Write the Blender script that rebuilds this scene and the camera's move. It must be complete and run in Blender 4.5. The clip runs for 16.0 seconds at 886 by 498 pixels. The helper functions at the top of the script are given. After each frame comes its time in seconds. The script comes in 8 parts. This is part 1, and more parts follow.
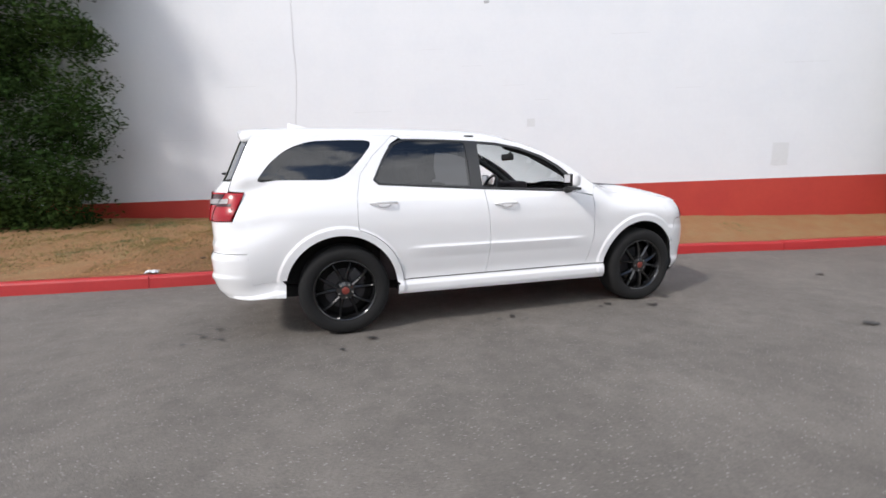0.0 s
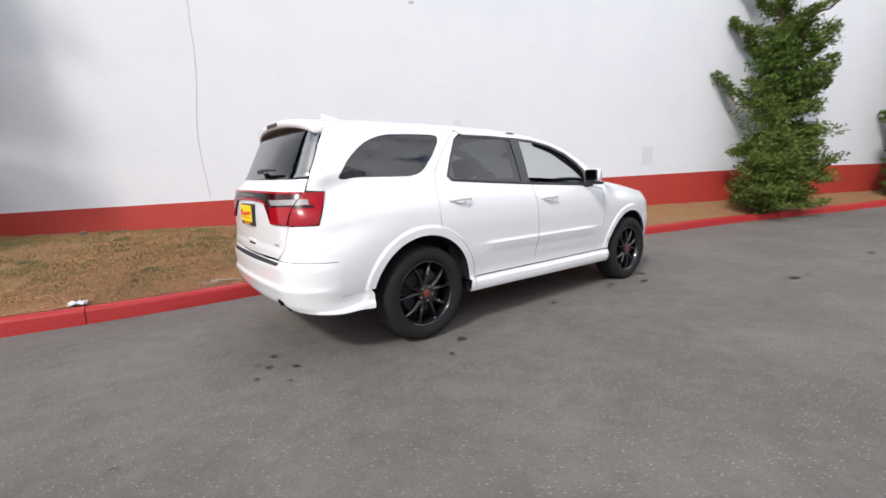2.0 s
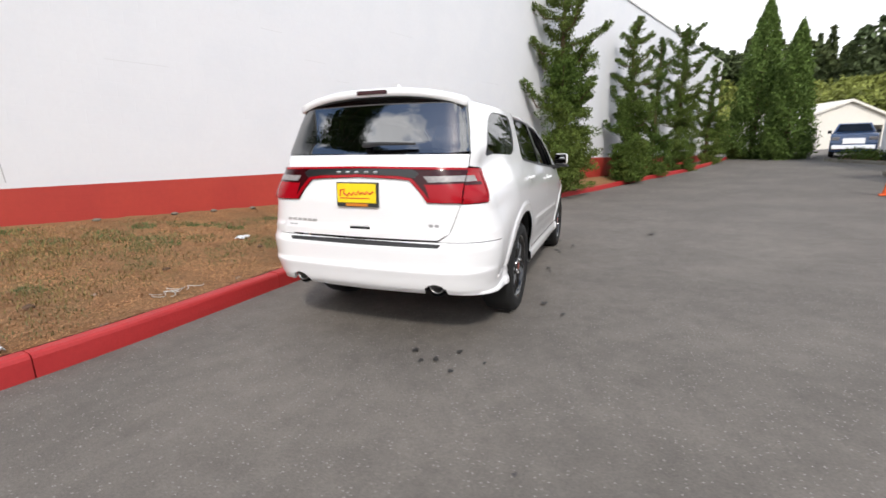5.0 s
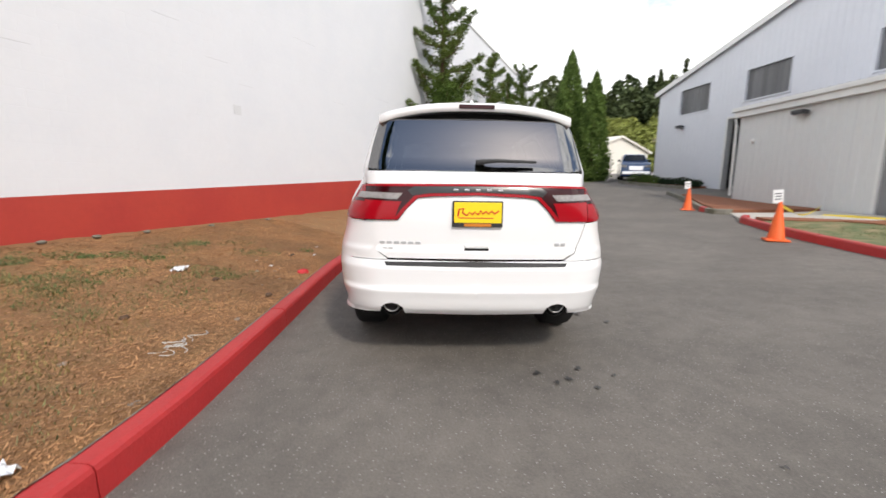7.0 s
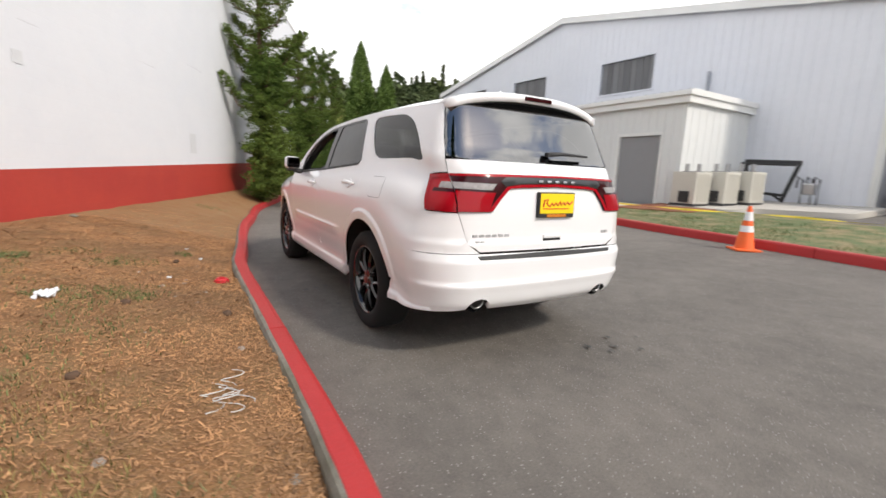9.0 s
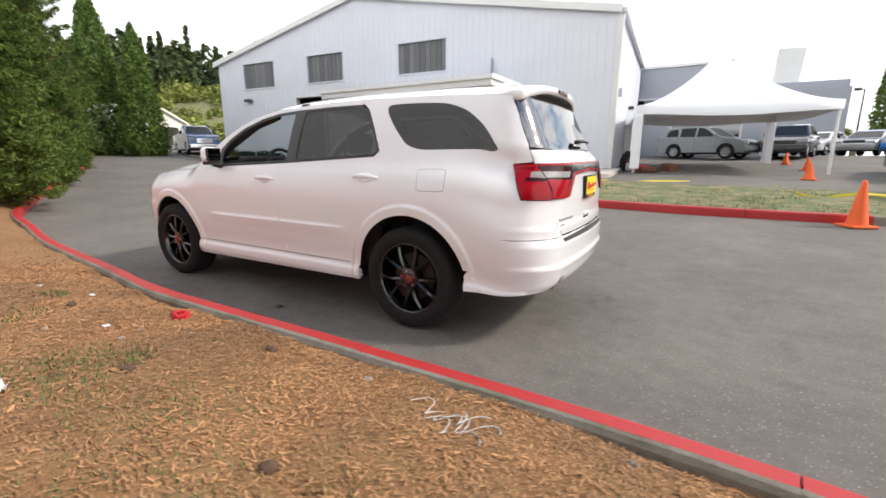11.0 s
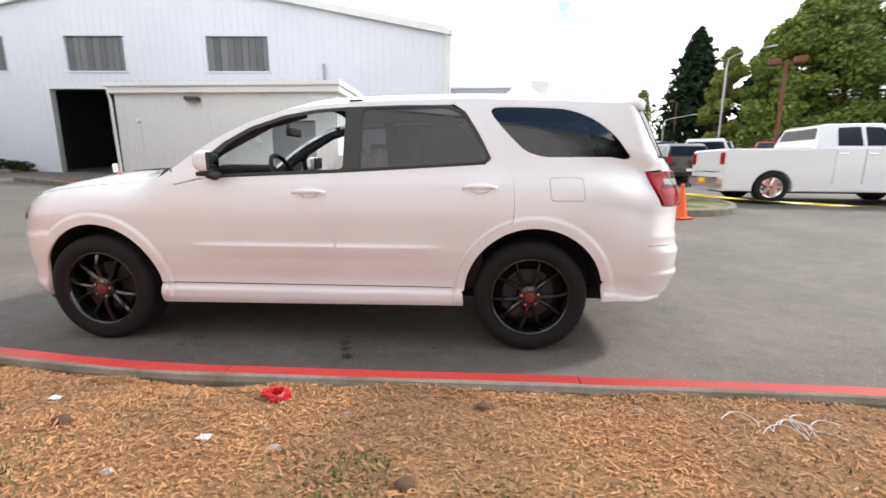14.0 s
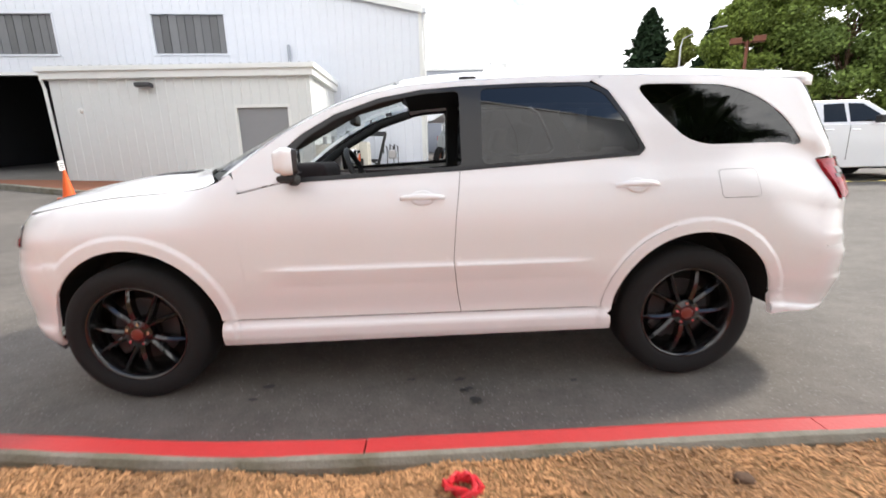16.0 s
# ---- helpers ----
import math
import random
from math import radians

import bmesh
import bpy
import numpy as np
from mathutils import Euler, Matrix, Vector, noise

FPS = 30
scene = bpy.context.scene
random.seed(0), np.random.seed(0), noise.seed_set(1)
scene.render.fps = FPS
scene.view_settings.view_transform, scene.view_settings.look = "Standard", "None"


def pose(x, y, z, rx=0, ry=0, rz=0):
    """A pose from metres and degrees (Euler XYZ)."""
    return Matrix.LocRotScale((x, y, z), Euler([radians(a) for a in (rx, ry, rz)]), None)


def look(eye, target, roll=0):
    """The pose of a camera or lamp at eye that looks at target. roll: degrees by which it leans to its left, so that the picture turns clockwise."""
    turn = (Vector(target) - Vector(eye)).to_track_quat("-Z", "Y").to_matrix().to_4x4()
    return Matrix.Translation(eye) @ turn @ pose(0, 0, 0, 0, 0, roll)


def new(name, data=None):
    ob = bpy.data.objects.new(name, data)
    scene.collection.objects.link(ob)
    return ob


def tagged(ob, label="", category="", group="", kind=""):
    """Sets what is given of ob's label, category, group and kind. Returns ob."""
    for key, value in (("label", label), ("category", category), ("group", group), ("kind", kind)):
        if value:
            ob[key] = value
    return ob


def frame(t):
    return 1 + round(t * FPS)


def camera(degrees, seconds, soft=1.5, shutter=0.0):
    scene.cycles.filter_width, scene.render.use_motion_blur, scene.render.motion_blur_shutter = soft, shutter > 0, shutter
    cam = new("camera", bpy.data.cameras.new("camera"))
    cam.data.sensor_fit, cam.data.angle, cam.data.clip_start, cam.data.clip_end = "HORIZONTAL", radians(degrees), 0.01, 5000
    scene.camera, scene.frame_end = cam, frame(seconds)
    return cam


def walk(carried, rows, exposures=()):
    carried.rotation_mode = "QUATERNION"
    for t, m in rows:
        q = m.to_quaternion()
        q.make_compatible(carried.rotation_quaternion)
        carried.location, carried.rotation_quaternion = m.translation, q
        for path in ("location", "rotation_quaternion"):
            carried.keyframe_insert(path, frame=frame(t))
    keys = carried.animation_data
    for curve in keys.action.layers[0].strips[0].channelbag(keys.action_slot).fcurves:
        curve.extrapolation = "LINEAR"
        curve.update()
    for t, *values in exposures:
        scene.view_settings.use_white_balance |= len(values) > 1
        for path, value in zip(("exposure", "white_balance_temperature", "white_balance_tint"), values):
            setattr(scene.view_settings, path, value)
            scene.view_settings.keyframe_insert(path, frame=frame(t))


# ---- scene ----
cam = camera(91.1, 16.0, soft=1.6, shutter=0.5)
PATH = [
    (0, (-1.786, -4.577, 1.336), (-1.203, -2.693, 1.005), -0.8),
    (0.5, (-2.258, -4.414, 1.339), (-1.488, -2.602, 0.991), -2.0),
    (1, (-2.674, -4.173, 1.348), (-1.774, -2.416, 1.029), -0.9),
    (1.5, (-3.123, -3.974, 1.339), (-2.054, -2.317, 1.003), -1.8),
    (2, (-3.486, -3.662, 1.316), (-2.277, -2.104, 0.983), -1.4),
    (2.5, (-3.856, -3.354, 1.317), (-2.481, -1.941, 0.982), -0.8),
    (3, (-4.171, -3.012, 1.325), (-2.697, -1.721, 0.925), -1.9),
    (3.5, (-4.446, -2.665, 1.302), (-2.877, -1.47, 0.971), -1.0),
    (3.7, (-4.581, -2.532, 1.283), (-2.942, -1.439, 0.936), -2.4),
    (5.8, (-5.30, -0.868, 1.272), (-3.38, -0.408, 0.951), 0.6),
    (6, (-5.335, -0.674, 1.266), (-3.392, -0.306, 0.968), -0.2),
    (6.5, (-5.385, -0.203, 1.272), (-3.416, -0.064, 0.953), -0.7),
    (7, (-5.308, 0.285, 1.271), (-3.335, 0.234, 0.95), 0.9),
    (7.5, (-5.188, 0.758, 1.248), (-3.248, 0.363, 0.964), 1.4),
    (8, (-4.933, 1.158, 1.216), (-3.043, 0.597, 0.881), 0.5),
    (8.5, (-4.765, 1.576, 1.214), (-2.919, 0.87, 0.912), 1.9),
    (9, (-4.667, 2.097, 1.221), (-2.977, 1.083, 0.882), 2.4),
    (9.5, (-4.386, 2.518, 1.205), (-2.822, 1.306, 0.916), 2.0),
    (10, (-4.072, 2.866, 1.237), (-2.644, 1.497, 0.937), 1.6),
    (10.2, (-3.926, 3.034, 1.272), (-2.619, 1.558, 0.936), 0.8),
    (12.3, (-2.321, 3.62, 1.281), (-1.581, 1.809, 0.862), -0.5),
    (12.5, (-2.176, 3.659, 1.279), (-1.512, 1.81, 0.903), -1.0),
    (13, (-1.792, 3.8, 1.3), (-1.305, 1.897, 0.921), -1.1),
    (13.5, (-1.419, 3.801, 1.264), (-1.088, 1.867, 0.878), -0.1),
    (14, (-1.099, 3.764, 1.258), (-0.983, 1.803, 0.883), 0.2),
    (14.5, (-0.769, 3.745, 1.248), (-0.748, 1.797, 0.796), 0.2),
    (15, (-0.452, 3.59, 1.244), (-0.383, 1.649, 0.765), 0.7),
    (15.5, (-0.207, 3.418, 1.258), (-0.223, 1.478, 0.77), -0.1),
    (16, (-0.057, 3.166, 1.318), (-0.133, 1.217, 0.876), -1.4),
]
walk(cam, [(t, look(eye, target, roll)) for t, eye, target, roll in PATH],
     [(0.0, 0.41, 6300, 11), (3.5, 0.44, 6400, 11), (6.5, 0.42, 6600, 10), (9.0, 0.46, 6750, 10), (12.5, 0.82, 6600, 9), (15.0, 0.92, 6650, 9), (16.0, 0.98, 6650, 9)])

# ---- world, sun, exposure ----
SUN_AZ, SUN_EL = 202.0, 41.0          # degrees: where the sun stands, counter-clockwise from +x, and its height


def make_world():
    world = bpy.data.worlds.new("sky")
    scene.world = world
    world.use_nodes = True
    nt = world.node_tree
    nt.nodes.clear()
    out = nt.nodes.new("ShaderNodeOutputWorld")
    bg = nt.nodes.new("ShaderNodeBackground")
    bg.inputs["Strength"].default_value = 0.15
    sky = nt.nodes.new("ShaderNodeTexSky")
    sky.sky_type = "NISHITA"
    sky.sun_disc = False
    sky.sun_elevation = radians(SUN_EL)
    sky.sun_rotation = radians(90 - SUN_AZ)
    coord = nt.nodes.new("ShaderNodeTexCoord")
    stretch = nt.nodes.new("ShaderNodeMapping")
    stretch.inputs["Scale"].default_value = (1, 1, 1.6)
    stretch.inputs["Location"].default_value = (3.1, 0.7, 0.4)
    clouds = nt.nodes.new("ShaderNodeTexNoise")
    clouds.inputs["Scale"].default_value = 2.3
    clouds.inputs["Detail"].default_value = 7
    clouds.inputs["Roughness"].default_value = 0.58
    ramp = nt.nodes.new("ShaderNodeValToRGB")
    ramp.color_ramp.elements[0].position, ramp.color_ramp.elements[1].position = 0.42, 0.50
    shade = nt.nodes.new("ShaderNodeTexNoise")
    shade.inputs["Scale"].default_value = 5.0
    shade.inputs["Detail"].default_value = 5
    white = nt.nodes.new("ShaderNodeMixRGB")
    white.inputs[1].default_value = (4.6, 4.75, 5.0, 1)
    white.inputs[2].default_value = (11.5, 11.5, 11.6, 1)
    mix = nt.nodes.new("ShaderNodeMixRGB")
    li = nt.links.new
    li(coord.outputs["Generated"], stretch.inputs["Vector"])
    li(stretch.outputs[0], clouds.inputs["Vector"])
    li(stretch.outputs[0], shade.inputs["Vector"])
    # the cloud closes towards the horizon and breaks up overhead
    split = nt.nodes.new("ShaderNodeSeparateXYZ")
    cover = nt.nodes.new("ShaderNodeMath")
    cover.operation = "MULTIPLY_ADD"
    cover.inputs[1].default_value, cover.inputs[2].default_value = -0.35, 0.205
    total = nt.nodes.new("ShaderNodeMath")
    total.operation = "ADD"
    li(coord.outputs["Generated"], split.inputs[0])
    li(split.outputs["Z"], cover.inputs[0])
    li(cover.outputs[0], total.inputs[0])
    li(clouds.outputs["Fac"], total.inputs[1])
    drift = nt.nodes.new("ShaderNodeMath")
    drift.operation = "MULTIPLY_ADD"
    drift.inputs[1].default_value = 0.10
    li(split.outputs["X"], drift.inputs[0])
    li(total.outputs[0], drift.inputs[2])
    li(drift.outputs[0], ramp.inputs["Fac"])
    li(shade.outputs["Fac"], white.inputs["Fac"])
    li(ramp.outputs["Color"], mix.inputs["Fac"])
    li(sky.outputs["Color"], mix.inputs[1])
    li(white.outputs["Color"], mix.inputs[2])
    li(mix.outputs["Color"], bg.inputs["Color"])
    li(bg.outputs[0], out.inputs["Surface"])


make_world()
sun = new("sun", bpy.data.lights.new("sun", "SUN"))
sun.data.energy = 1.9
sun.data.angle = radians(6)
sun.data.color = (1.0, 0.95, 0.88)
az, el = radians(SUN_AZ), radians(SUN_EL)
sun.matrix_world = look((40 * math.cos(az) * math.cos(el), 40 * math.sin(az) * math.cos(el), 40 * math.sin(el)), (0, 0, 0))

# ---- materials ----
def material(name, color, rough=0.6, metal=0.0, var=0.0, scale=8.0, bump=0.0, bump_scale=60.0, coat=0.0, spec=None, object_var=0.0,
             color2=None, stain=0.0, island_var=0.0, big_scale=None):
    """A node material: base colour with variation at two scales, fine relief, and change from piece to piece."""
    m = bpy.data.materials.new(name)
    m.use_nodes = True
    nt = m.node_tree
    b = nt.nodes["Principled BSDF"]
    li = nt.links.new
    b.inputs["Roughness"].default_value = rough
    b.inputs["Metallic"].default_value = metal
    b.inputs["Coat Weight"].default_value = coat
    b.inputs["Coat Roughness"].default_value = 0.04
    if spec is not None:
        b.inputs["Specular IOR Level"].default_value = spec
    col = (*color, 1)
    if var or stain or object_var or island_var or color2:
        geo = nt.nodes.new("ShaderNodeNewGeometry")
        big = nt.nodes.new("ShaderNodeTexNoise")
        big.inputs["Scale"].default_value = big_scale or scale / 12
        big.inputs["Detail"].default_value = 5
        fine = nt.nodes.new("ShaderNodeTexNoise")
        fine.inputs["Scale"].default_value = scale
        fine.inputs["Detail"].default_value = 6
        fine.inputs["Roughness"].default_value = 0.7
        for n in (big, fine):
            li(geo.outputs["Position"], n.inputs["Vector"])
        base = nt.nodes.new("ShaderNodeMixRGB")
        base.inputs[1].default_value = col
        base.inputs[2].default_value = (*(color2 or color), 1)
        r = nt.nodes.new("ShaderNodeValToRGB")
        r.color_ramp.elements[0].position, r.color_ramp.elements[1].position = 0.42, 0.62
        li(big.outputs["Fac"], r.inputs["Fac"])
        li(r.outputs["Color"], base.inputs["Fac"])
        mul = nt.nodes.new("ShaderNodeMath")
        mul.operation = "MULTIPLY_ADD"
        mul.inputs[1].default_value = 2 * var
        mul.inputs[2].default_value = 1 - var
        li(fine.outputs["Fac"], mul.inputs[0])
        last = mul.outputs[0]
        for amount, source in ((stain, big.outputs["Fac"]), (object_var, None), (island_var, geo.outputs["Random Per Island"])):
            if not amount:
                continue
            if source is None:
                info = nt.nodes.new("ShaderNodeObjectInfo")
                source = info.outputs["Random"]
            k = nt.nodes.new("ShaderNodeMath")
            k.operation = "MULTIPLY_ADD"
            k.inputs[1].default_value = 2 * amount
            k.inputs[2].default_value = 1 - amount
            li(source, k.inputs[0])
            p = nt.nodes.new("ShaderNodeMath")
            p.operation = "MULTIPLY"
            li(last, p.inputs[0])
            li(k.outputs[0], p.inputs[1])
            last = p.outputs[0]
        vm = nt.nodes.new("ShaderNodeVectorMath")
        vm.operation = "SCALE"
        li(base.outputs["Color"], vm.inputs[0])
        li(last, vm.inputs["Scale"])
        li(vm.outputs[0], b.inputs["Base Color"])
    else:
        b.inputs["Base Color"].default_value = col
    if bump:
        geo2 = nt.nodes.new("ShaderNodeNewGeometry")
        t = nt.nodes.new("ShaderNodeTexNoise")
        t.inputs["Scale"].default_value = bump_scale
        t.inputs["Detail"].default_value = 4
        li(geo2.outputs["Position"], t.inputs["Vector"])
        bp = nt.nodes.new("ShaderNodeBump")
        bp.inputs["Strength"].default_value = bump
        bp.inputs["Distance"].default_value = 0.01
        li(t.outputs["Fac"], bp.inputs["Height"])
        li(bp.outputs[0], b.inputs["Normal"])
    return m


def glass(name, tint, gloss=0.04):
    """Pane: light passes with a tint; gloss grows towards grazing angles, alike from both sides."""
    m = bpy.data.materials.new(name)
    m.use_nodes = True
    nt = m.node_tree
    nt.nodes.clear()
    out = nt.nodes.new("ShaderNodeOutputMaterial")
    tr = nt.nodes.new("ShaderNodeBsdfTransparent")
    tr.inputs["Color"].default_value = (*tint, 1)
    gl = nt.nodes.new("ShaderNodeBsdfGlossy")
    gl.inputs["Roughness"].default_value = 0.015
    lw = nt.nodes.new("ShaderNodeLayerWeight")
    lw.inputs["Blend"].default_value = 0.5
    pw = nt.nodes.new("ShaderNodeMath")
    pw.operation = "POWER"
    pw.inputs[1].default_value = 5.0
    ma = nt.nodes.new("ShaderNodeMath")
    ma.operation = "MULTIPLY_ADD"
    ma.inputs[1].default_value = 1 - gloss
    ma.inputs[2].default_value = gloss
    mx = nt.nodes.new("ShaderNodeMixShader")
    nt.links.new(lw.outputs["Facing"], pw.inputs[0])
    nt.links.new(pw.outputs[0], ma.inputs[0])
    nt.links.new(ma.outputs[0], mx.inputs[0])
    nt.links.new(tr.outputs[0], mx.inputs[1])
    nt.links.new(gl.outputs[0], mx.inputs[2])
    nt.links.new(mx.outputs[0], out.inputs["Surface"])
    return m


def asphalt_material():
    m = material("asphalt", (0.138, 0.124, 0.108), 0.86, var=0.52, scale=75, bump=0.5, bump_scale=110, stain=0.12, color2=(0.159, 0.143, 0.124), big_scale=0.7)
    nt = m.node_tree
    b = nt.nodes["Principled BSDF"]
    old = b.inputs["Base Color"].links[0].from_socket
    geo = nt.nodes.new("ShaderNodeNewGeometry")
    vor = nt.nodes.new("ShaderNodeTexVoronoi")
    vor.inputs["Scale"].default_value = 46
    nt.links.new(geo.outputs["Position"], vor.inputs["Vector"])
    r = nt.nodes.new("ShaderNodeValToRGB")
    r.color_ramp.elements[0].position, r.color_ramp.elements[1].position = 0.08, 0.24
    r.color_ramp.elements[0].color, r.color_ramp.elements[1].color = (1, 1, 1, 1), (0, 0, 0, 1)
    nt.links.new(vor.outputs["Distance"], r.inputs["Fac"])
    # only some of the stones are pale
    pick = nt.nodes.new("ShaderNodeMath")
    pick.operation = "GREATER_THAN"
    pick.inputs[1].default_value = 0.50
    nt.links.new(vor.outputs["Color"], pick.inputs[0])
    mul = nt.nodes.new("ShaderNodeMath")
    mul.operation = "MULTIPLY"
    nt.links.new(r.outputs["Color"], mul.inputs[0])
    nt.links.new(pick.outputs[0], mul.inputs[1])
    mix = nt.nodes.new("ShaderNodeMixRGB")
    mix.inputs[2].default_value = (0.37, 0.355, 0.33, 1)
    nt.links.new(mul.outputs[0], mix.inputs["Fac"])
    # worn and patched areas a hand to an arm across
    wear = nt.nodes.new("ShaderNodeTexNoise")
    wear.inputs["Scale"].default_value = 5.5
    wear.inputs["Detail"].default_value = 8
    wear.inputs["Roughness"].default_value = 0.75
    nt.links.new(geo.outputs["Position"], wear.inputs["Vector"])
    k = nt.nodes.new("ShaderNodeMath")
    k.operation = "MULTIPLY_ADD"
    k.inputs[1].default_value, k.inputs[2].default_value = 0.9, 0.55
    nt.links.new(wear.outputs["Fac"], k.inputs[0])
    worn = nt.nodes.new("ShaderNodeVectorMath")
    worn.operation = "SCALE"
    nt.links.new(old, worn.inputs[0])
    nt.links.new(k.outputs[0], worn.inputs["Scale"])
    nt.links.new(worn.outputs[0], mix.inputs[1])
    nt.links.new(mix.outputs[0], b.inputs["Base Color"])
    return m


def block_wall_material(name, color, var, stain, color2=None):
    """Painted concrete block: faint courses as relief."""
    m = material(name, color, 0.62, var=var, scale=14, stain=stain, color2=color2)
    nt = m.node_tree
    b = nt.nodes["Principled BSDF"]
    tc = nt.nodes.new("ShaderNodeTexCoord")
    sep = nt.nodes.new("ShaderNodeSeparateXYZ")
    com = nt.nodes.new("ShaderNodeCombineXYZ")
    br = nt.nodes.new("ShaderNodeTexBrick")
    br.inputs["Scale"].default_value = 1.0
    br.inputs["Brick Width"].default_value = 0.4
    br.inputs["Row Height"].default_value = 0.2
    br.inputs["Mortar Size"].default_value = 0.005
    br.inputs["Mortar Smooth"].default_value = 0.6
    br.inputs["Color1"].default_value = br.inputs["Color2"].default_value = (1, 1, 1, 1)
    br.inputs["Mortar"].default_value = (0, 0, 0, 1)
    ns = nt.nodes.new("ShaderNodeTexNoise")
    ns.inputs["Scale"].default_value = 30
    ad = nt.nodes.new("ShaderNodeMath")
    ad.operation = "MULTIPLY_ADD"
    ad.inputs[1].default_value = 0.6
    bp = nt.nodes.new("ShaderNodeBump")
    bp.inputs["Strength"].default_value = 0.22
    bp.inputs["Distance"].default_value = 0.006
    li = nt.links.new
    li(tc.outputs["Object"], sep.inputs[0])
    li(sep.outputs["X"], com.inputs["X"])
    li(sep.outputs["Z"], com.inputs["Y"])
    li(com.outputs[0], br.inputs["Vector"])
    li(tc.outputs["Object"], ns.inputs["Vector"])
    li(ns.outputs["Fac"], ad.inputs[0])
    li(br.outputs["Color"], ad.inputs[2])
    li(ad.outputs[0], bp.inputs["Height"])
    li(bp.outputs[0], b.inputs["Normal"])
    return m


M = {}
M["asphalt"] = asphalt_material()
M["wall_white"] = block_wall_material("wall_white_paint", (0.725, 0.735, 0.758), 0.03, 0.05, (0.69, 0.703, 0.73))
M["wall_red"] = block_wall_material("wall_red_paint", (0.44, 0.046, 0.030), 0.12, 0.16, (0.38, 0.036, 0.026))
M["kerb_red"] = material("kerb_red_paint", (0.45, 0.026, 0.027), 0.55, var=0.16, scale=30, bump=0.25, bump_scale=60, stain=0.18, color2=(0.42, 0.026, 0.026))
M["concrete"] = material("concrete", (0.24, 0.225, 0.185), 0.9, var=0.35, scale=40, bump=0.4, bump_scale=90, stain=0.25, color2=(0.15, 0.14, 0.10))
M["pale_concrete"] = material("pale_concrete", (0.50, 0.47, 0.42), 0.9, var=0.15, scale=30, bump=0.3, stain=0.15)
M["soil"] = material("soil", (0.265, 0.135, 0.056), 0.95, var=0.45, scale=45, bump=0.9, bump_scale=55, stain=0.25, color2=(0.24, 0.140, 0.060))
M["chips"] = material("bark_chips", (0.46, 0.240, 0.108), 0.9, island_var=0.50, var=0.15, scale=3, color2=(0.30, 0.165, 0.080), big_scale=1.3)
M["mulch"] = material("red_mulch", (0.26, 0.10, 0.05), 0.95, var=0.4, scale=40, bump=0.8, stain=0.2)
M["grass"] = material("grass_blades", (0.10, 0.155, 0.045), 0.8, island_var=0.45, var=0.1, scale=2, color2=(0.17, 0.17, 0.07))
M["straw"] = material("dry_grass", (0.30, 0.20, 0.085), 0.85, island_var=0.5, var=0.1, scale=2, color2=(0.19, 0.165, 0.06), spec=0.2)
M["lawn"] = material("lawn", (0.12, 0.15, 0.06), 0.95, var=0.4, scale=30, bump=0.8, stain=0.2, color2=(0.24, 0.19, 0.10))
M["paint_white"] = material("car_paint_white", (0.87, 0.87, 0.875), 0.30, coat=1.0, spec=0.5)
M["trim_black"] = material("black_trim", (0.012, 0.012, 0.013), 0.30, coat=0.3)
M["plastic"] = material("black_plastic", (0.022, 0.022, 0.023), 0.62, bump=0.15, bump_scale=300)
M["liner"] = material("dark_liner", (0.010, 0.010, 0.010), 0.9)
M["rubber"] = material("tyre_rubber", (0.007, 0.007, 0.007), 0.88, var=0.2, scale=40, bump=0.1, bump_scale=120)
M["rim_black"] = material("rim_gloss_black", (0.009, 0.009, 0.0095), 0.12, coat=0.7, spec=0.55)
M["steel"] = material("steel", (0.42, 0.42, 0.43), 0.35, metal=1.0)
M["chrome"] = material("chrome", (0.75, 0.75, 0.76), 0.10, metal=1.0)
M["dark_steel"] = material("dark_steel", (0.08, 0.08, 0.085), 0.5, metal=0.7)
M["lens_red"] = material("red_lens", (0.34, 0.003, 0.010), 0.22, coat=0.25, spec=0.2)
M["lens_dark"] = material("dark_red_lens", (0.035, 0.003, 0.005), 0.18, coat=0.15, spec=0.3)
M["tip_steel"] = material("exhaust_steel", (0.30, 0.30, 0.30), 0.35, metal=1.0)
M["lens_clear"] = material("clear_lens", (0.30, 0.285, 0.28), 0.38, coat=0.10, var=0.85, scale=38)
M["badge"] = material("badge_grey", (0.52, 0.52, 0.53), 0.35, metal=0.5)
M["headlamp"] = material("headlamp_lens", (0.30, 0.27, 0.27), 0.15, coat=0.8)
M["amber"] = material("amber", (0.6, 0.2, 0.02), 0.3)
M["plate_yellow"] = material("plate_yellow", (0.90, 0.66, 0.01), 0.45)
M["plate_red"] = material("plate_red", (0.62, 0.03, 0.02), 0.5)
M["cap_red"] = material("hub_cap_red", (0.20, 0.035, 0.025), 0.35, coat=0.2)
M["cloth"] = material("black_cloth", (0.028, 0.02, 0.021), 0.9, var=0.2, scale=80)
M["headliner"] = material("headliner", (0.025, 0.025, 0.026), 0.95)
M["glass_tint"] = glass("privacy_glass", (0.075, 0.08, 0.085), 0.09)
M["glass_clear"] = glass("clear_glass", (0.75, 0.80, 0.80))
M["glass_rear"] = glass("rear_glass", (0.04, 0.042, 0.046), 0.30)
M["mirror"] = material("mirror", (0.85, 0.87, 0.88), 0.02, metal=1.0)
M["siding"] = material("painted_metal_siding", (0.70, 0.72, 0.77), 0.5, var=0.05, scale=6, stain=0.06, color2=(0.66, 0.68, 0.73))
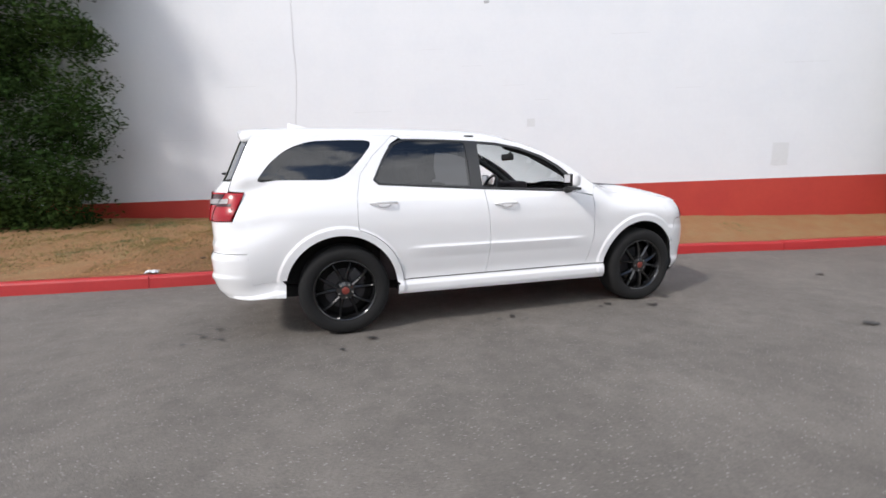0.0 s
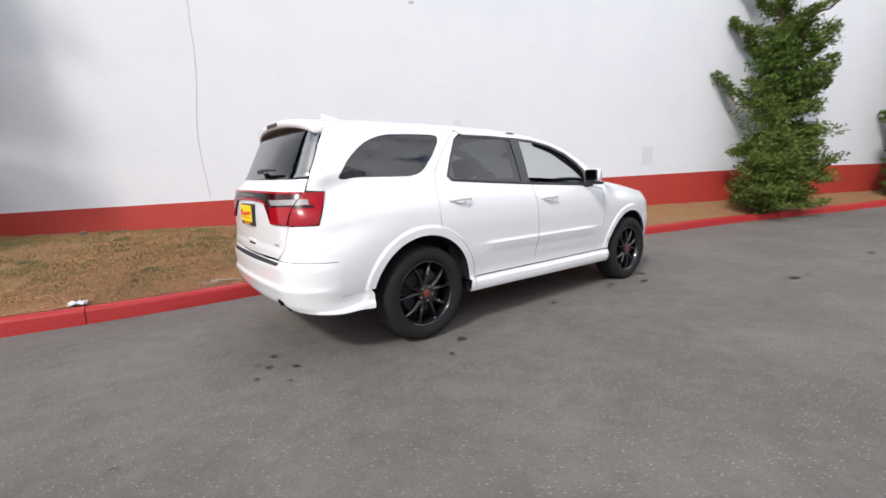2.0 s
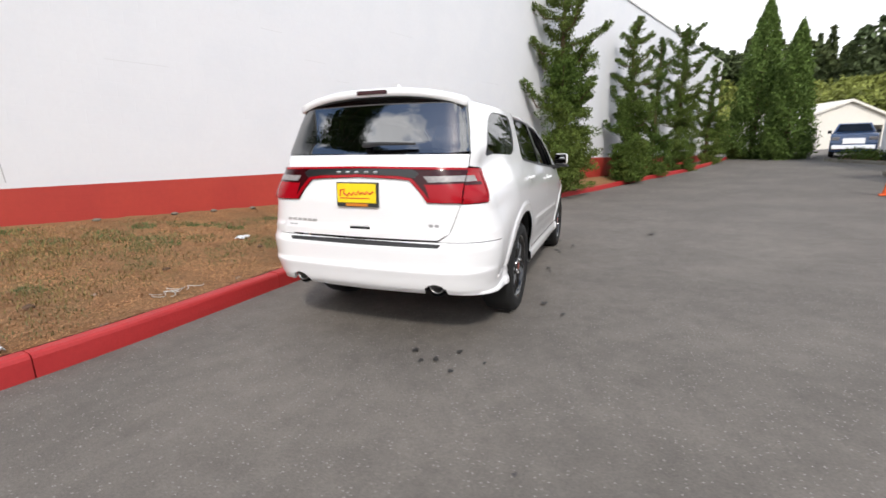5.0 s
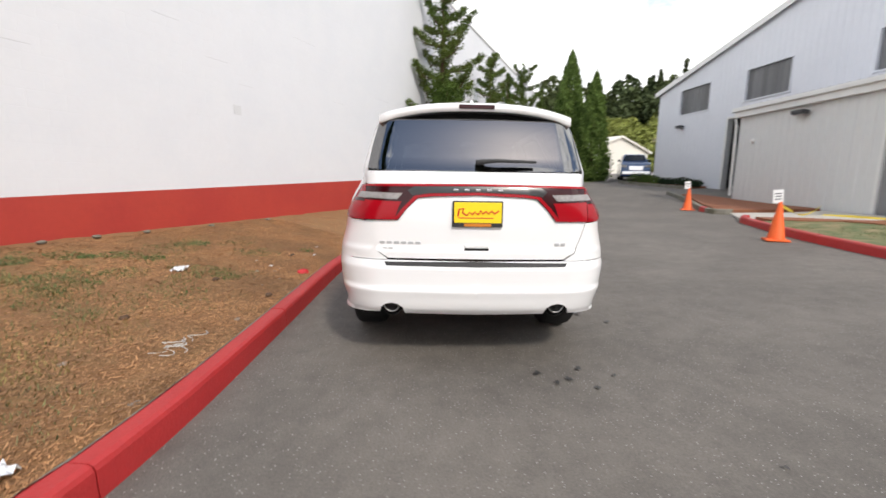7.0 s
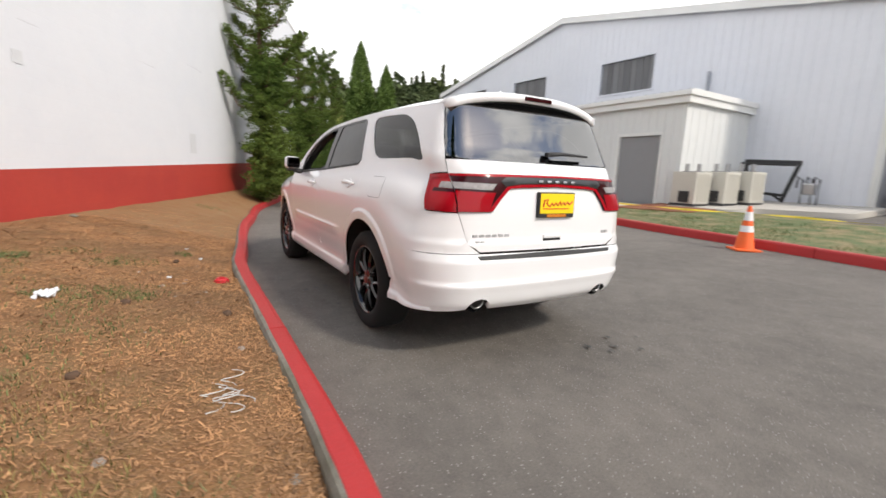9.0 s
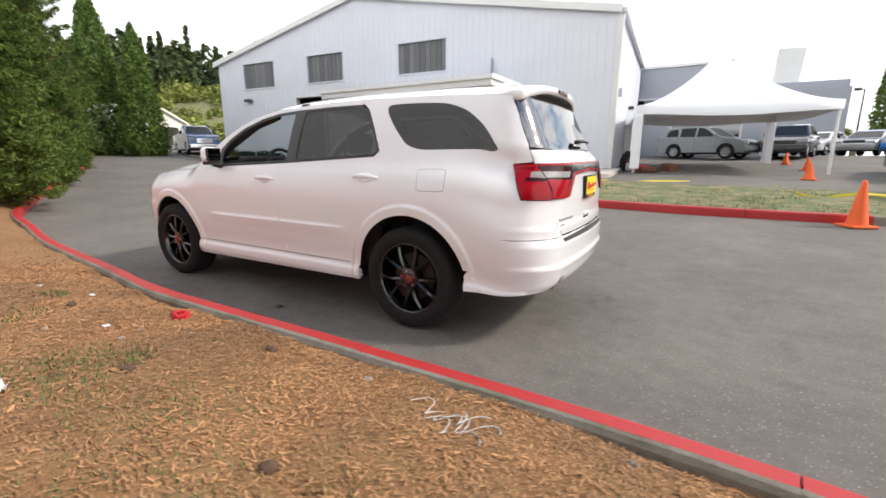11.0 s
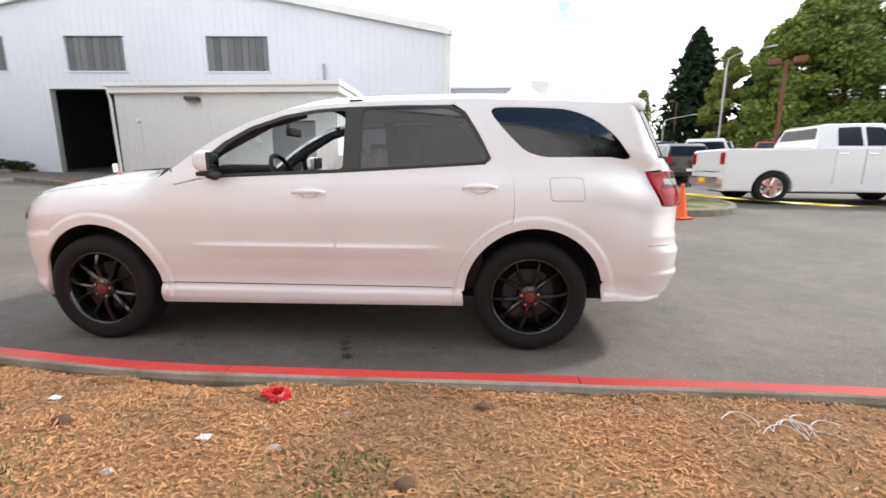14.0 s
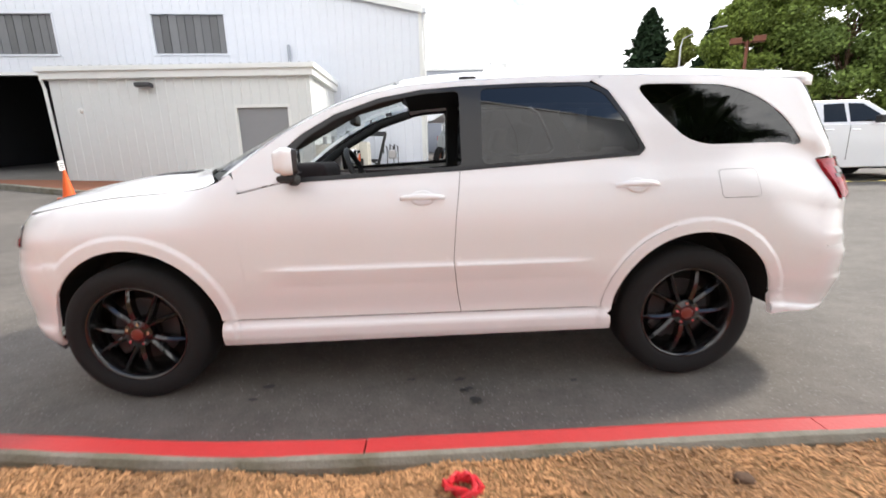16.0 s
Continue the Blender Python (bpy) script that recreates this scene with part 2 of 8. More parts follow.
M["siding_pale"] = material("pale_metal_siding", (0.66, 0.67, 0.66), 0.5, var=0.05, scale=6, stain=0.05)
M["siding_grey"] = material("grey_siding", (0.34, 0.36, 0.40), 0.55, var=0.05, scale=6)
M["trim_white"] = material("white_trim", (0.74, 0.74, 0.72), 0.45, var=0.05, scale=5, stain=0.08)
M["roof_metal"] = material("roof_metal", (0.55, 0.56, 0.58), 0.4, metal=0.5, var=0.08, scale=4)
M["blind"] = material("window_slats", (0.12, 0.122, 0.128), 0.35, object_var=0.35, var=0.15, scale=3)
# near black: the shade of unlit interiors put into the colour
M["room_shade"] = material("room_shade", (0.02, 0.02, 0.022), 0.9, var=0.2, scale=2)
M["door_grey"] = material("door_grey", (0.24, 0.24, 0.25), 0.5, var=0.06, scale=5)
M["orange"] = material("cone_orange", (0.85, 0.13, 0.02), 0.55, var=0.08, scale=20)
M["white"] = material("white_sheet", (0.8, 0.8, 0.8), 0.6)
M["print"] = material("printed_bar", (0.08, 0.08, 0.09), 0.7)
M["yellow"] = material("yellow_tape", (0.75, 0.60, 0.04), 0.5)
M["needle"] = material("needles", (0.066, 0.110, 0.021), 0.75, island_var=0.55, color2=(0.108, 0.146, 0.031), var=0.05, scale=4, spec=0.15)
M["needle_deep"] = material("deep_needles", (0.020, 0.042, 0.010), 0.85, island_var=0.6, color2=(0.034, 0.060, 0.014), var=0.05, scale=4, spec=0.08)
M["needle_dark"] = material("dark_needles", (0.022, 0.040, 0.020), 0.8, island_var=0.5, var=0.1, scale=2, spec=0.1)
M["cedar"] = material("cedar_foliage", (0.100, 0.155, 0.036), 0.8, island_var=0.4, var=0.1, scale=3, spec=0.15)
M["leaf"] = material("leaves", (0.120, 0.170, 0.045), 0.7, island_var=0.5, var=0.1, scale=1, color2=(0.16, 0.21, 0.04), spec=0.2)
M["leaf_pale"] = material("pale_leaves", (0.20, 0.225, 0.055), 0.75, island_var=0.4, var=0.1, scale=1, spec=0.2)
M["bark"] = material("bark", (0.11, 0.065, 0.04), 0.95, var=0.35, scale=25, bump=0.8, bump_scale=30)
M["canvas"] = material("white_canvas", (0.82, 0.82, 0.83), 0.7, var=0.03, scale=3)
M["cream"] = material("cream_siding", (0.72, 0.69, 0.62), 0.7, var=0.06, scale=5)
M["stain"] = material("oil_stain", (0.045, 0.043, 0.041), 0.55, var=0.2, scale=60)
M["ac"] = material("ac_cabinet", (0.56, 0.54, 0.48), 0.5, var=0.06, scale=8)
M["litter"] = material("litter_white", (0.72, 0.73, 0.75), 0.5)
M["litter_red"] = material("litter_red", (0.60, 0.02, 0.03), 0.4)
M["stone"] = material("stone", (0.33, 0.29, 0.25), 0.9, var=0.3, scale=30, object_var=0.3)
M["rust"] = material("rust", (0.16, 0.06, 0.035), 0.85, var=0.4, scale=30)
M["wire"] = material("pale_wire", (0.6, 0.6, 0.58), 0.5)

# ---- building tools ----
def mesh_of(bm, name, mat, smooth=False, normals=None):
    me = bpy.data.meshes.new(name)
    bm.normal_update()
    bm.to_mesh(me)
    bm.free()
    me.materials.append(mat)
    if smooth:
        me.polygons.foreach_set("use_smooth", [True] * len(me.polygons))
    if normals is not None:
        me.normals_split_custom_set_from_vertices(normals)
    return me


def part(name, bm, mat, parent=None, label="", smooth=False, normals=None):
    ob = new(name, mesh_of(bm, name, mat, smooth, normals))
    if parent is not None:
        ob.parent = parent
    return tagged(ob, label)


def thing(name, m=None, label="", category="", group="", kind=""):
    ob = new(name)
    ob.empty_display_size = 0.1
    if m is not None:
        ob.matrix_world = m
    return tagged(ob, label, category, group, kind)


def box(bm, x0, x1, y0, y1, z0, z1, bevel=0.0, seg=2, m=None):
    r = bmesh.ops.create_cube(bm, size=1)
    vs = r["verts"]
    for v in vs:
        v.co = Vector(((x0 + x1) / 2 + v.co.x * (x1 - x0), (y0 + y1) / 2 + v.co.y * (y1 - y0), (z0 + z1) / 2 + v.co.z * (z1 - z0)))
    if bevel:
        es = list({e for v in vs for e in v.link_edges})
        g = bmesh.ops.bevel(bm, geom=es, offset=bevel, segments=seg, profile=0.6, affect="EDGES")
        vs = list({v for f in g["faces"] for v in f.verts} | {v for v in vs if v.is_valid})
    if m is not None:
        bmesh.ops.transform(bm, matrix=m, verts=[v for v in vs if v.is_valid])
    return bm


def boxed(*a, **k):
    return box(bmesh.new(), *a, **k)


def lathe(bm, profile, n=48, m=None, close=False):
    """Turns (radius, height) pairs round the z axis."""
    rings = []
    for r, z in profile:
        rings.append([bm.verts.new((r * math.cos(2 * math.pi * i / n), r * math.sin(2 * math.pi * i / n), z)) for i in range(n)])
    pairs = list(zip(rings, rings[1:])) + ([(rings[-1], rings[0])] if close else [])
    for a, b in pairs:
        for i in range(n):
            bm.faces.new((a[i], a[(i + 1) % n], b[(i + 1) % n], b[i]))
    if m is not None:
        bmesh.ops.transform(bm, matrix=m, verts=[v for r in rings for v in r])
    return bm


def tube(bm, pts, r, n=8, taper=None):
    """A round bar along points."""
    pts = [Vector(p) for p in pts]
    rings = []
    for i, p in enumerate(pts):
        d = (pts[min(i + 1, len(pts) - 1)] - pts[max(i - 1, 0)]).normalized()
        side = d.cross(Vector((0, 0, 1)))
        if side.length < 0.05:
            side = d.cross(Vector((1, 0, 0)))
        side.normalize()
        up = side.cross(d)
        rr = r if taper is None else r + (taper - r) * i / (len(pts) - 1)
        rings.append([bm.verts.new(p + rr * (math.cos(2 * math.pi * k / n) * side + math.sin(2 * math.pi * k / n) * up)) for k in range(n)])
    for a, b in zip(rings, rings[1:]):
        for k in range(n):
            bm.faces.new((a[k], a[(k + 1) % n], b[(k + 1) % n], b[k]))
    bm.faces.new(rings[0])
    bm.faces.new(rings[-1][::-1])
    return bm


def prism(bm, poly, z0, z1):
    """An upright slab over an outline."""
    a = [bm.verts.new((x, y, z0)) for x, y in poly]
    b = [bm.verts.new((x, y, z1)) for x, y in poly]
    bm.faces.new(a[::-1])
    bm.faces.new(b)
    for i in range(len(poly)):
        j = (i + 1) % len(poly)
        bm.faces.new((a[i], a[j], b[j], b[i]))
    return bm


class Curve1:
    """Smooth curve through (x, value) pairs without overshoot."""

    def __init__(self, *pairs):
        pairs = sorted(pairs)
        self.x = [p[0] for p in pairs]
        self.v = [p[1] for p in pairs]
        n = len(pairs)
        d = [(self.v[i + 1] - self.v[i]) / (self.x[i + 1] - self.x[i]) for i in range(n - 1)]
        t = [d[0]] + [0.0 if d[i - 1] * d[i] <= 0 else 2 * d[i - 1] * d[i] / (d[i - 1] + d[i]) for i in range(1, n - 1)] + [d[-1]]
        self.t = t

    def __call__(self, x):
        X, V, T = self.x, self.v, self.t
        if x <= X[0]:
            return V[0]
        if x >= X[-1]:
            return V[-1]
        i = 0
        while x > X[i + 1]:
            i += 1
        h = X[i + 1] - X[i]
        s = (x - X[i]) / h
        return (V[i] * (1 + 2 * s) * (1 - s) ** 2 + T[i] * h * s * (1 - s) ** 2 + V[i + 1] * s * s * (3 - 2 * s) + T[i + 1] * h * s * s * (s - 1))


def smooth(a, b, x):
    s = min(1.0, max(0.0, (x - a) / (b - a)))
    return s * s * (3 - 2 * s)


def height(x, y):
    """The lot's surface: level by the car, rising gently towards the building and up the lane."""
    def soft(v, w):
        return 0.0 if v < -w else (v if v > w else (v + w) ** 2 / (4 * w))
    up = min(0.047 * soft(-1.0 - y, 0.8), 1.3)
    return up + min(0.04 * soft(x - 8.0, 2.0), 1.2)


def spline(points, step):
    """Even points on a smooth open curve through 2D points."""
    P = [Vector(p) for p in points]
    out = []
    for i in range(len(P) - 1):
        a, b, c, d = P[max(i - 1, 0)], P[i], P[i + 1], P[min(i + 2, len(P) - 1)]
        n = max(1, round((c - b).length / step))
        for k in range(n):
            t = k / n
            out.append(0.5 * (2 * b + (c - a) * t + (2 * a - 5 * b + 4 * c - d) * t * t + (3 * b - a - 3 * c + d) * t ** 3))
    return out + [P[-1]]

# ---- ground ----
def uneven(lo, hi, inner0, inner1, fine, grow=1.25):
    xs, s = [inner0], fine
    while xs[-1] < inner1:
        xs.append(xs[-1] + fine)
    while xs[-1] < hi:
        s *= grow
        xs.append(xs[-1] + s)
    s, left = fine, [inner0]
    while left[-1] > lo:
        s *= grow
        left.append(left[-1] - s)
    return left[:0:-1] + xs


def make_ground():
    xs, ys = uneven(-900, 900, -14, 34, 0.8), uneven(-900, 900, -26, 8, 0.8)
    bm = bmesh.new()
    grid = [[bm.verts.new((x, y, height(x, y) + (0.012 * noise.noise((x * 0.4, y * 0.4, 0)) if abs(x) < 40 and abs(y) < 40 else 0) - 0.004)) for y in ys] for x in xs]
    for i in range(len(xs) - 1):
        for j in range(len(ys) - 1):
            bm.faces.new((grid[i][j], grid[i + 1][j], grid[i + 1][j + 1], grid[i][j + 1]))
    g = part("ground", bm, M["asphalt"], smooth=True)
    return tagged(g, "worn grey asphalt lot with pale stones", "ground", kind="structure")


ground = make_ground()

# ---- kerb beside the long wall, and the strip of soil behind it ----
KERB = [(-16, 2.05), (-9, 1.92), (-6, 1.80), (-4.5, 1.66), (-3.3, 1.54), (-2, 1.52), (-0.6, 1.52), (0.7, 1.50), (2, 1.34), (4.2, 1.08), (6.0, 0.72),
        (8.2, 0.28), (10.5, -0.62), (13, -1.8), (16, -3.3), (19, -4.9), (23, -6.6), (27, -8.0), (31, -9.6), (34, -11.5)]
WALL_A, WALL_D = Vector((2.706, 3.744)), Vector((math.cos(radians(-22.8)), math.sin(radians(-22.8))))
WALL_N = Vector((WALL_D.y, -WALL_D.x))      # towards the lane


def wall_point(s, off=0.0):
    p = WALL_A + s * WALL_D + off * WALL_N
    return p


def sweep_kerb(name, pts, mat, width=0.16, rise=0.15, label="", side=1, cuts=True, piece=1.9, backing=False):
    """A kerb of cast pieces along a line; side: where its back lies."""
    root = thing(name, label=label, category="kerb", kind="structure")
    run, i0 = 0.0, 0
    rnd = random.Random(len(pts))
    starts = [0]
    for i in range(1, len(pts)):
        run += (pts[i] - pts[i - 1]).length
        if run > piece:
            starts.append(i)
            run = 0
    starts.append(len(pts) - 1)
    for a, b in zip(starts, starts[1:]):
        if b <= a:
            continue
        seg = pts[a:b + 1]
        bm = bmesh.new()
        rings = []
        jitter = rnd.uniform(-0.004, 0.004)
        for i, p in enumerate(seg):
            j = a + i
            d = (pts[min(j + 1, len(pts) - 1)] - pts[max(j - 1, 0)]).normalized()
            q = Vector((-d.y, d.x)) * side
            end = 0.004 * d if i == 0 else (-0.004 * d if i == len(seg) - 1 else 0 * d)
            z = height(p.x, p.y) + jitter
            wob = 0.006 * noise.noise((p.x * 3, p.y * 3, 5))
            prof = [(0.0, -0.05), (0.006, 0.05), (0.012 + wob, rise * 0.80), (0.022 + wob, rise * 0.93), (0.045, rise), (width - 0.035, rise + wob * 0.5), (width - 0.012, rise * 0.94), (width, rise * 0.80), (width, -0.05)]
            rings.append([bm.verts.new((p.x + end.x + q.x * o, p.y + end.y + q.y * o, z + h)) for o, h in prof])
        for r0, r1 in zip(rings, rings[1:]):
            for k in range(len(r0) - 1):
                bm.faces.new((r0[k], r1[k], r1[k + 1], r0[k + 1]))
        bm.faces.new(rings[0])
        bm.faces.new(rings[-1][::-1])
        bmesh.ops.recalc_face_normals(bm, faces=bm.faces[:])
        stone = part("kerbstone", bm, mat, root)
        if backing:
            # bare concrete where the paint stops at the back
            bm = bmesh.new()
            rows = []
            for i, p in enumerate(seg):
                j = a + i
                d = (pts[min(j + 1, len(pts) - 1)] - pts[max(j - 1, 0)]).normalized()
                q = Vector((-d.y, d.x)) * side
                z = height(p.x, p.y) + jitter
                low = 0.012 * noise.noise((p.x * 5, p.y * 5, 9))
                rows.append([bm.verts.new((p.x + q.x * o, p.y + q.y * o, z + h)) for o, h in ((width - 0.030 + low, rise + 0.0025), (width - 0.010, rise * 0.95 + 0.002), (width + 0.006, rise * 0.80), (width + 0.012, 0.0))])
            for r0, r1 in zip(rows, rows[1:]):
                for k in range(3):
                    bm.faces.new((r0[k], r1[k], r1[k + 1], r0[k + 1]))
            part("bare_back", bm, M["concrete"], stone)
    return root


kerb_pts = spline(KERB, 0.16)
kerb_lane = sweep_kerb("kerb_lane", kerb_pts, M["kerb_red"], label="red painted concrete kerb with chipped edges", backing=True)


def bank_height(p, f):
    """Soil level at a share f of the way from kerb to wall."""
    z = height(p.x, p.y) * (1 - f * 0.6)
    rise = 0.102 + (0.055 * noise.noise((p.x * 2.1, p.y * 2.1, 11)) + 0.025 * noise.noise((p.x * 8, p.y * 8, 2))) * smooth(0.08, 0.0, f) + 0.36 * f
    bumps = 0.035 * noise.noise((p.x * 0.9, p.y * 0.9, 3)) * smooth(0, 0.15, f) * smooth(1.0, 0.9, f) + 0.018 * noise.noise((p.x * 4, p.y * 4, 7)) * smooth(0, 0.06, f)
    return z + rise + bumps


def bank_at(j, f):
    j = min(max(j, 0), len(kerb_pts) - 1)
    p = kerb_pts[j]
    d = (kerb_pts[min(j + 1, len(kerb_pts) - 1)] - kerb_pts[max(j - 1, 0)]).normalized()
    a = p + Vector((-d.y, d.x)) * 0.15
    s = (a - WALL_A).dot(WALL_D)
    w = wall_point(s, 0.02)
    q = a + (w - a) * f
    return Vector((q.x, q.y, bank_height(q, f)))


def make_bank():
    bm = bmesh.new()
    fs = [0, 0.02, 0.05, 0.1] + [0.15 + 0.05 * k for k in range(18)]
    grid = [[bm.verts.new(bank_at(j, f)) for f in fs] for j in range(len(kerb_pts))]
    for a, b in zip(grid, grid[1:]):
        for k in range(len(fs) - 1):
            bm.faces.new((a[k], b[k], b[k + 1], a[k + 1]))
    return tagged(part("ground_bank", bm, M["soil"], smooth=True), "dry brown soil strip covered in bark mulch", "soil strip", kind="structure")


bank = make_bank()


# ---- the long white wall with its red foot ----
def make_wall():
    s0, s1, top = -26.0, 31.5, 7.7
    frame_m = Matrix.Translation((WALL_A.x, WALL_A.y, 0)) @ Matrix.Rotation(math.atan2(WALL_D.y, WALL_D.x), 4, "Z")
    root = thing("wall_long", frame_m, "tall white painted block wall with a red painted foot", "wall", kind="structure")
    def red_top(s):
        return 1.075 + 0.027 * max(-14, min(s, 9)) + 0.02 * max(0, s - 9) * 0.5
    bm = bmesh.new()
    n = 60
    ss = [s0 + (s1 - s0) * i / n for i in range(n + 1)]
    for y0, lo, hi in ((0.0, red_top, lambda s: top),):
        f0 = [bm.verts.new((s, 0, lo(s))) for s in ss]
        f1 = [bm.verts.new((s, 0, hi(s))) for s in ss]
        b0 = [bm.verts.new((s, 0.3, lo(s))) for s in ss]
        b1 = [bm.verts.new((s, 0.3, hi(s))) for s in ss]
        for i in range(n):
            for a, b in ((f0, f1), (f1, b1), (b1, b0), (b0, f0)):
                bm.faces.new((a[i], a[i + 1], b[i + 1], b[i]))
        for i in (0, n):
            bm.faces.new((f0[i], f1[i], b1[i], b0[i]))
    bmesh.ops.recalc_face_normals(bm, faces=bm.faces[:])
    part("upper_wall", bm, M["wall_white"], root)
    bm = bmesh.new()
    f0 = [bm.verts.new((s, -0.004, -0.3)) for s in ss]
    f1 = [bm.verts.new((s, -0.004, red_top(s))) for s in ss]
    b0 = [bm.verts.new((s, 0.3, -0.3)) for s in ss]
    b1 = [bm.verts.new((s, 0.3, red_top(s))) for s in ss]
    for i in range(n):
        for a, b in ((f0, f1), (f1, b1), (b1, b0), (b0, f0)):
            bm.faces.new((a[i], a[i + 1], b[i + 1], b[i]))
    for i in (0, n):
        bm.faces.new((f0[i], f1[i], b1[i], b0[i]))
    bmesh.ops.recalc_face_normals(bm, faces=bm.faces[:])
    part("red_foot", bm, M["wall_red"], root, "red painted wall foot")
    part("coping", boxed(s0, s1, -0.05, 0.34, top, top + 0.10, 0.01), M["trim_white"], root, "grey metal coping")
    part("end_wall", boxed(s1 - 0.3, s1, 0.3, 26, -0.3, top - 0.4), M["wall_white"], root)
    part("roof_deck", boxed(s0, s1 - 0.3, 0.3, 26, top - 0.7, top - 0.5), M["trim_white"], root)
    return root, frame_m


wall_long, WALL_M = make_wall()

# ---- the white SUV ----
from mathutils.geometry import delaunay_2d_cdt

B_SIDE = Curve1((0.26, 0.885), (0.30, 0.905), (0.36, 0.925), (0.405, 0.925), (0.43, 0.908), (0.47, 0.906), (0.60, 0.926), (0.70, 0.940), (0.80, 0.946),
                (0.92, 0.952), (1.02, 0.946), (1.12, 0.925), (1.19, 0.896), (1.23, 0.878), (1.30, 0.852), (1.45, 0.800), (1.60, 0.738), (1.68, 0.700), (1.76, 0.66))
X_REAR = Curve1((0.26, -2.40), (0.40, -2.52), (0.47, -2.572), (0.57, -2.603), (0.60, -2.615), (0.635, -2.598), (0.70, -2.602), (0.755, -2.606), (0.785, -2.592), (0.81, -2.582),
                (0.86, -2.585), (0.88, -2.572), (1.05, -2.578), (1.25, -2.562), (1.31, -2.53), (1.37, -2.470), (1.50, -2.398), (1.64, -2.318), (1.74, -2.262), (1.80, -2.22))
X_FRONT = Curve1((0.20, 2.20), (0.30, 2.30), (0.45, 2.37), (0.60, 2.38), (0.80, 2.36), (0.95, 2.32), (1.05, 2.26), (1.15, 2.15))
R_REAR = Curve1((0.3, 0.32), (0.8, 0.36), (1.0, 0.32), (1.25, 0.30), (1.40, 0.20), (1.8, 0.12))
Z_EDGE = Curve1((-2.4, 1.655), (-2.2, 1.668), (-1.9, 1.680), (-1.55, 1.692), (-1.0, 1.700), (-0.6, 1.694), (-0.25, 1.678), (0.0, 1.660), (0.285, 1.600), (0.567, 1.475), (0.777, 1.345),
                (0.90, 1.252), (1.0, 1.185), (1.12, 1.150), (1.6, 1.112), (2.0, 1.045), (2.3, 0.955), (2.45, 0.92))
Z_TOP = Curve1((-2.4, 1.765), (-2.2, 1.783), (-1.6, 1.802), (-1.0, 1.806), (-0.4, 1.797), (-0.1, 1.780), (0.1, 1.748), (0.4, 1.650), (0.7, 1.520), (1.0, 1.372), (1.2, 1.262), (1.27, 1.240),
               (1.5, 1.232), (1.8, 1.190), (2.07, 1.130), (2.25, 1.065), (2.38, 0.985), (2.45, 0.94))
ARCHES = ((1.505, 0.40, 0.453), (-1.535, 0.40, 0.462))
PHI_R, PHI_F, R_FRONT = 0.095, 0.35, 0.41


def half_width(x, z):
    w = B_SIDE(z)
    # sharp feature line along the doors, fading at its ends
    k = smooth(-1.0, -0.75, x) * smooth(0.85, 0.6, x)
    w += 0.013 * k * max(0.0, 1 - abs(z - 0.725) / (0.016 if z > 0.725 else 0.10))
    # ledge round the rear corner
    w += 0.005 * smooth(-1.98, -2.12, x) * smooth(0.83, 0.76, z) * smooth(0.48, 0.60, z)
    # lips round the wheels
    for cx, cz, r in ARCHES:
        d = math.hypot(x - cx, z - cz)
        w += 0.013 * smooth(r + 0.085, r + 0.055, d) * smooth(0.30, 0.36, z) * (1 if z < 1.0 else 0)
    # rounded shoulder of the wings
    w -= 0.085 * smooth(0.92, 1.25, x) * min(1.3, max(0.0, (z - Z_EDGE(x) + 0.20) / 0.20)) ** 2
    if x > 0.8:
        w *= 1 - 0.070 * ((x - 0.8) / 1.2) ** 2
    # the tail tapers above the bumper
    w -= 0.048 * smooth(-1.75, -2.30, x) * smooth(0.80, 1.02, z) * smooth(1.40, 1.25, z)
    if x < -1.2:
        w *= 1 - 0.030 * ((-1.2 - x) / 1.2) ** 2
    if x < -0.9:
        w *= 1 - 0.046 * ((-0.9 - x) / 1.25) ** 1.6 * smooth(1.05, 1.32, z)
    return w


def corner(z, rear):
    """Where the flank ends: its x, width, corner radius, corner angle, y at the end of the corner, bow."""
    if rear:
        r, ang = R_REAR(z), math.pi / 2 - PHI_R
        x0 = X_REAR(z) + 0.3
    else:
        r, ang = R_FRONT, math.pi / 2 - PHI_F
        x0 = X_FRONT(z) - 0.45
    w = half_width(x0, z)
    ye = w - r * (1 - math.cos(ang))
    bow = math.tan(PHI_R if rear else PHI_F) * ye / 2
    a = X_REAR(z) + bow + r * math.sin(ang) if rear else X_FRONT(z) - bow - r * math.sin(ang)
    w = half_width(a, z)
    return a, w, r, ang, w - r * (1 - math.cos(ang)), bow


TAIL_DROP = 0.052


def tail_dip(p):
    """The tail's lamps, pane and bumper hang a little below the flank's lines."""
    p.z -= TAIL_DROP * smooth(-2.00, -2.30, p.x) * smooth(0.25, 0.55, p.z) * smooth(1.68, 1.42, p.z)
    return p


def shell(u, z):
    return tail_dip(skin(u, z))


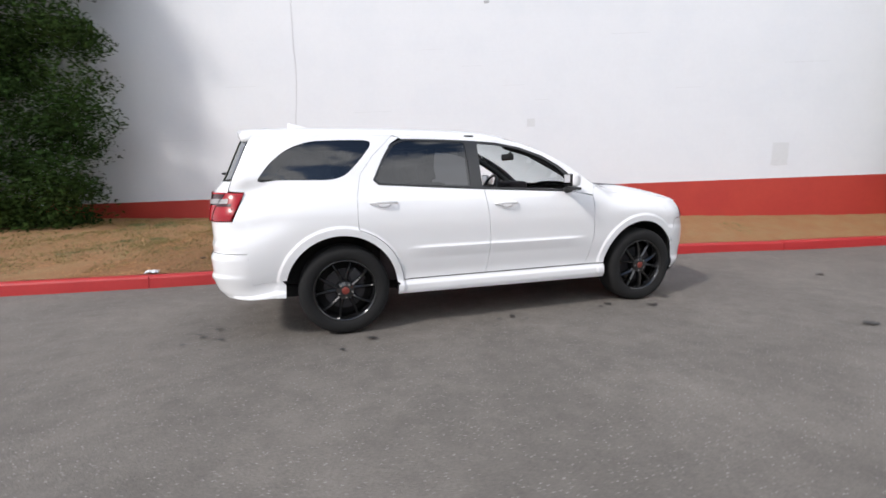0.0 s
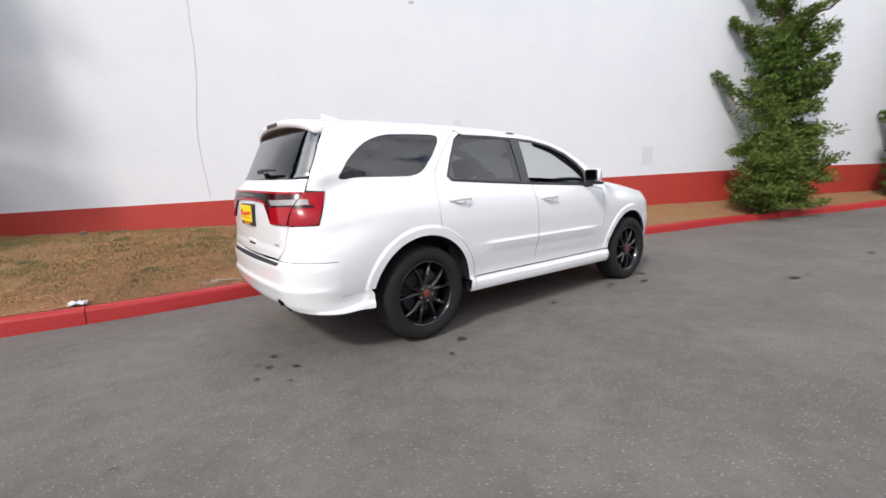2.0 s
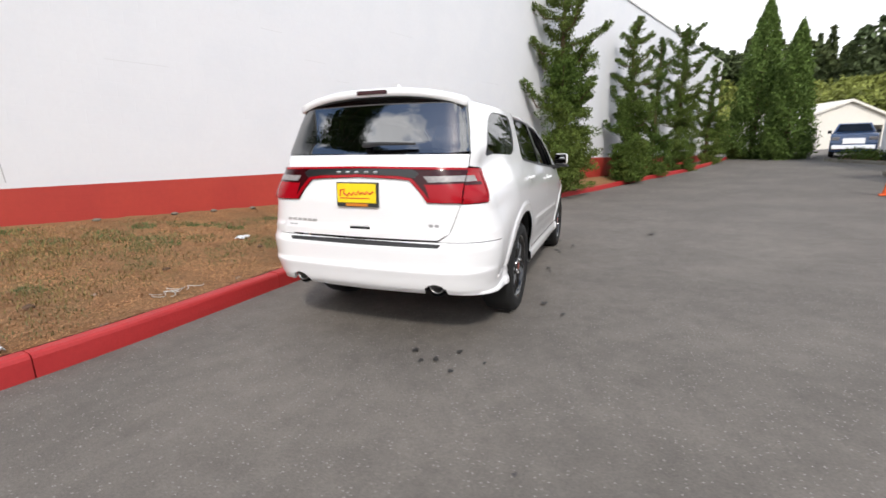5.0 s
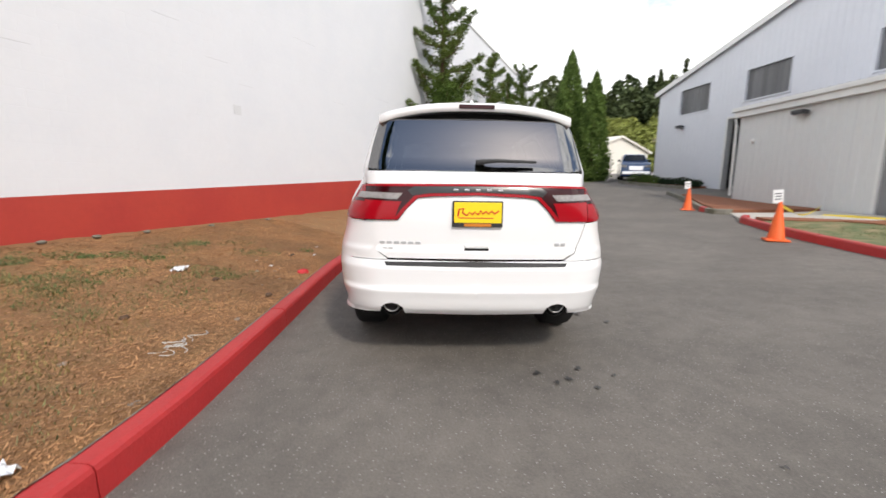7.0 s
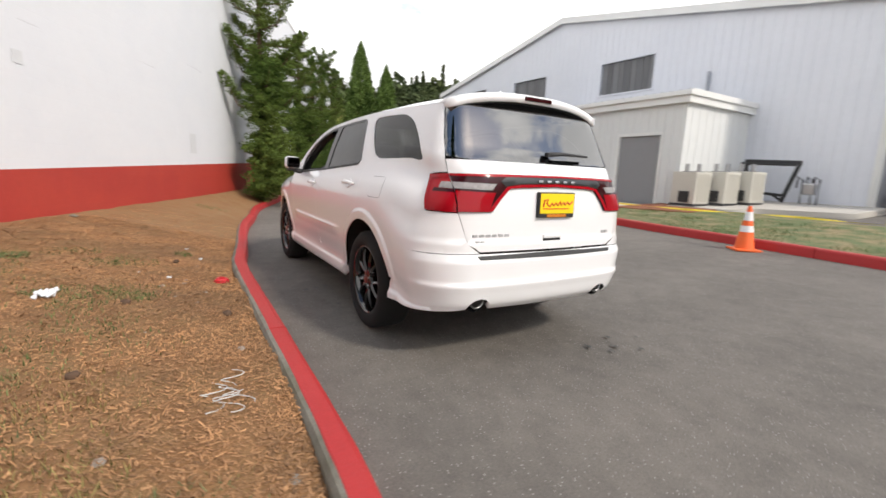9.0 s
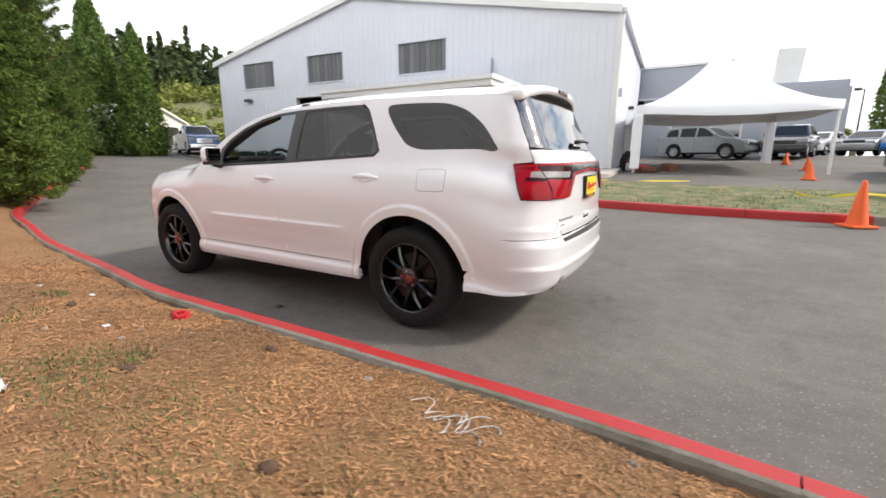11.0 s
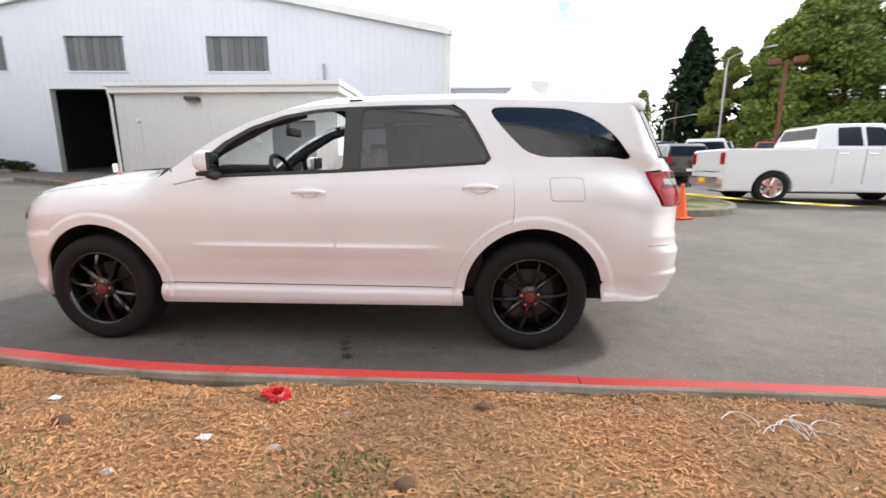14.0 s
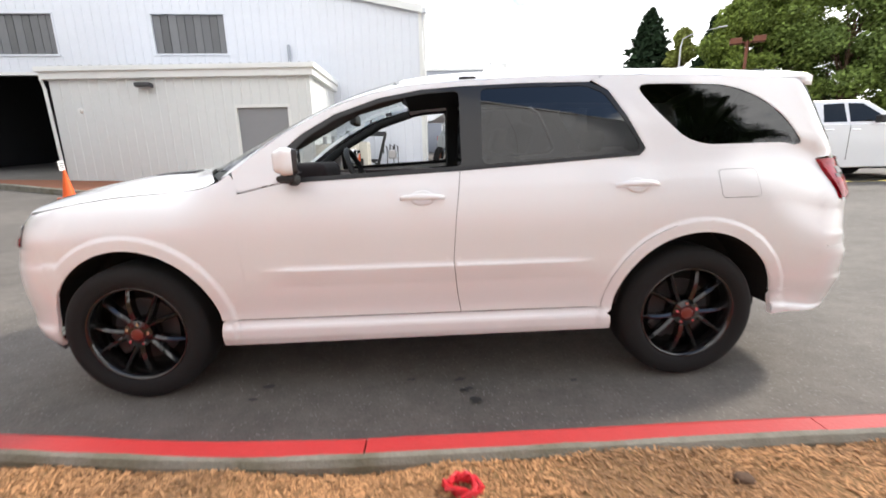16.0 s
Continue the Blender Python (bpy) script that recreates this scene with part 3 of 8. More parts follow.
def skin(u, z):
    """The body's skin, left half: u is x along the flank and goes on round the corners to the middle of the ends."""
    a, w, r, ang, ye, bow = corner(z, True)
    if u < a:
        th = (a - u) / r
        if th <= ang:
            return Vector((a - r * math.sin(th), w - r * (1 - math.cos(th)), z))
        y = ye - (a - u - r * ang)
        return Vector((a - r * math.sin(ang) - bow * (1 - (y / ye) ** 2), y, z))
    a, w, r, ang, ye, bow = corner(z, False)
    if u > a:
        th = (u - a) / r
        if th <= ang:
            return Vector((a + r * math.sin(th), w - r * (1 - math.cos(th)), z))
        y = ye - (u - a - r * ang)
        return Vector((a + r * math.sin(ang) + bow * (1 - (y / ye) ** 2), y, z))
    return Vector((u, half_width(u, z), z))


def rear_u(y, z):
    """The u at which the tail's skin stands at y."""
    a, w, r, ang, ye, bow = corner(z, True)
    if y <= ye:
        return a - r * ang - (ye - y)
    return a - r * math.acos(max(-1, 1 - (w - y) / r)) if y < w else a


def on_tail(pts, step=0.03):
    """An outline given as (y, z) on the tail, in the skin's own terms; middle line and edges follow the shape."""
    out = []
    for (y0, z0), (y1, z1) in zip(pts, pts[1:]):
        n = max(1, math.ceil(math.hypot(y1 - y0, z1 - z0) / step))
        out += [(rear_u(y0 + (y1 - y0) * k / n, z0 + (z1 - z0) * k / n), z0 + (z1 - z0) * k / n) for k in range(n)]
    return out + [(rear_u(*pts[-1]), pts[-1][1])]


def front_u(y, z):
    a, w, r, ang, ye, bow = corner(z, False)
    return a + r * ang + (ye - y)


def crown(x, y):
    """The upper skin: bonnet, screen and roof, as a height over (x, y)."""
    ze, zc = Z_EDGE(x), Z_TOP(x)
    ye = half_width(x, ze)
    f = min(1.0, abs(y) / ye)
    return Vector((x, y, ze + (zc - ze) * (1 - f ** 2.7)))


def normal_of(surf, u, v, e=0.004):
    n = (surf(u + e, v) - surf(u - e, v)).cross(surf(u, v + e) - surf(u, v - e))
    if surf is shell:
        n = -n
    return n.normalized() if n.length > 1e-12 else Vector((0, 0, 1))


def inside(p, poly):
    x, y = p
    c = False
    j = len(poly) - 1
    for i in range(len(poly)):
        xi, yi = poly[i]
        xj, yj = poly[j]
        if (yi > y) != (yj > y) and x < (xj - xi) * (y - yi) / (yj - yi) + xi:
            c = not c
        j = i
    return c


def dense(poly, step):
    out = []
    for i in range(len(poly)):
        a, b = Vector(poly[i]), Vector(poly[(i + 1) % len(poly)])
        n = max(1, math.ceil((b - a).length / step))
        out += [a + (b - a) * k / n for k in range(n)]
    return out


def shrunk(poly, gap):
    """The outline drawn in by a gap."""
    area = sum(poly[i][0] * poly[(i + 1) % len(poly)][1] - poly[(i + 1) % len(poly)][0] * poly[i][1] for i in range(len(poly)))
    s = 1 if area > 0 else -1
    out = []
    for i in range(len(poly)):
        a, b, c = Vector(poly[i - 1]), Vector(poly[i]), Vector(poly[(i + 1) % len(poly)])
        d1, d2 = (b - a), (c - b)
        d1 = d1.normalized() if d1.length else Vector((1, 0))
        d2 = d2.normalized() if d2.length else Vector((1, 0))
        n = Vector((-d1.y - d2.y, d1.x + d2.x)) * s
        l = n.length
        out.append(b + (n / l * gap * min(1.6, 2 / max(l, 0.5)) if l > 1e-6 else Vector((0, 0))))
    return out


def panel(surf, outline, holes=(), step=0.04, gap=0.0, lift=0.0, depth=0.012, mirror=0, out=1, extra=()):
    """A sheet of the skin inside an outline, with folded edges. mirror 0: left, 1: right, 2: both halves welded. Returns bmesh and normals."""
    if gap:
        outline = shrunk(outline, gap)
    loops = [dense(outline, step)] + [dense(h, step) for h in holes]
    pts, edges = [], []
    for lp in loops:
        k = len(pts)
        pts += lp
        edges += [(k + i, k + (i + 1) % len(lp)) for i in range(len(lp))]
    xs, ys = [p.x for p in loops[0]], [p.y for p in loops[0]]
    nx, ny = int((max(xs) - min(xs)) / step) + 1, int((max(ys) - min(ys)) / (step * 0.7)) + 1
    for i in range(nx + 1):
        for j in range(ny + 1):
            p = Vector((min(xs) + (i + 0.5 * (j % 2)) * step, min(ys) + j * step * 0.7))
            if inside(p, loops[0]) and not any(inside(p, h) for h in loops[1:]):
                if all((p - q).length > step * 0.45 for lp in loops for q in lp):
                    pts.append(p)
    for p in extra:
        p = Vector(p)
        if inside(p, loops[0]) and not any(inside(p, h) for h in loops[1:]) and all((p - q).length > 0.006 for lp in loops for q in lp):
            pts.append(p)
    vs, es, fs = delaunay_2d_cdt([Vector(p) for p in pts], edges, [], 0, 1e-5)[:3]
    faces = []
    for f in fs:
        c = sum((vs[i] for i in f), Vector((0, 0))) / len(f)
        if inside(c, loops[0]) and not any(inside(c, h) for h in loops[1:]):
            faces.append(f)
    bm = bmesh.new()
    norm, made = [], {}
    halves = {0: (1,), 1: (-1,), 2: (1, -1)}[mirror]
    for side in halves:
        made = {}
        new_faces = []
        for f in faces:
            for i in f:
                if i not in made:
                    n = normal_of(surf, *vs[i]) * out
                    p = surf(*vs[i]) + n * lift
                    v = bm.verts.new((p.x, p.y * side, p.z))
                    norm.append(Vector((n.x, n.y * side, n.z)))
                    made[i] = v
            tri = [made[i] for i in f]
            try:
                nf = bm.faces.new(tri)
            except ValueError:
                continue
            new_faces.append((nf, f))
        bm.verts.index_update()
        # turn the faces outward
        for nf, f in new_faces:
            nf.normal_update()
            if nf.normal.dot(norm[nf.verts[0].index]) < 0:
                nf.normal_flip()
        if depth:
            rim = [e for e in bm.edges if len(e.link_faces) == 1 and all(v in set(made.values()) for v in e.verts)]
            low = {}
            for e in rim:
                if mirror == 2 and all(abs(v.co.y) < 1e-4 for v in e.verts):
                    continue
                for v in e.verts:
                    if v not in low:
                        n = norm[v.index]
                        top = bm.verts.new(v.co)
                        norm.append(n)
                        low[v] = bm.verts.new(v.co - n * depth)
                        norm.append(n)
                        low[v] = (top, low[v])
                        bm.verts.index_update()
                a, b = e.verts
                bm.faces.new((low[a][0], low[b][0], low[b][1], low[a][1]))
    bm.verts.index_update()
    return bm, norm


def arc(cx, cz, r, a0, a1, n=26):
    return [(cx + r * math.cos(radians(a0 + (a1 - a0) * i / n)), cz + r * math.sin(radians(a0 + (a1 - a0) * i / n))) for i in range(n + 1)]


def rounded(poly, r, n=4):
    out = []
    for i in range(len(poly)):
        a, b, c = Vector(poly[i - 1]), Vector(poly[i]), Vector(poly[(i + 1) % len(poly)])
        k = min(r, (a - b).length * 0.45, (c - b).length * 0.45)
        p, q = b + (a - b).normalized() * k, b + (c - b).normalized() * k
        for j in range(n + 1):
            t = j / n
            out.append(p * (1 - t) ** 2 + b * 2 * t * (1 - t) + q * t * t)
    return out


FRONT_WINDOW = [(0.625, 1.200), (0.635, 1.320), (0.545, 1.405), (0.386, 1.500), (0.16, 1.580), (-0.06, 1.620), (-0.255, 1.634), (-0.255, 1.238)]
REAR_WINDOW = [(-0.372, 1.640), (-0.64, 1.648), (-0.95, 1.648), (-1.045, 1.606), (-1.138, 1.467), (-1.218, 1.318), (-1.182, 1.288), (-0.64, 1.257), (-0.365, 1.243)]
QUARTER_WINDOW = [(-1.205, 1.648), (-1.45, 1.650), (-1.745, 1.638), (-1.917, 1.577), (-2.079, 1.446), (-2.165, 1.345), (-2.12, 1.320), (-1.584, 1.316), (-1.468, 1.350), (-1.329, 1.487)]
DAYLIGHT = [(0.675, 1.176), (0.672, 1.335), (0.57, 1.420), (0.40, 1.518), (0.17, 1.597), (-0.055, 1.638), (-0.255, 1.652), (-0.64, 1.664), (-0.965, 1.664), (-1.065, 1.618), (-1.155, 1.475),
            (-1.240, 1.310), (-1.20, 1.272), (-0.64, 1.238), (-0.255, 1.216)]


QUARTER_WINDOW = rounded(QUARTER_WINDOW, 0.09, 5)
REAR_WINDOW = rounded(REAR_WINDOW, 0.035, 3)
FRONT_WINDOW = rounded(FRONT_WINDOW, 0.03, 3)


def suv_wheel(parent, x, y, side, turn):
    w = new("wheel")
    w.parent = parent
    w.matrix_basis = pose(x, y, 0.385, -90 * side, 0, 0) @ pose(0, 0, 0, 0, 0, turn)
    # local z runs outward
    tyre = [(0.258, -0.235), (0.300, -0.248), (0.345, -0.245), (0.372, -0.225), (0.382, -0.20), (0.385, -0.115), (0.382, -0.03), (0.374, -0.005), (0.350, 0.016), (0.318, 0.021), (0.288, 0.016), (0.267, 0.004), (0.258, -0.02)]
    bm = lathe(bmesh.new(), tyre, 64)
    part("tyre", bm, M["rubber"], w, smooth=True)
    barrel = lathe(bmesh.new(), [(0.257, -0.22), (0.246, -0.20), (0.232, -0.12), (0.234, -0.05), (0.245, -0.022)], 64)
    part("rim_barrel", barrel, M["rim_black"], w, smooth=True)
    part("rim_lip", lathe(bmesh.new(), [(0.245, -0.022), (0.250, -0.008), (0.257, 0.003), (0.264, 0.006), (0.268, 0.000), (0.264, -0.012)], 64), M["rim_black"], w, smooth=True)
    rim = bmesh.new()
    # five pairs of forked spokes, each with a ridge along its face
    for k in range(10):
        base = 2 * math.pi * (k // 2) / 5 + (0.115 if k % 2 else -0.115)
        tip = 2 * math.pi * (k // 2) / 5 + (0.318 if k % 2 else -0.318)
        rings = []
        for i in range(7):
            f = i / 6
            ang = base + (tip - base) * f ** 0.7
            r = 0.050 + 0.202 * f
            zz = -0.032 + 0.016 * math.sin(math.pi * f) - 0.004 * f
            wd = 0.0165 - 0.0065 * f
            c, t = Vector((r * math.cos(ang), r * math.sin(ang), zz)), Vector((-math.sin(ang), math.cos(ang), 0))
            rings.append([rim.verts.new(v) for v in (c + t * wd - Vector((0, 0, 0.045)), c + t * wd, c + t * wd * 0.16 + Vector((0, 0, 0.013)), c - t * wd * 0.16 + Vector((0, 0, 0.013)), c - t * wd, c - t * wd - Vector((0, 0, 0.045)))])
        for r0, r1 in zip(rings, rings[1:]):
            for i in range(6):
                rim.faces.new((r0[i], r0[(i + 1) % 6], r1[(i + 1) % 6], r1[i]))
    lathe(rim, [(0.0, -0.002), (0.045, -0.002), (0.075, -0.012), (0.085, -0.05), (0.085, -0.09)], 32)
    bmesh.ops.recalc_face_normals(rim, faces=rim.faces[:])
    part("rim", rim, M["rim_black"], w, "gloss black forked-spoke rim")
    part("hub_cap", lathe(bmesh.new(), [(0.0, 0.003), (0.026, 0.003), (0.032, 0.0), (0.033, -0.006)], 24), M["cap_red"], w, "dark red hub cap", smooth=True)
    part("brake_disc", lathe(bmesh.new(), [(0.07, -0.10), (0.175, -0.10), (0.175, -0.115), (0.07, -0.115)], 40), M["dark_steel"], w)
    part("brake_caliper", boxed(0.09, 0.19, -0.07, 0.07, -0.145, -0.075, 0.015, m=Matrix.Rotation(radians(20), 4, "Z")), M["dark_steel"], w)
    for k in range(5):
        a = 2 * math.pi * (k + 0.5) / 5
        part("wheel_nut", lathe(bmesh.new(), [(0.0, 0.0), (0.008, 0.0), (0.010, -0.012)], 10, Matrix.Translation((0.058 * math.cos(a), 0.058 * math.sin(a), 0.0))), M["chrome"], w)
    part("backing", lathe(bmesh.new(), [(0.0, -0.16), (0.24, -0.16)], 40), M["liner"], w)
    return w


def suv_side(root, right):
    mr = 1 if right else 0
    sg = -1 if right else 1

    def sheet(name, outline, mat, holes=(), step=0.04, gap=0.0018, lift=0.0, depth=0.012, parent=root, label=""):
        bm, nn = panel(shell, outline, holes, step, gap, lift, depth, mr, 1, extra)
        return part(name, bm, mat, parent, label, True, nn)

    P = M["paint_white"]
    extra = [p for cx, cz, r in ARCHES for d in (0.047, 0.055, 0.063, 0.071, 0.079, 0.088) for p in arc(cx, cz, r + d, -5, 185, 64)]
    extra += [(-0.95 + 0.03 * k, z) for k in range(60) for z in (0.700, 0.716, 0.725, 0.733, 0.742)]
    fx, fz, fr = ARCHES[0]
    rx, rz, rr = ARCHES[1]
    fd_front = [(0.832, 0.448), (0.872, 0.533), (0.908, 0.748), (0.905, 0.956), (0.890, 1.128)]
    fd_rear = [(-0.238, 0.448), (-0.219, 0.558), (-0.200, 0.752), (-0.217, 0.979), (-0.245, 1.214)]
    edge = [(x, Z_EDGE(x)) for x in (0.935, 1.0, 1.1, 1.25, 1.4, 1.6, 1.8, 1.96)]
    # front wing
    sheet("front_wing", fd_front + [(0.905, 1.190)] + edge + [(2.07, Z_EDGE(2.07)), (2.088, 0.978), (2.092, 0.866), (1.955, 0.86), (1.925, 0.60)] + arc(fx, fz, fr, 26, 174) + [(fx - fr, 0.448)], P)
    # front door
    door = sheet("front_door", fd_front + [(0.675, 1.174), (-0.245, 1.214)] + fd_rear[::-1][1:], P)
    # rear door, running up behind its window
    rear_edge = [(-1.044, 1.693), (-1.233, 1.513), (-1.349, 1.358), (-1.388, 1.163), (-1.394, 0.998), (-1.386, 0.905)]
    lip = [(x, z) for x, z in arc(rx, rz, rr + 0.062, 73, 6, 16)]
    rdoor = sheet("rear_door", fd_rear + [(-0.64, 1.236), (-1.20, 1.270), (-1.242, 1.310), (-1.157, 1.477), (-1.067, 1.620), (-0.985, 1.674)] + rear_edge + lip + [(-1.02, 0.448)], P)
    # roof side and screen pillar
    roofside = [(x, Z_EDGE(x)) for x in (0.925, 0.85, 0.777, 0.67, 0.567, 0.42, 0.285, 0.13, 0.0, -0.25, -0.6, -0.9, -1.045)]
    sheet("roof_side", roofside + [(-0.985, 1.674)] + [p for p in DAYLIGHT[8:0:-1]] + [(0.68, 1.178), (0.888, 1.134)], P, gap=0.001, step=0.035)
    # rear quarter with its window opening
    tail = on_tail([(0.652, 1.668), (0.656, 1.65), (0.700, 1.50), (0.725, 1.37), (0.722, 1.29)]) + [(-2.262, 1.279), (-2.290, 1.20), (-2.358, 1.055)] + on_tail(
        [(0.712, 1.05), (0.678, 0.95), (0.643, 0.86), (0.57, 0.806)]) + [(-2.262, 0.804), (-2.245, 0.543), (-2.02, 0.512)]
    top = [(x, Z_EDGE(x)) for x in (-1.045, -1.3, -1.55, -1.9, -2.1)]
    quarter = [(-1.022, 0.40)] + [p for p in arc(rx, rz, rr + 0.060, 6, 73, 16)] + [(-1.388, 0.905)] + rear_edge[::-1][1:] + top + tail + [p for p in arc(rx, rz, rr, 166, 4, 34)]
    sheet("rear_quarter", quarter, P, [QUARTER_WINDOW], 0.04, 0.0008)
    # sill
    sheet("sill", [(fx - fr + 0.01, 0.300), (fx - fr, 0.442), (-1.02, 0.442), (-1.066, 0.40), (-1.070, 0.318)], P, depth=0.05)
    # panes and black window frame
    sheet("window_frame", DAYLIGHT, M["trim_black"], [FRONT_WINDOW, REAR_WINDOW], 0.05, 0.0, -0.004)
    sheet("rear_window", REAR_WINDOW, M["glass_tint"], (), 0.06, 0, -0.010, 0, rdoor, "dark tinted side window")
    sheet("quarter_window", QUARTER_WINDOW, M["glass_tint"], (), 0.06, 0, -0.006, 0, root, "dark tinted side window")
    # black seal under the windows
    sheet("window_seal", [(0.66, 1.172), (-0.25, 1.213), (-0.64, 1.235), (-1.20, 1.268), (-1.235, 1.300), (-1.20, 1.285), (-0.64, 1.252), (-0.25, 1.230), (0.655, 1.190)], M["plastic"], (), 0.05, 0, 0.004)
    # fuel flap on the left flank
    if not right:
        flap = rounded([(-1.615, 1.185), (-1.832, 1.188), (-1.842, 1.040), (-1.625, 1.038)], 0.03)
        sheet("fuel_flap_gap", flap, M["liner"], (), 0.05, -0.0005, 0.0010, 0)
        sheet("fuel_flap", flap, P, (), 0.05, 0.002, 0.0022, 0.002)
    # door handles
    for d, x0, z0 in ((door, -0.045, 1.083), (rdoor, -1.17, 1.118)):
        n = normal_of(shell, x0, z0)
        p = shell(x0, z0)
        tilt = math.degrees(math.atan2(shell(x0, z0 + 0.03).y - shell(x0, z0 - 0.03).y, 0.06))
        m = Matrix.Translation((p.x, p.y * sg, p.z)) @ Matrix.Rotation(radians(tilt) * -sg, 4, "X")
        cup = lathe(bmesh.new(), [(0.0, 0.002), (0.045, 0.002), (0.060, 0.004), (0.064, 0.0)], 28, m @ pose(0, 0, 0, -90 * sg) @ Matrix.Diagonal((1.0, 0.62, 1, 1)))
        part("handle_cup", cup, P, d, smooth=True)
        bm = bmesh.new()
        rings = []
        for i in range(13):
            s = -1 + 2 * i / 12
            off = 0.036 * (1 - abs(s) ** 3.5) + 0.004
            hh = 0.017 * (1 - 0.45 * abs(s) ** 2)
            c = Vector((0.115 * s, off * sg, 0))
            rings.append([bm.verts.new(c + Vector((0, 0.009 * math.cos(t) * sg, hh * math.sin(t)))) for t in [2 * math.pi * k / 10 for k in range(10)]])
        for r0, r1 in zip(rings, rings[1:]):
            for k in range(10):
                bm.faces.new((r0[k], r0[(k + 1) % 10], r1[(k + 1) % 10], r1[k]))
        bm.faces.new(rings[0])
        bm.faces.new(rings[-1])
        bmesh.ops.recalc_face_normals(bm, faces=bm.faces[:])
        bmesh.ops.transform(bm, matrix=m, verts=bm.verts[:])
        part("door_handle", bm, P, d, smooth=True)
    # mirror
    mir = new("mirror")
    mir.parent = root
    bm = boxed(-0.045, 0.060, -0.080, 0.080, -0.066, 0.066, 0.044, 5)
    for v in bm.verts:
        if v.co.x > 0.03:
            v.co.y *= 0.86
            v.co.z *= 0.86
    mm = Matrix.Translation((0.600, 1.005 * sg, 1.284)) @ Matrix.Rotation(radians(8 * sg), 4, "Z")
    bmesh.ops.transform(bm, matrix=mm, verts=bm.verts[:])
    part("mirror_shell", bm, P, mir, smooth=True)
    part("mirror_rim", boxed(-0.051, -0.037, -0.071, 0.071, -0.057, 0.057, 0.018, 3, m=mm), M["trim_black"], mir)
    part("mirror_glass", boxed(-0.055, -0.050, -0.062, 0.062, -0.047, 0.047, m=mm), M["mirror"], mir)
    bm = boxed(-0.035, 0.05, -0.09, 0.05, -0.095, -0.066, 0.012, m=mm)
    tube(bm, [(0.60, 0.875 * sg, 1.185), (0.60, 0.93 * sg, 1.190), (0.60, 0.985 * sg, 1.205)], 0.030, 10)
    part("mirror_foot", bm, M["plastic"], mir)
    # tail lamp round the corner: dark base, red rim, lenses
    zt, zb = 1.278, 1.055
    lamp = [(-2.262, zt - 0.006), (-2.292, 1.20), (-2.362, zb + 0.005), (rear_u(0.715, zb), zb), (rear_u(0.715, zt), zt)]
    light = sheet("tail_lamp", lamp, M["lens_red"], (), 0.04, 0.001, 0.010, 0.03, root, "red and clear tail lamp")
    rim = [(-2.276, 1.262), (-2.298, 1.205), (-2.362, 1.072), (rear_u(0.72, 1.07), 1.07), (rear_u(0.72, 1.082), 1.082), (-2.372, 1.084), (-2.318, 1.205), (-2.305, 1.247), (rear_u(0.72, 1.249), 1.249), (rear_u(0.72, 1.264), 1.264)]
    sheet("red_rim", rim, M["lens_red"], (), 0.03, 0, 0.014, 0.005, light)
    sheet("clear_lens", [(-2.385, 1.226), (-2.39, 1.190), (rear_u(0.716, 1.188), 1.188), (rear_u(0.716, 1.226), 1.226)], M["lens_clear"], (), 0.03, 0, 0.013, 0.004, light)
    sheet("dark_band", [(-2.36, 1.188), (-2.362, 1.168), (rear_u(0.716, 1.168), 1.168), (rear_u(0.716, 1.186), 1.186)], M["lens_dark"], (), 0.03, 0, 0.0125, 0.004, light)
    sheet("red_lens", [(-2.352, 1.160), (-2.372, 1.095), (rear_u(0.716, 1.085), 1.085), (rear_u(0.716, 1.166), 1.166)], M["lens_red"], (), 0.03, 0, 0.013, 0.004, light)
    # headlamp at the front corner
    sheet("headlamp", [(2.092, 0.976), (2.097, 0.868), (front_u(0.46, 0.86), 0.86), (front_u(0.44, 0.966), 0.966)], M["headlamp"], (), 0.05, 0.002, 0.004, 0.02, root, "clear headlamp with a dark housing")
    sheet("side_marker", [(2.100, 0.915), (2.104, 0.873), (2.150, 0.873), (2.146, 0.915)], M["lens_red"], (), 0.03, 0, 0.007, 0.004, root, "small red side marker")
    # wheel well
    for cx, cz, r in ARCHES:
        bm = bmesh.new()
        n = 22
        rings = []
        for i in range(n + 1):
            t = radians(2 + 176 * i / n)
            x, z = cx + (r + 0.012) * math.cos(t), cz + (r + 0.012) * math.sin(t)
            rings.append([bm.verts.new((x, yy * sg, z)) for yy in (0.60, 0.80, shell(x, z).y - 0.030)])
        for r0, r1 in zip(rings, rings[1:]):
            for k in range(2):
                bm.faces.new((r0[k], r0[k + 1], r1[k + 1], r1[k]))
        c = bm.verts.new((cx, 0.60 * sg, cz))
        for r0, r1 in zip(rings, rings[1:]):
            bm.faces.new((r0[0], r1[0], c))
        part("wheel_well", bm, M["liner"], root)
    # dark inner skin below the windows, behind the panel gaps
    inner = [(1.0, 0.32), (-1.02, 0.34)] + arc(rx, rz, rr + 0.10, 8, 172, 16) + [(-2.05, 0.40), (-2.25, 0.45), (-2.28, 1.26), (-1.2, 1.24), (-0.3, 1.19), (0.95, 1.13), (1.9, 1.0), (1.96, 0.5)] + arc(fx, fz, fr + 0.09, 15, 172, 16)
    sheet("inner_skin", inner, M["liner"], (), 0.08, 0, -0.020, 0)


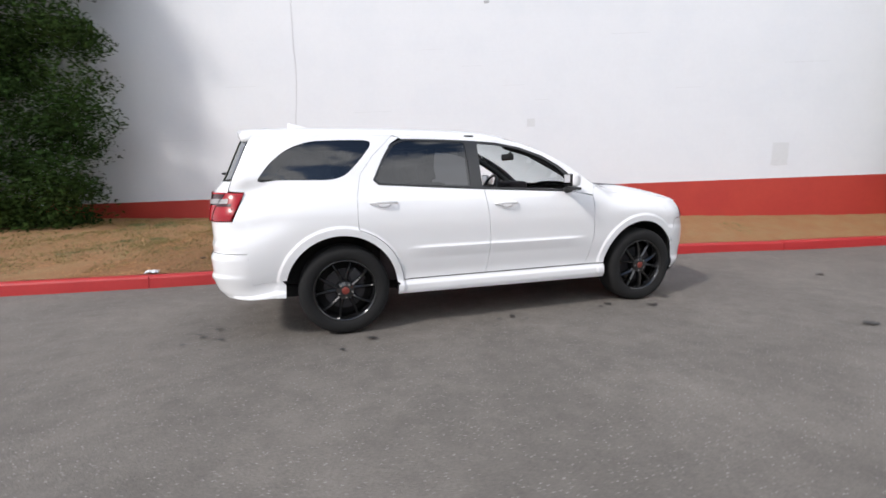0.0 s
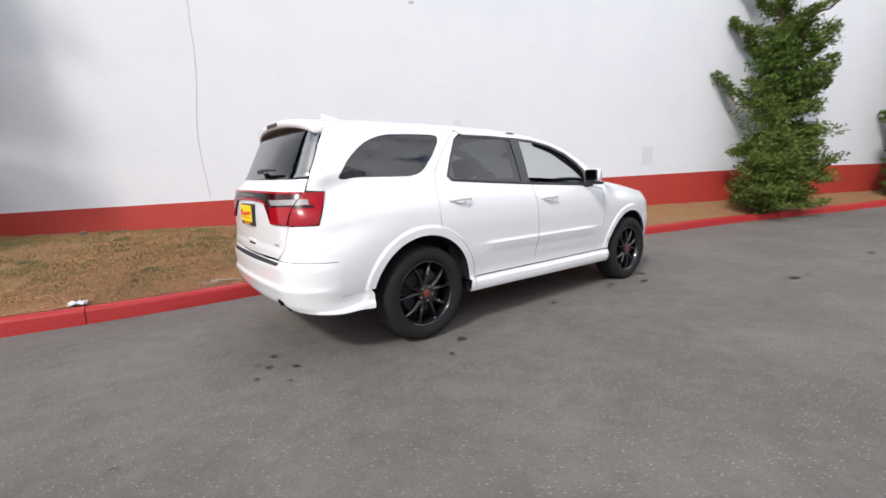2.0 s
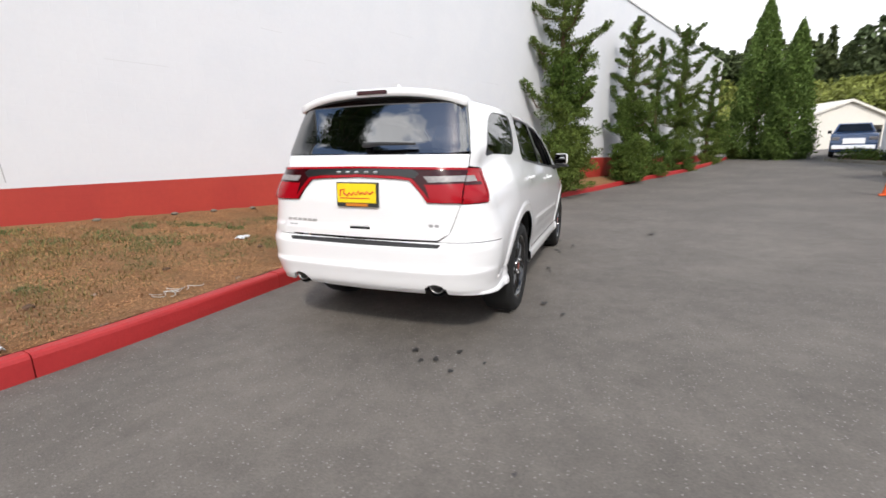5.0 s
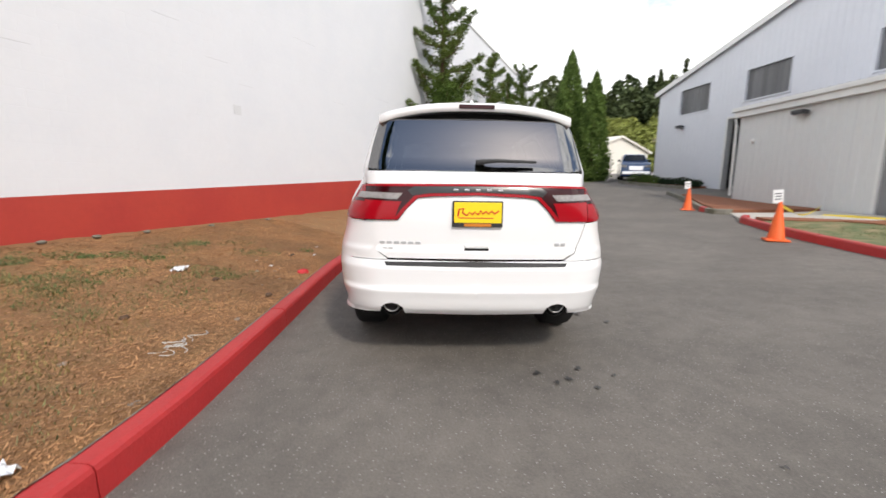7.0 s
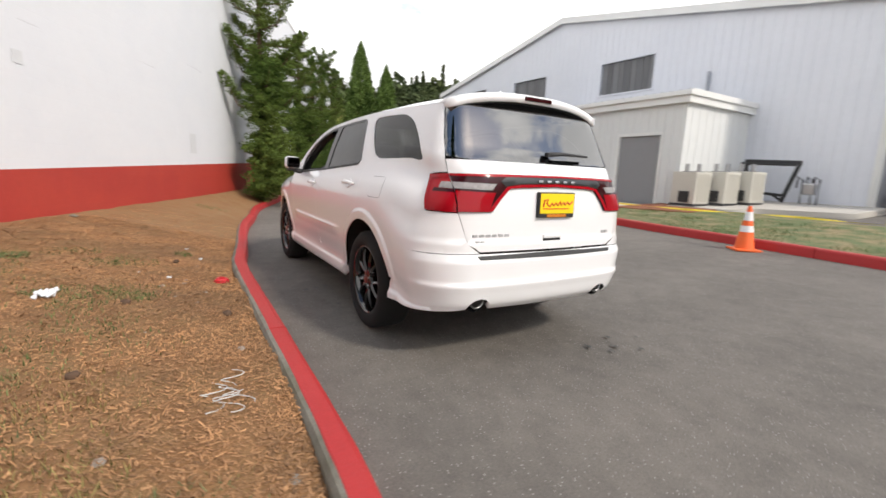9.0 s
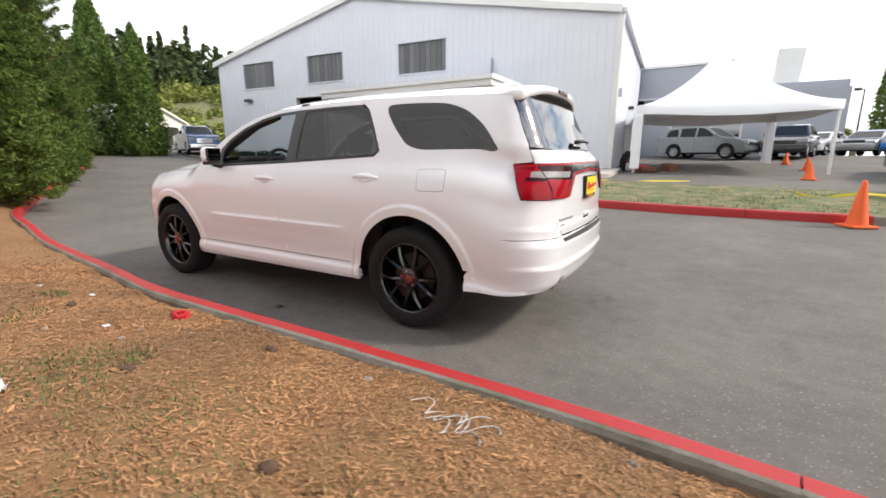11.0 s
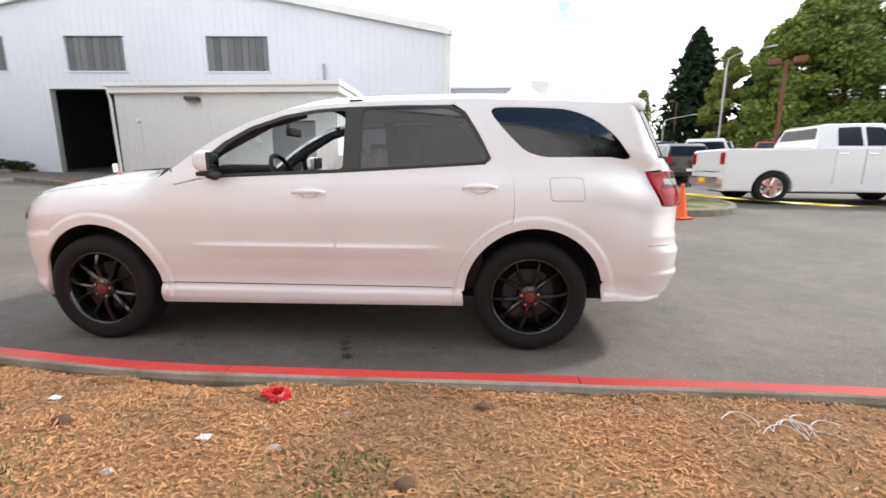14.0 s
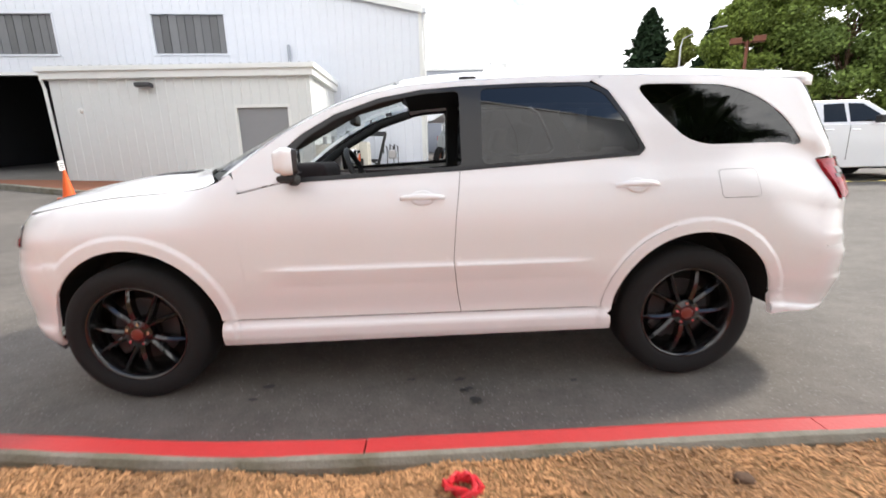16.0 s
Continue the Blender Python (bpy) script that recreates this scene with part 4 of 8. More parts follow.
def suv_seat(parent, x, y, w, h=0.62):
    s = new("seat")
    s.parent = parent
    def soft(x0, x1, y0, y1, z0, z1, r, tilt=0):
        bm = boxed(x0, x1, y0, y1, z0, z1, r, 3)
        bmesh.ops.transform(bm, matrix=Matrix.Translation((x, y, 0.72)) @ Matrix.Rotation(radians(tilt), 4, "Y"), verts=bm.verts[:])
        return bm
    part("cushion", soft(-0.25, 0.27, -w / 2, w / 2, -0.16, 0.03, 0.05), M["cloth"], s, smooth=True)
    part("backrest", soft(-0.30, -0.14, -w / 2, w / 2, 0.0, h, 0.06, -14), M["cloth"], s, smooth=True)
    if w < 0.8:
        part("headrest", soft(-0.30, -0.18, -0.13, 0.13, h + 0.03, h + 0.21, 0.045, -14), M["cloth"], s, smooth=True)
    else:
        for k in (-0.42, 0.42):
            part("headrest", soft(-0.30, -0.18, k - 0.13, k + 0.13, h + 0.02, h + 0.18, 0.045, -14), M["cloth"], s, smooth=True)


def make_suv():
    root = thing("suv", label="glossy white five-door SUV with black wheels, front windows open", category="car")
    for right in (False, True):
        suv_side(root, right)
    P = M["paint_white"]

    def both(name, surf, outline, mat, holes=(), step=0.045, gap=0.0, lift=0.0, depth=0.012, parent=root, label="", out=1):
        bm, nn = panel(surf, outline, holes, step, gap, lift, depth, 2, out)
        return part(name, bm, mat, parent, label, True, nn)

    def edge_y(x, d=0.0):
        return half_width(x, Z_EDGE(x)) - d

    # roof, screen and bonnet over (x, y)
    xs = [0.06, -0.25, -0.6, -1.0, -1.4, -1.8, -2.1, -2.22]
    both("roof", crown, [(0.06, 0)] + [(x, edge_y(x, 0.004)) for x in xs] + [(-2.24, 0)], P, step=0.06)
    xs = [0.09, 0.2, 0.35, 0.5, 0.65, 0.78, 0.88, 0.95]
    both("windscreen", crown, [(0.10, 0)] + [(x, edge_y(x, 0.055)) for x in xs] + [(1.12, 0.62), (1.20, 0.3), (1.22, 0)], M["glass_clear"], step=0.07, depth=0, lift=-0.004)
    for sgn in (0, 1):
        bm, nn = panel(crown, [(0.06, edge_y(0.06, 0.062))] + [(x, edge_y(x, 0.062)) for x in xs] + [(0.99, edge_y(0.99, 0.03)), (0.95, edge_y(0.95, 0.003))] + [(x, edge_y(x, 0.003)) for x in xs[::-1][1:]] + [(0.05, edge_y(0.05, 0.003))], (), 0.03, 0, 0, 0.03, sgn)
        part("screen_pillar", bm, P, root, smooth=True, normals=nn)
    both("header", crown, [(0.12, 0), (0.10, 0.55), (0.06, edge_y(0.06, 0.06)), (0.02, edge_y(0.02, 0.06)), (0.05, 0)], M["trim_black"], step=0.06, depth=0, lift=-0.002)
    xs = [1.05, 1.15, 1.3, 1.5, 1.7, 1.85, 1.96]
    both("bonnet", crown, [(1.24, 0), (1.22, 0.3), (1.14, 0.62), (1.02, edge_y(1.02, 0.02))] + [(x, edge_y(x, 0.006)) for x in xs] + [(2.05, edge_y(2.05, 0.035)), (2.11, 0.60), (2.165, 0.45), (2.205, 0.25), (2.22, 0)], P, step=0.06)
    both("cowl", crown, [(1.20, 0), (1.10, 0.62), (0.94, edge_y(0.94, 0.06)), (1.0, edge_y(1.0, 0.02)), (1.15, 0.62), (1.25, 0)], M["plastic"], step=0.06, lift=-0.02)
    # bonnet scoop slots
    for s in (1, -1):
        p = crown(1.45, 0.36)
        part("bonnet_vent", boxed(-0.12, 0.12, -0.055, 0.055, -0.02, 0.004, 0.004, m=Matrix.Translation((p.x, p.y * s, p.z)) @ pose(0, 0, 0, -4 * s, 4, 0)), M["plastic"], root)
    # tailgate: lower sheet, rear pane, light bar
    low = on_tail([(0, 1.366), (0, 0.815), (0.565, 0.815), (0.640, 0.862), (0.675, 0.95), (0.709, 1.05), (0.718, 1.29), (0.721, 1.366)])
    gate = both("tailgate", shell, low, P, gap=0.0, out=-1 if normal_of(shell, rear_u(0.2, 1.0), 1.0).x > 0 else 1)
    flip = -1 if normal_of(shell, rear_u(0.2, 1.0), 1.0).x > 0 else 1
    pane = on_tail([(0, 1.730), (0, 1.372), (0.60, 1.372), (0.717, 1.385), (0.696, 1.50), (0.652, 1.645), (0.640, 1.668), (0.55, 1.700)])
    both("rear_window", shell, pane, M["glass_rear"], (), 0.06, 0, 0.002, 0.008, gate, "dark tinted rear window", out=flip)
    def on_rear(name, pts, mat, lift, depth=0.006, parent=gate, label="", step=0.04):
        return both(name, shell, on_tail(pts), mat, (), step, 0, lift, depth, parent, label, flip)
    bar = on_rear("light_bar", [(0, 1.218), (0.29, 1.207), (0.375, 1.199), (0.445, 1.130), (0.50, 1.060), (0.712, 1.056), (0.712, 1.278), (0, 1.284)], M["lens_dark"], 0.012, 0.03, gate, "dark red light bar across the tailgate")
    on_rear("red_rim", [(0, 1.272), (0, 1.283), (0.712, 1.277), (0.712, 1.262)], M["lens_red"], 0.016, 0.005, bar)
    on_rear("red_rim", [(0, 1.219), (0.29, 1.209), (0.378, 1.199), (0.448, 1.130), (0.502, 1.063), (0.712, 1.060), (0.712, 1.078), (0.515, 1.081), (0.468, 1.138), (0.395, 1.212), (0.30, 1.226), (0, 1.236)], M["lens_red"], 0.016, 0.005, bar)
    on_rear("bar_centre", [(0, 1.238), (0.30, 1.228), (0.41, 1.213), (0.44, 1.245), (0.40, 1.266), (0, 1.270)], M["trim_black"], 0.014, 0.003, bar)
    on_rear_one = [[(0.470, 1.226), (0.7115, 1.226), (0.7115, 1.190), (0.505, 1.188)], [(0.478, 1.174), (0.7115, 1.176), (0.7115, 1.074), (0.520, 1.074)]]
    for s in (0, 1):
        for pts, mat, nm in zip(on_rear_one, (M["lens_clear"], M["lens_red"]), ("clear_lens", "red_lens")):
            bm, nn = panel(shell, on_tail(pts), (), 0.03, 0, 0.015, 0.004, s, flip)
            part(nm, bm, mat, bar, smooth=True, normals=nn)
    # maker's letters as five small chrome bars
    for k in range(5):
        y = 0.14 - 0.07 * k
        p = shell(rear_u(abs(y), 1.251), 1.251)
        part("badge_bar", boxed(p.x - 0.024, p.x - 0.008, y - 0.017, y + 0.017, 1.243 - TAIL_DROP, 1.259 - TAIL_DROP, 0.004), M["chrome"], bar)
    # model badges as plain bars
    for y0, y1, z0, z1 in ((0.62, 0.345, 0.903, 0.926), (0.60, 0.525, 0.872, 0.886), (-0.505, -0.585, 0.898, 0.924)):
        n = max(1, round(abs(y0 - y1) / 0.045))
        for k in range(n):
            a, b = y0 + (y1 - y0) * k / n, y0 + (y1 - y0) * (k + 0.72) / n
            p = shell(rear_u(abs((a + b) / 2), z0), z0)
            part("badge_bar", boxed(p.x - 0.005, p.x + 0.004, min(a, b), max(a, b), z0 + 0.003 - TAIL_DROP, z1 - 0.003 - TAIL_DROP, 0.002), M["badge"], gate)
    # dealer plate
    px = X_REAR(1.1) - 0.012
    plate = part("plate_holder", boxed(px - 0.010, px + 0.02, -0.158, 0.158, 0.970, 1.134, 0.006), M["plastic"], gate, "black plate holder")
    part("plate", boxed(px - 0.014, px - 0.009, -0.149, 0.149, 0.998, 1.126, 0.003), M["plate_yellow"], plate, "yellow dealer plate with red marks")
    part("plate_strip", boxed(px - 0.0135, px - 0.009, -0.085, 0.085, 0.974, 0.994, 0.002), M["amber"], plate)
    bm = bmesh.new()
    pts = [(0.125, 1.092), (0.118, 1.135), (0.088, 1.140), (0.098, 1.115), (0.070, 1.095), (0.052, 1.118), (0.036, 1.100), (0.020, 1.120), (0.0, 1.102), (-0.018, 1.128), (-0.030, 1.106), (-0.05, 1.124), (-0.066, 1.106), (-0.085, 1.126), (-0.105, 1.108), (-0.13, 1.128)]
    tube(bm, [(px - 0.015, y, z - TAIL_DROP) for y, z in pts], 0.0055, 6)
    part("plate_mark", bm, M["plate_red"], plate)
    part("plate_mark", boxed(px - 0.0165, px - 0.0135, -0.10, 0.125, 1.026, 1.032), M["plate_red"], plate)
    # tailgate grip
    gp = X_REAR(0.89)
    part("grip_recess", boxed(gp - 0.006, gp + 0.03, -0.078, 0.078, 0.816, 0.832, 0.004), M["liner"], gate)
    part("grip", boxed(gp - 0.012, gp + 0.03, -0.080, 0.080, 0.834, 0.860, 0.008), P, gate)
    # rear wiper
    bm = bmesh.new()
    tube(bm, [(-2.478, -0.02, 1.378), (-2.486, -0.12, 1.386), (-2.468, -0.38, 1.382)], 0.016, 8, 0.008)
    box(bm, -2.490, -2.45, -0.05, 0.01, 1.362, 1.392, 0.010)
    part("rear_wiper", bm, M["plastic"], gate)
    # spoiler
    sp = new("spoiler")
    sp.parent = root
    bm = bmesh.new()
    rows = []
    for i in range(25):
        y = -0.652 + 1.304 * i / 24
        f = abs(y) / 0.655
        x_end = -2.345 + 0.075 * f ** 2.5
        z_end = 1.764 - 0.074 * f ** 2.6
        zr = crown(-2.10, min(abs(y), 0.66) * 1.0).z
        rows.append([bm.verts.new(c) for c in ((-2.10, y, zr + 0.003), (-2.20, y, (zr + z_end) / 2 + 0.008), (x_end + 0.025, y, z_end + 0.003), (x_end, y, z_end - 0.010), (x_end + 0.004, y, z_end - 0.052), (-2.27, y, z_end - 0.060), (-2.18, y, z_end - 0.060))])
    for a, b in zip(rows, rows[1:]):
        for k in range(6):
            bm.faces.new((a[k], a[k + 1], b[k + 1], b[k]))
    for r in (rows[0], rows[-1]):
        bm.faces.new(r)
    bmesh.ops.recalc_face_normals(bm, faces=bm.faces[:])
    part("spoiler_blade", bm, P, sp, smooth=True)
    bm = bmesh.new()
    rows = []
    for i in range(21):
        y = -0.62 + 1.24 * i / 20
        f = abs(y) / 0.655
        z_end = 1.764 - 0.074 * f ** 2.6
        rows.append([bm.verts.new(c) for c in ((-2.330 + 0.072 * f ** 2.5, y, z_end - 0.055), (-2.27, y, z_end - 0.064), (-2.18, y, z_end - 0.066))])
    for a, b in zip(rows, rows[1:]):
        for k in range(2):
            bm.faces.new((a[k], a[k + 1], b[k + 1], b[k]))
    part("spoiler_underside", bm, M["trim_black"], sp)
    part("brake_light", boxed(-2.352, -2.30, -0.118, 0.118, 1.724, 1.752, 0.006), M["lens_dark"], sp, "dark red high brake light")
    # shark fin on the roof
    bm = bmesh.new()
    rings = []
    for i in range(8):
        t = i / 7
        x = -1.72 - 0.20 * t
        h = 0.012 + 0.058 * t ** 0.8
        rings.append([bm.verts.new((x, 0.028 * math.cos(a) * (1 - 0.5 * max(0, math.sin(a))), Z_TOP(x) - 0.005 + h * math.sin(a))) for a in [math.pi * k / 8 for k in range(9)]])
    for a, b in zip(rings, rings[1:]):
        for k in range(8):
            bm.faces.new((a[k], a[k + 1], b[k + 1], b[k]))
    bm.faces.new(rings[-1])
    part("antenna_fin", bm, P, root, smooth=True)
    # rear bumper
    rx, rz, rr = ARCHES[1]
    bmp = on_tail([(0, 0.405), (0, 0.800), (0.57, 0.802)]) + [(-2.258, 0.800), (-2.242, 0.541), (-2.02, 0.514), (-1.990, 0.475), (-1.996, 0.372), (-2.15, 0.385)] + on_tail(
        [(0.72, 0.415), (0.625, 0.425), (0.618, 0.475), (0.585, 0.508), (0.545, 0.518), (0.505, 0.508), (0.470, 0.475), (0.460, 0.415), (0, 0.405)])
    bumper = both("rear_bumper", shell, bmp, P, gap=0.0, step=0.035, lift=0.0008, depth=0.03, out=flip)
    on_rear("step_pad", [(0, 0.766), (0.575, 0.768), (0.590, 0.790), (0, 0.798)], M["plastic"], 0.006, 0.012, bumper, "ribbed black step pad")
    for s in (1, -1):
        ex = part("exhaust", lathe(bmesh.new(), [(0.040, -0.15), (0.052, -0.02), (0.055, 0.0), (0.048, 0.006), (0.044, -0.005), (0.040, -0.10), (0.0, -0.10)], 32, pose(-2.520, 0.545 * s, 0.446, 0, -90, 0)), M["tip_steel"], bumper, "round dark chrome exhaust tip", True)
        part("exhaust_recess", lathe(bmesh.new(), [(0.0, -0.16), (0.060, -0.16), (0.066, -0.06)], 28, pose(-2.56, 0.545 * s, 0.431, 0, -90, 0)), M["liner"], bumper)
    # front bumper and grille
    fx, fz, fr = ARCHES[0]
    flipf = -1 if normal_of(shell, front_u(0.2, 0.7), 0.7).x < 0 else 1
    fb = [(front_u(0, 0.28), 0.28), (2.05, 0.285), (1.935, 0.33)] + arc(fx, fz, fr, -9, 26, 8)[:] + [(1.928, 0.60), (1.958, 0.858), (front_u(0.5, 0.856), 0.856), (front_u(0, 0.856), 0.856)]
    both("front_bumper", shell, fb, P, (), 0.05, -0.0008, 0, 0.02, root, out=flipf)
    both("grille", shell, [(front_u(0, 0.862), 0.862), (front_u(0.5, 0.862), 0.862), (front_u(0.48, 0.965), 0.965), (front_u(0, 0.985), 0.985)], M["plastic"], (), 0.06, 0, -0.02, 0, root, out=flipf)
    both("nose", shell, [(2.072, Z_EDGE(2.07) + 0.008), (2.092, 0.98), (front_u(0.5, 0.968), 0.968), (front_u(0, 0.988), 0.988), (front_u(0, 1.078), 1.078), (front_u(0.5, 1.062), 1.062)], P, (), 0.05, 0.0, 0, 0.02, root, out=flipf)
    both("front_apron", shell, [(front_u(0, 0.24), 0.24), (2.08, 0.25), (2.0, 0.285), (front_u(0, 0.30), 0.30)], M["plastic"], (), 0.06, 0, 0.006, 0.02, root, out=flipf)
    # floor pan, wheels
    part("floor_pan", boxed(-2.15, 2.05, -0.60, 0.60, 0.29, 0.40, 0.02), M["liner"], root)
    part("floor_pan", boxed(-1.05, 1.05, -0.88, 0.88, 0.31, 0.40, 0.02), M["liner"], root)
    for x, t in ((1.521, 7), (-1.521, 23)):
        for s in (1, -1):
            suv_wheel(root, x, 0.905 * s, s, t)
    # cabin
    cab = new("cabin")
    cab.parent = root
    bm = boxed(0.55, 1.15, -0.78, 0.78, 0.70, 1.16, 0.09, 4)
    part("dashboard", bm, M["cloth"], cab, smooth=True)
    part("dash_hood", boxed(0.50, 0.76, 0.14, 0.64, 1.10, 1.265, 0.06, 4), M["cloth"], cab, smooth=True)
    bm = bmesh.new()
    ring = [Vector((0, 0.185 * math.cos(2 * math.pi * i / 36), 0.185 * math.sin(2 * math.pi * i / 36))) for i in range(37)]
    wheel_m = Matrix.Translation((0.34, 0.38, 1.165)) @ Matrix.Rotation(radians(24), 4, "Y")
    tube(bm, [wheel_m @ p for p in ring], 0.017, 8)
    for a in (0, 180, 270):
        tube(bm, [wheel_m @ Vector((0.02, 0, 0)), wheel_m @ Vector((0, 0.18 * math.cos(radians(a)), 0.18 * math.sin(radians(a))))], 0.016, 6)
    tube(bm, [wheel_m @ Vector((0.0, 0, 0)), wheel_m @ Vector((0.25, 0, -0.02))], 0.045, 12)
    part("steering_wheel", bm, M["plastic"], cab, smooth=True)
    bm = boxed(0.385, 0.43, -0.125, 0.125, 1.500, 1.575, 0.02, 3)
    tube(bm, [(0.42, 0, 1.55), (0.46, 0, 1.61)], 0.014, 8)
    part("inner_mirror", bm, M["plastic"], cab)
    both("headliner", crown, [(0.10, 0)] + [(x, edge_y(x, 0.05)) for x in (0.05, -0.4, -1.0, -1.6, -2.1)] + [(-2.2, 0)], M["headliner"], (), 0.12, 0, -0.035, 0, cab)
    for s in (1, -1):
        bm = bmesh.new()
        tube(bm, [(0.90, 0.80 * s, 1.17), (0.62, 0.755 * s, 1.37), (0.30, 0.70 * s, 1.545), (0.05, 0.66 * s, 1.62)], 0.035, 8)
        part("pillar_trim", bm, M["headliner"], cab, smooth=True)
        part("centre_pillar", boxed(-0.36, -0.26, -0.03, 0.03, 1.0, 1.64, 0.015, m=Matrix.Translation((0, 0.755 * s, 0)) @ Matrix.Rotation(radians(20 * s), 4, "X") @ Matrix.Translation((0, 0.47 * s, 0))), M["headliner"], cab)
        part("door_card", boxed(-1.2, 0.85, 0.80 * s - 0.03, 0.80 * s + 0.03, 0.42, 1.17, 0.03), M["cloth"], cab)
        part("door_card", boxed(-2.08, -1.2, 0.72 * s - 0.03, 0.72 * s + 0.03, 0.9, 1.24, 0.03), M["cloth"], cab)
        suv_seat(cab, -0.24, 0.38 * s, 0.52)
    suv_seat(cab, -1.02, 0, 1.30)
    suv_seat(cab, -1.70, 0, 1.10, 0.50)
    part("console", boxed(-0.35, 0.6, -0.13, 0.13, 0.45, 0.86, 0.04), M["cloth"], cab)
    return root


suv = make_suv()

# ---- main building across the lane ----
def flat(u, v):
    return Vector((u, 0, v))


def wall_sheet(name, outline, holes, mat, parent, m, thick=0.22, label=""):
    """A wall of some thickness in its own plane, with openings through it; m sets it in place, its outer face towards local -y."""
    bm, nn = panel(flat, outline, holes, 2.0, 0, 0, thick, 0, 1)
    bmesh.ops.remove_doubles(bm, verts=bm.verts[:], dist=0.001)
    bmesh.ops.transform(bm, matrix=m, verts=bm.verts[:])
    return part(name, bm, mat, parent, label)


def rect(x0, x1, z0, z1):
    return [(x0, z0), (x1, z0), (x1, z1), (x0, z1)]


def ribs(spans, mat, parent, m, w=0.06, d=0.022):
    """Raised ribs of metal siding, one joined mesh: spans are (x, z0, z1)."""
    bm = bmesh.new()
    for x, z0, z1 in spans:
        a = [bm.verts.new(c) for c in ((x - w / 2, 0, z0), (x - w / 4, -d, z0), (x + w / 4, -d, z0), (x + w / 2, 0, z0), (x - w / 2, 0, z1), (x - w / 4, -d, z1), (x + w / 4, -d, z1), (x + w / 2, 0, z1))]
        for f in ((0, 1, 5, 4), (1, 2, 6, 5), (2, 3, 7, 6)):
            bm.faces.new([a[i] for i in f])
    bmesh.ops.recalc_face_normals(bm, faces=bm.faces[:])
    bmesh.ops.transform(bm, matrix=m, verts=bm.verts[:])
    return tagged(part("siding_ribs", bm, mat, parent), kind="stuff")


def window_unit(parent, x0, x1, z0, z1, m):
    """A high window: frame, sill, upright slats behind a pane."""
    w = new("window")
    w.parent = parent
    for n, b in (("window_frame", (x0 - 0.03, x0 + 0.03, -0.02, 0.14, z0, z1)), ("window_frame", (x1 - 0.03, x1 + 0.03, -0.02, 0.14, z0, z1)),
                 ("window_frame", (x0 - 0.03, x1 + 0.03, -0.021, 0.14, z1 - 0.03, z1 + 0.03)), ("window_sill", (x0 - 0.05, x1 + 0.05, -0.05, 0.14, z0 - 0.04, z0 + 0.02))):
        part(n, boxed(*b, m=m), M["siding"], w)
    k = 9
    for i in range(k):
        a, b = x0 + (x1 - x0) * i / k, x0 + (x1 - x0) * (i + 1) / k
        bm = boxed(a + 0.008, b - 0.008, 0.10, 0.13, z0 + 0.01, z1 - 0.02, m=m @ Matrix.Translation(((a + b) / 2, 0.11, 0)) @ Matrix.Rotation(radians(7 if i % 2 else -6), 4, "Z") @ Matrix.Translation((-(a + b) / 2, -0.11, 0)))
        part("slat", bm, M["blind"], w)
    # black sheet behind the slats, painted as the shade of the room
    part("room_dark", boxed(x0, x1, 0.19, 0.21, z0, z1, m=m), M["room_shade"], w)


def wall_lamp(m, parent_label="dark metal wall lamp above the door"):
    t = thing("wall_lamp", m, parent_label, "lamp", "wall lamps")
    bm = boxed(-0.22, 0.22, -0.26, -0.02, -0.06, 0.06, 0.02)
    for v in bm.verts:
        if v.co.y < -0.15:
            v.co.z += 0.02
    part("lamp_hood", bm, M["dark_steel"], t)
    part("lamp_glass", boxed(-0.18, 0.18, -0.24, -0.05, -0.075, -0.058, 0.004), M["lens_clear"], t)
    part("lamp_bracket", boxed(-0.06, 0.06, -0.04, 0.0, -0.08, 0.08, 0.01), M["steel"], t)
    return t


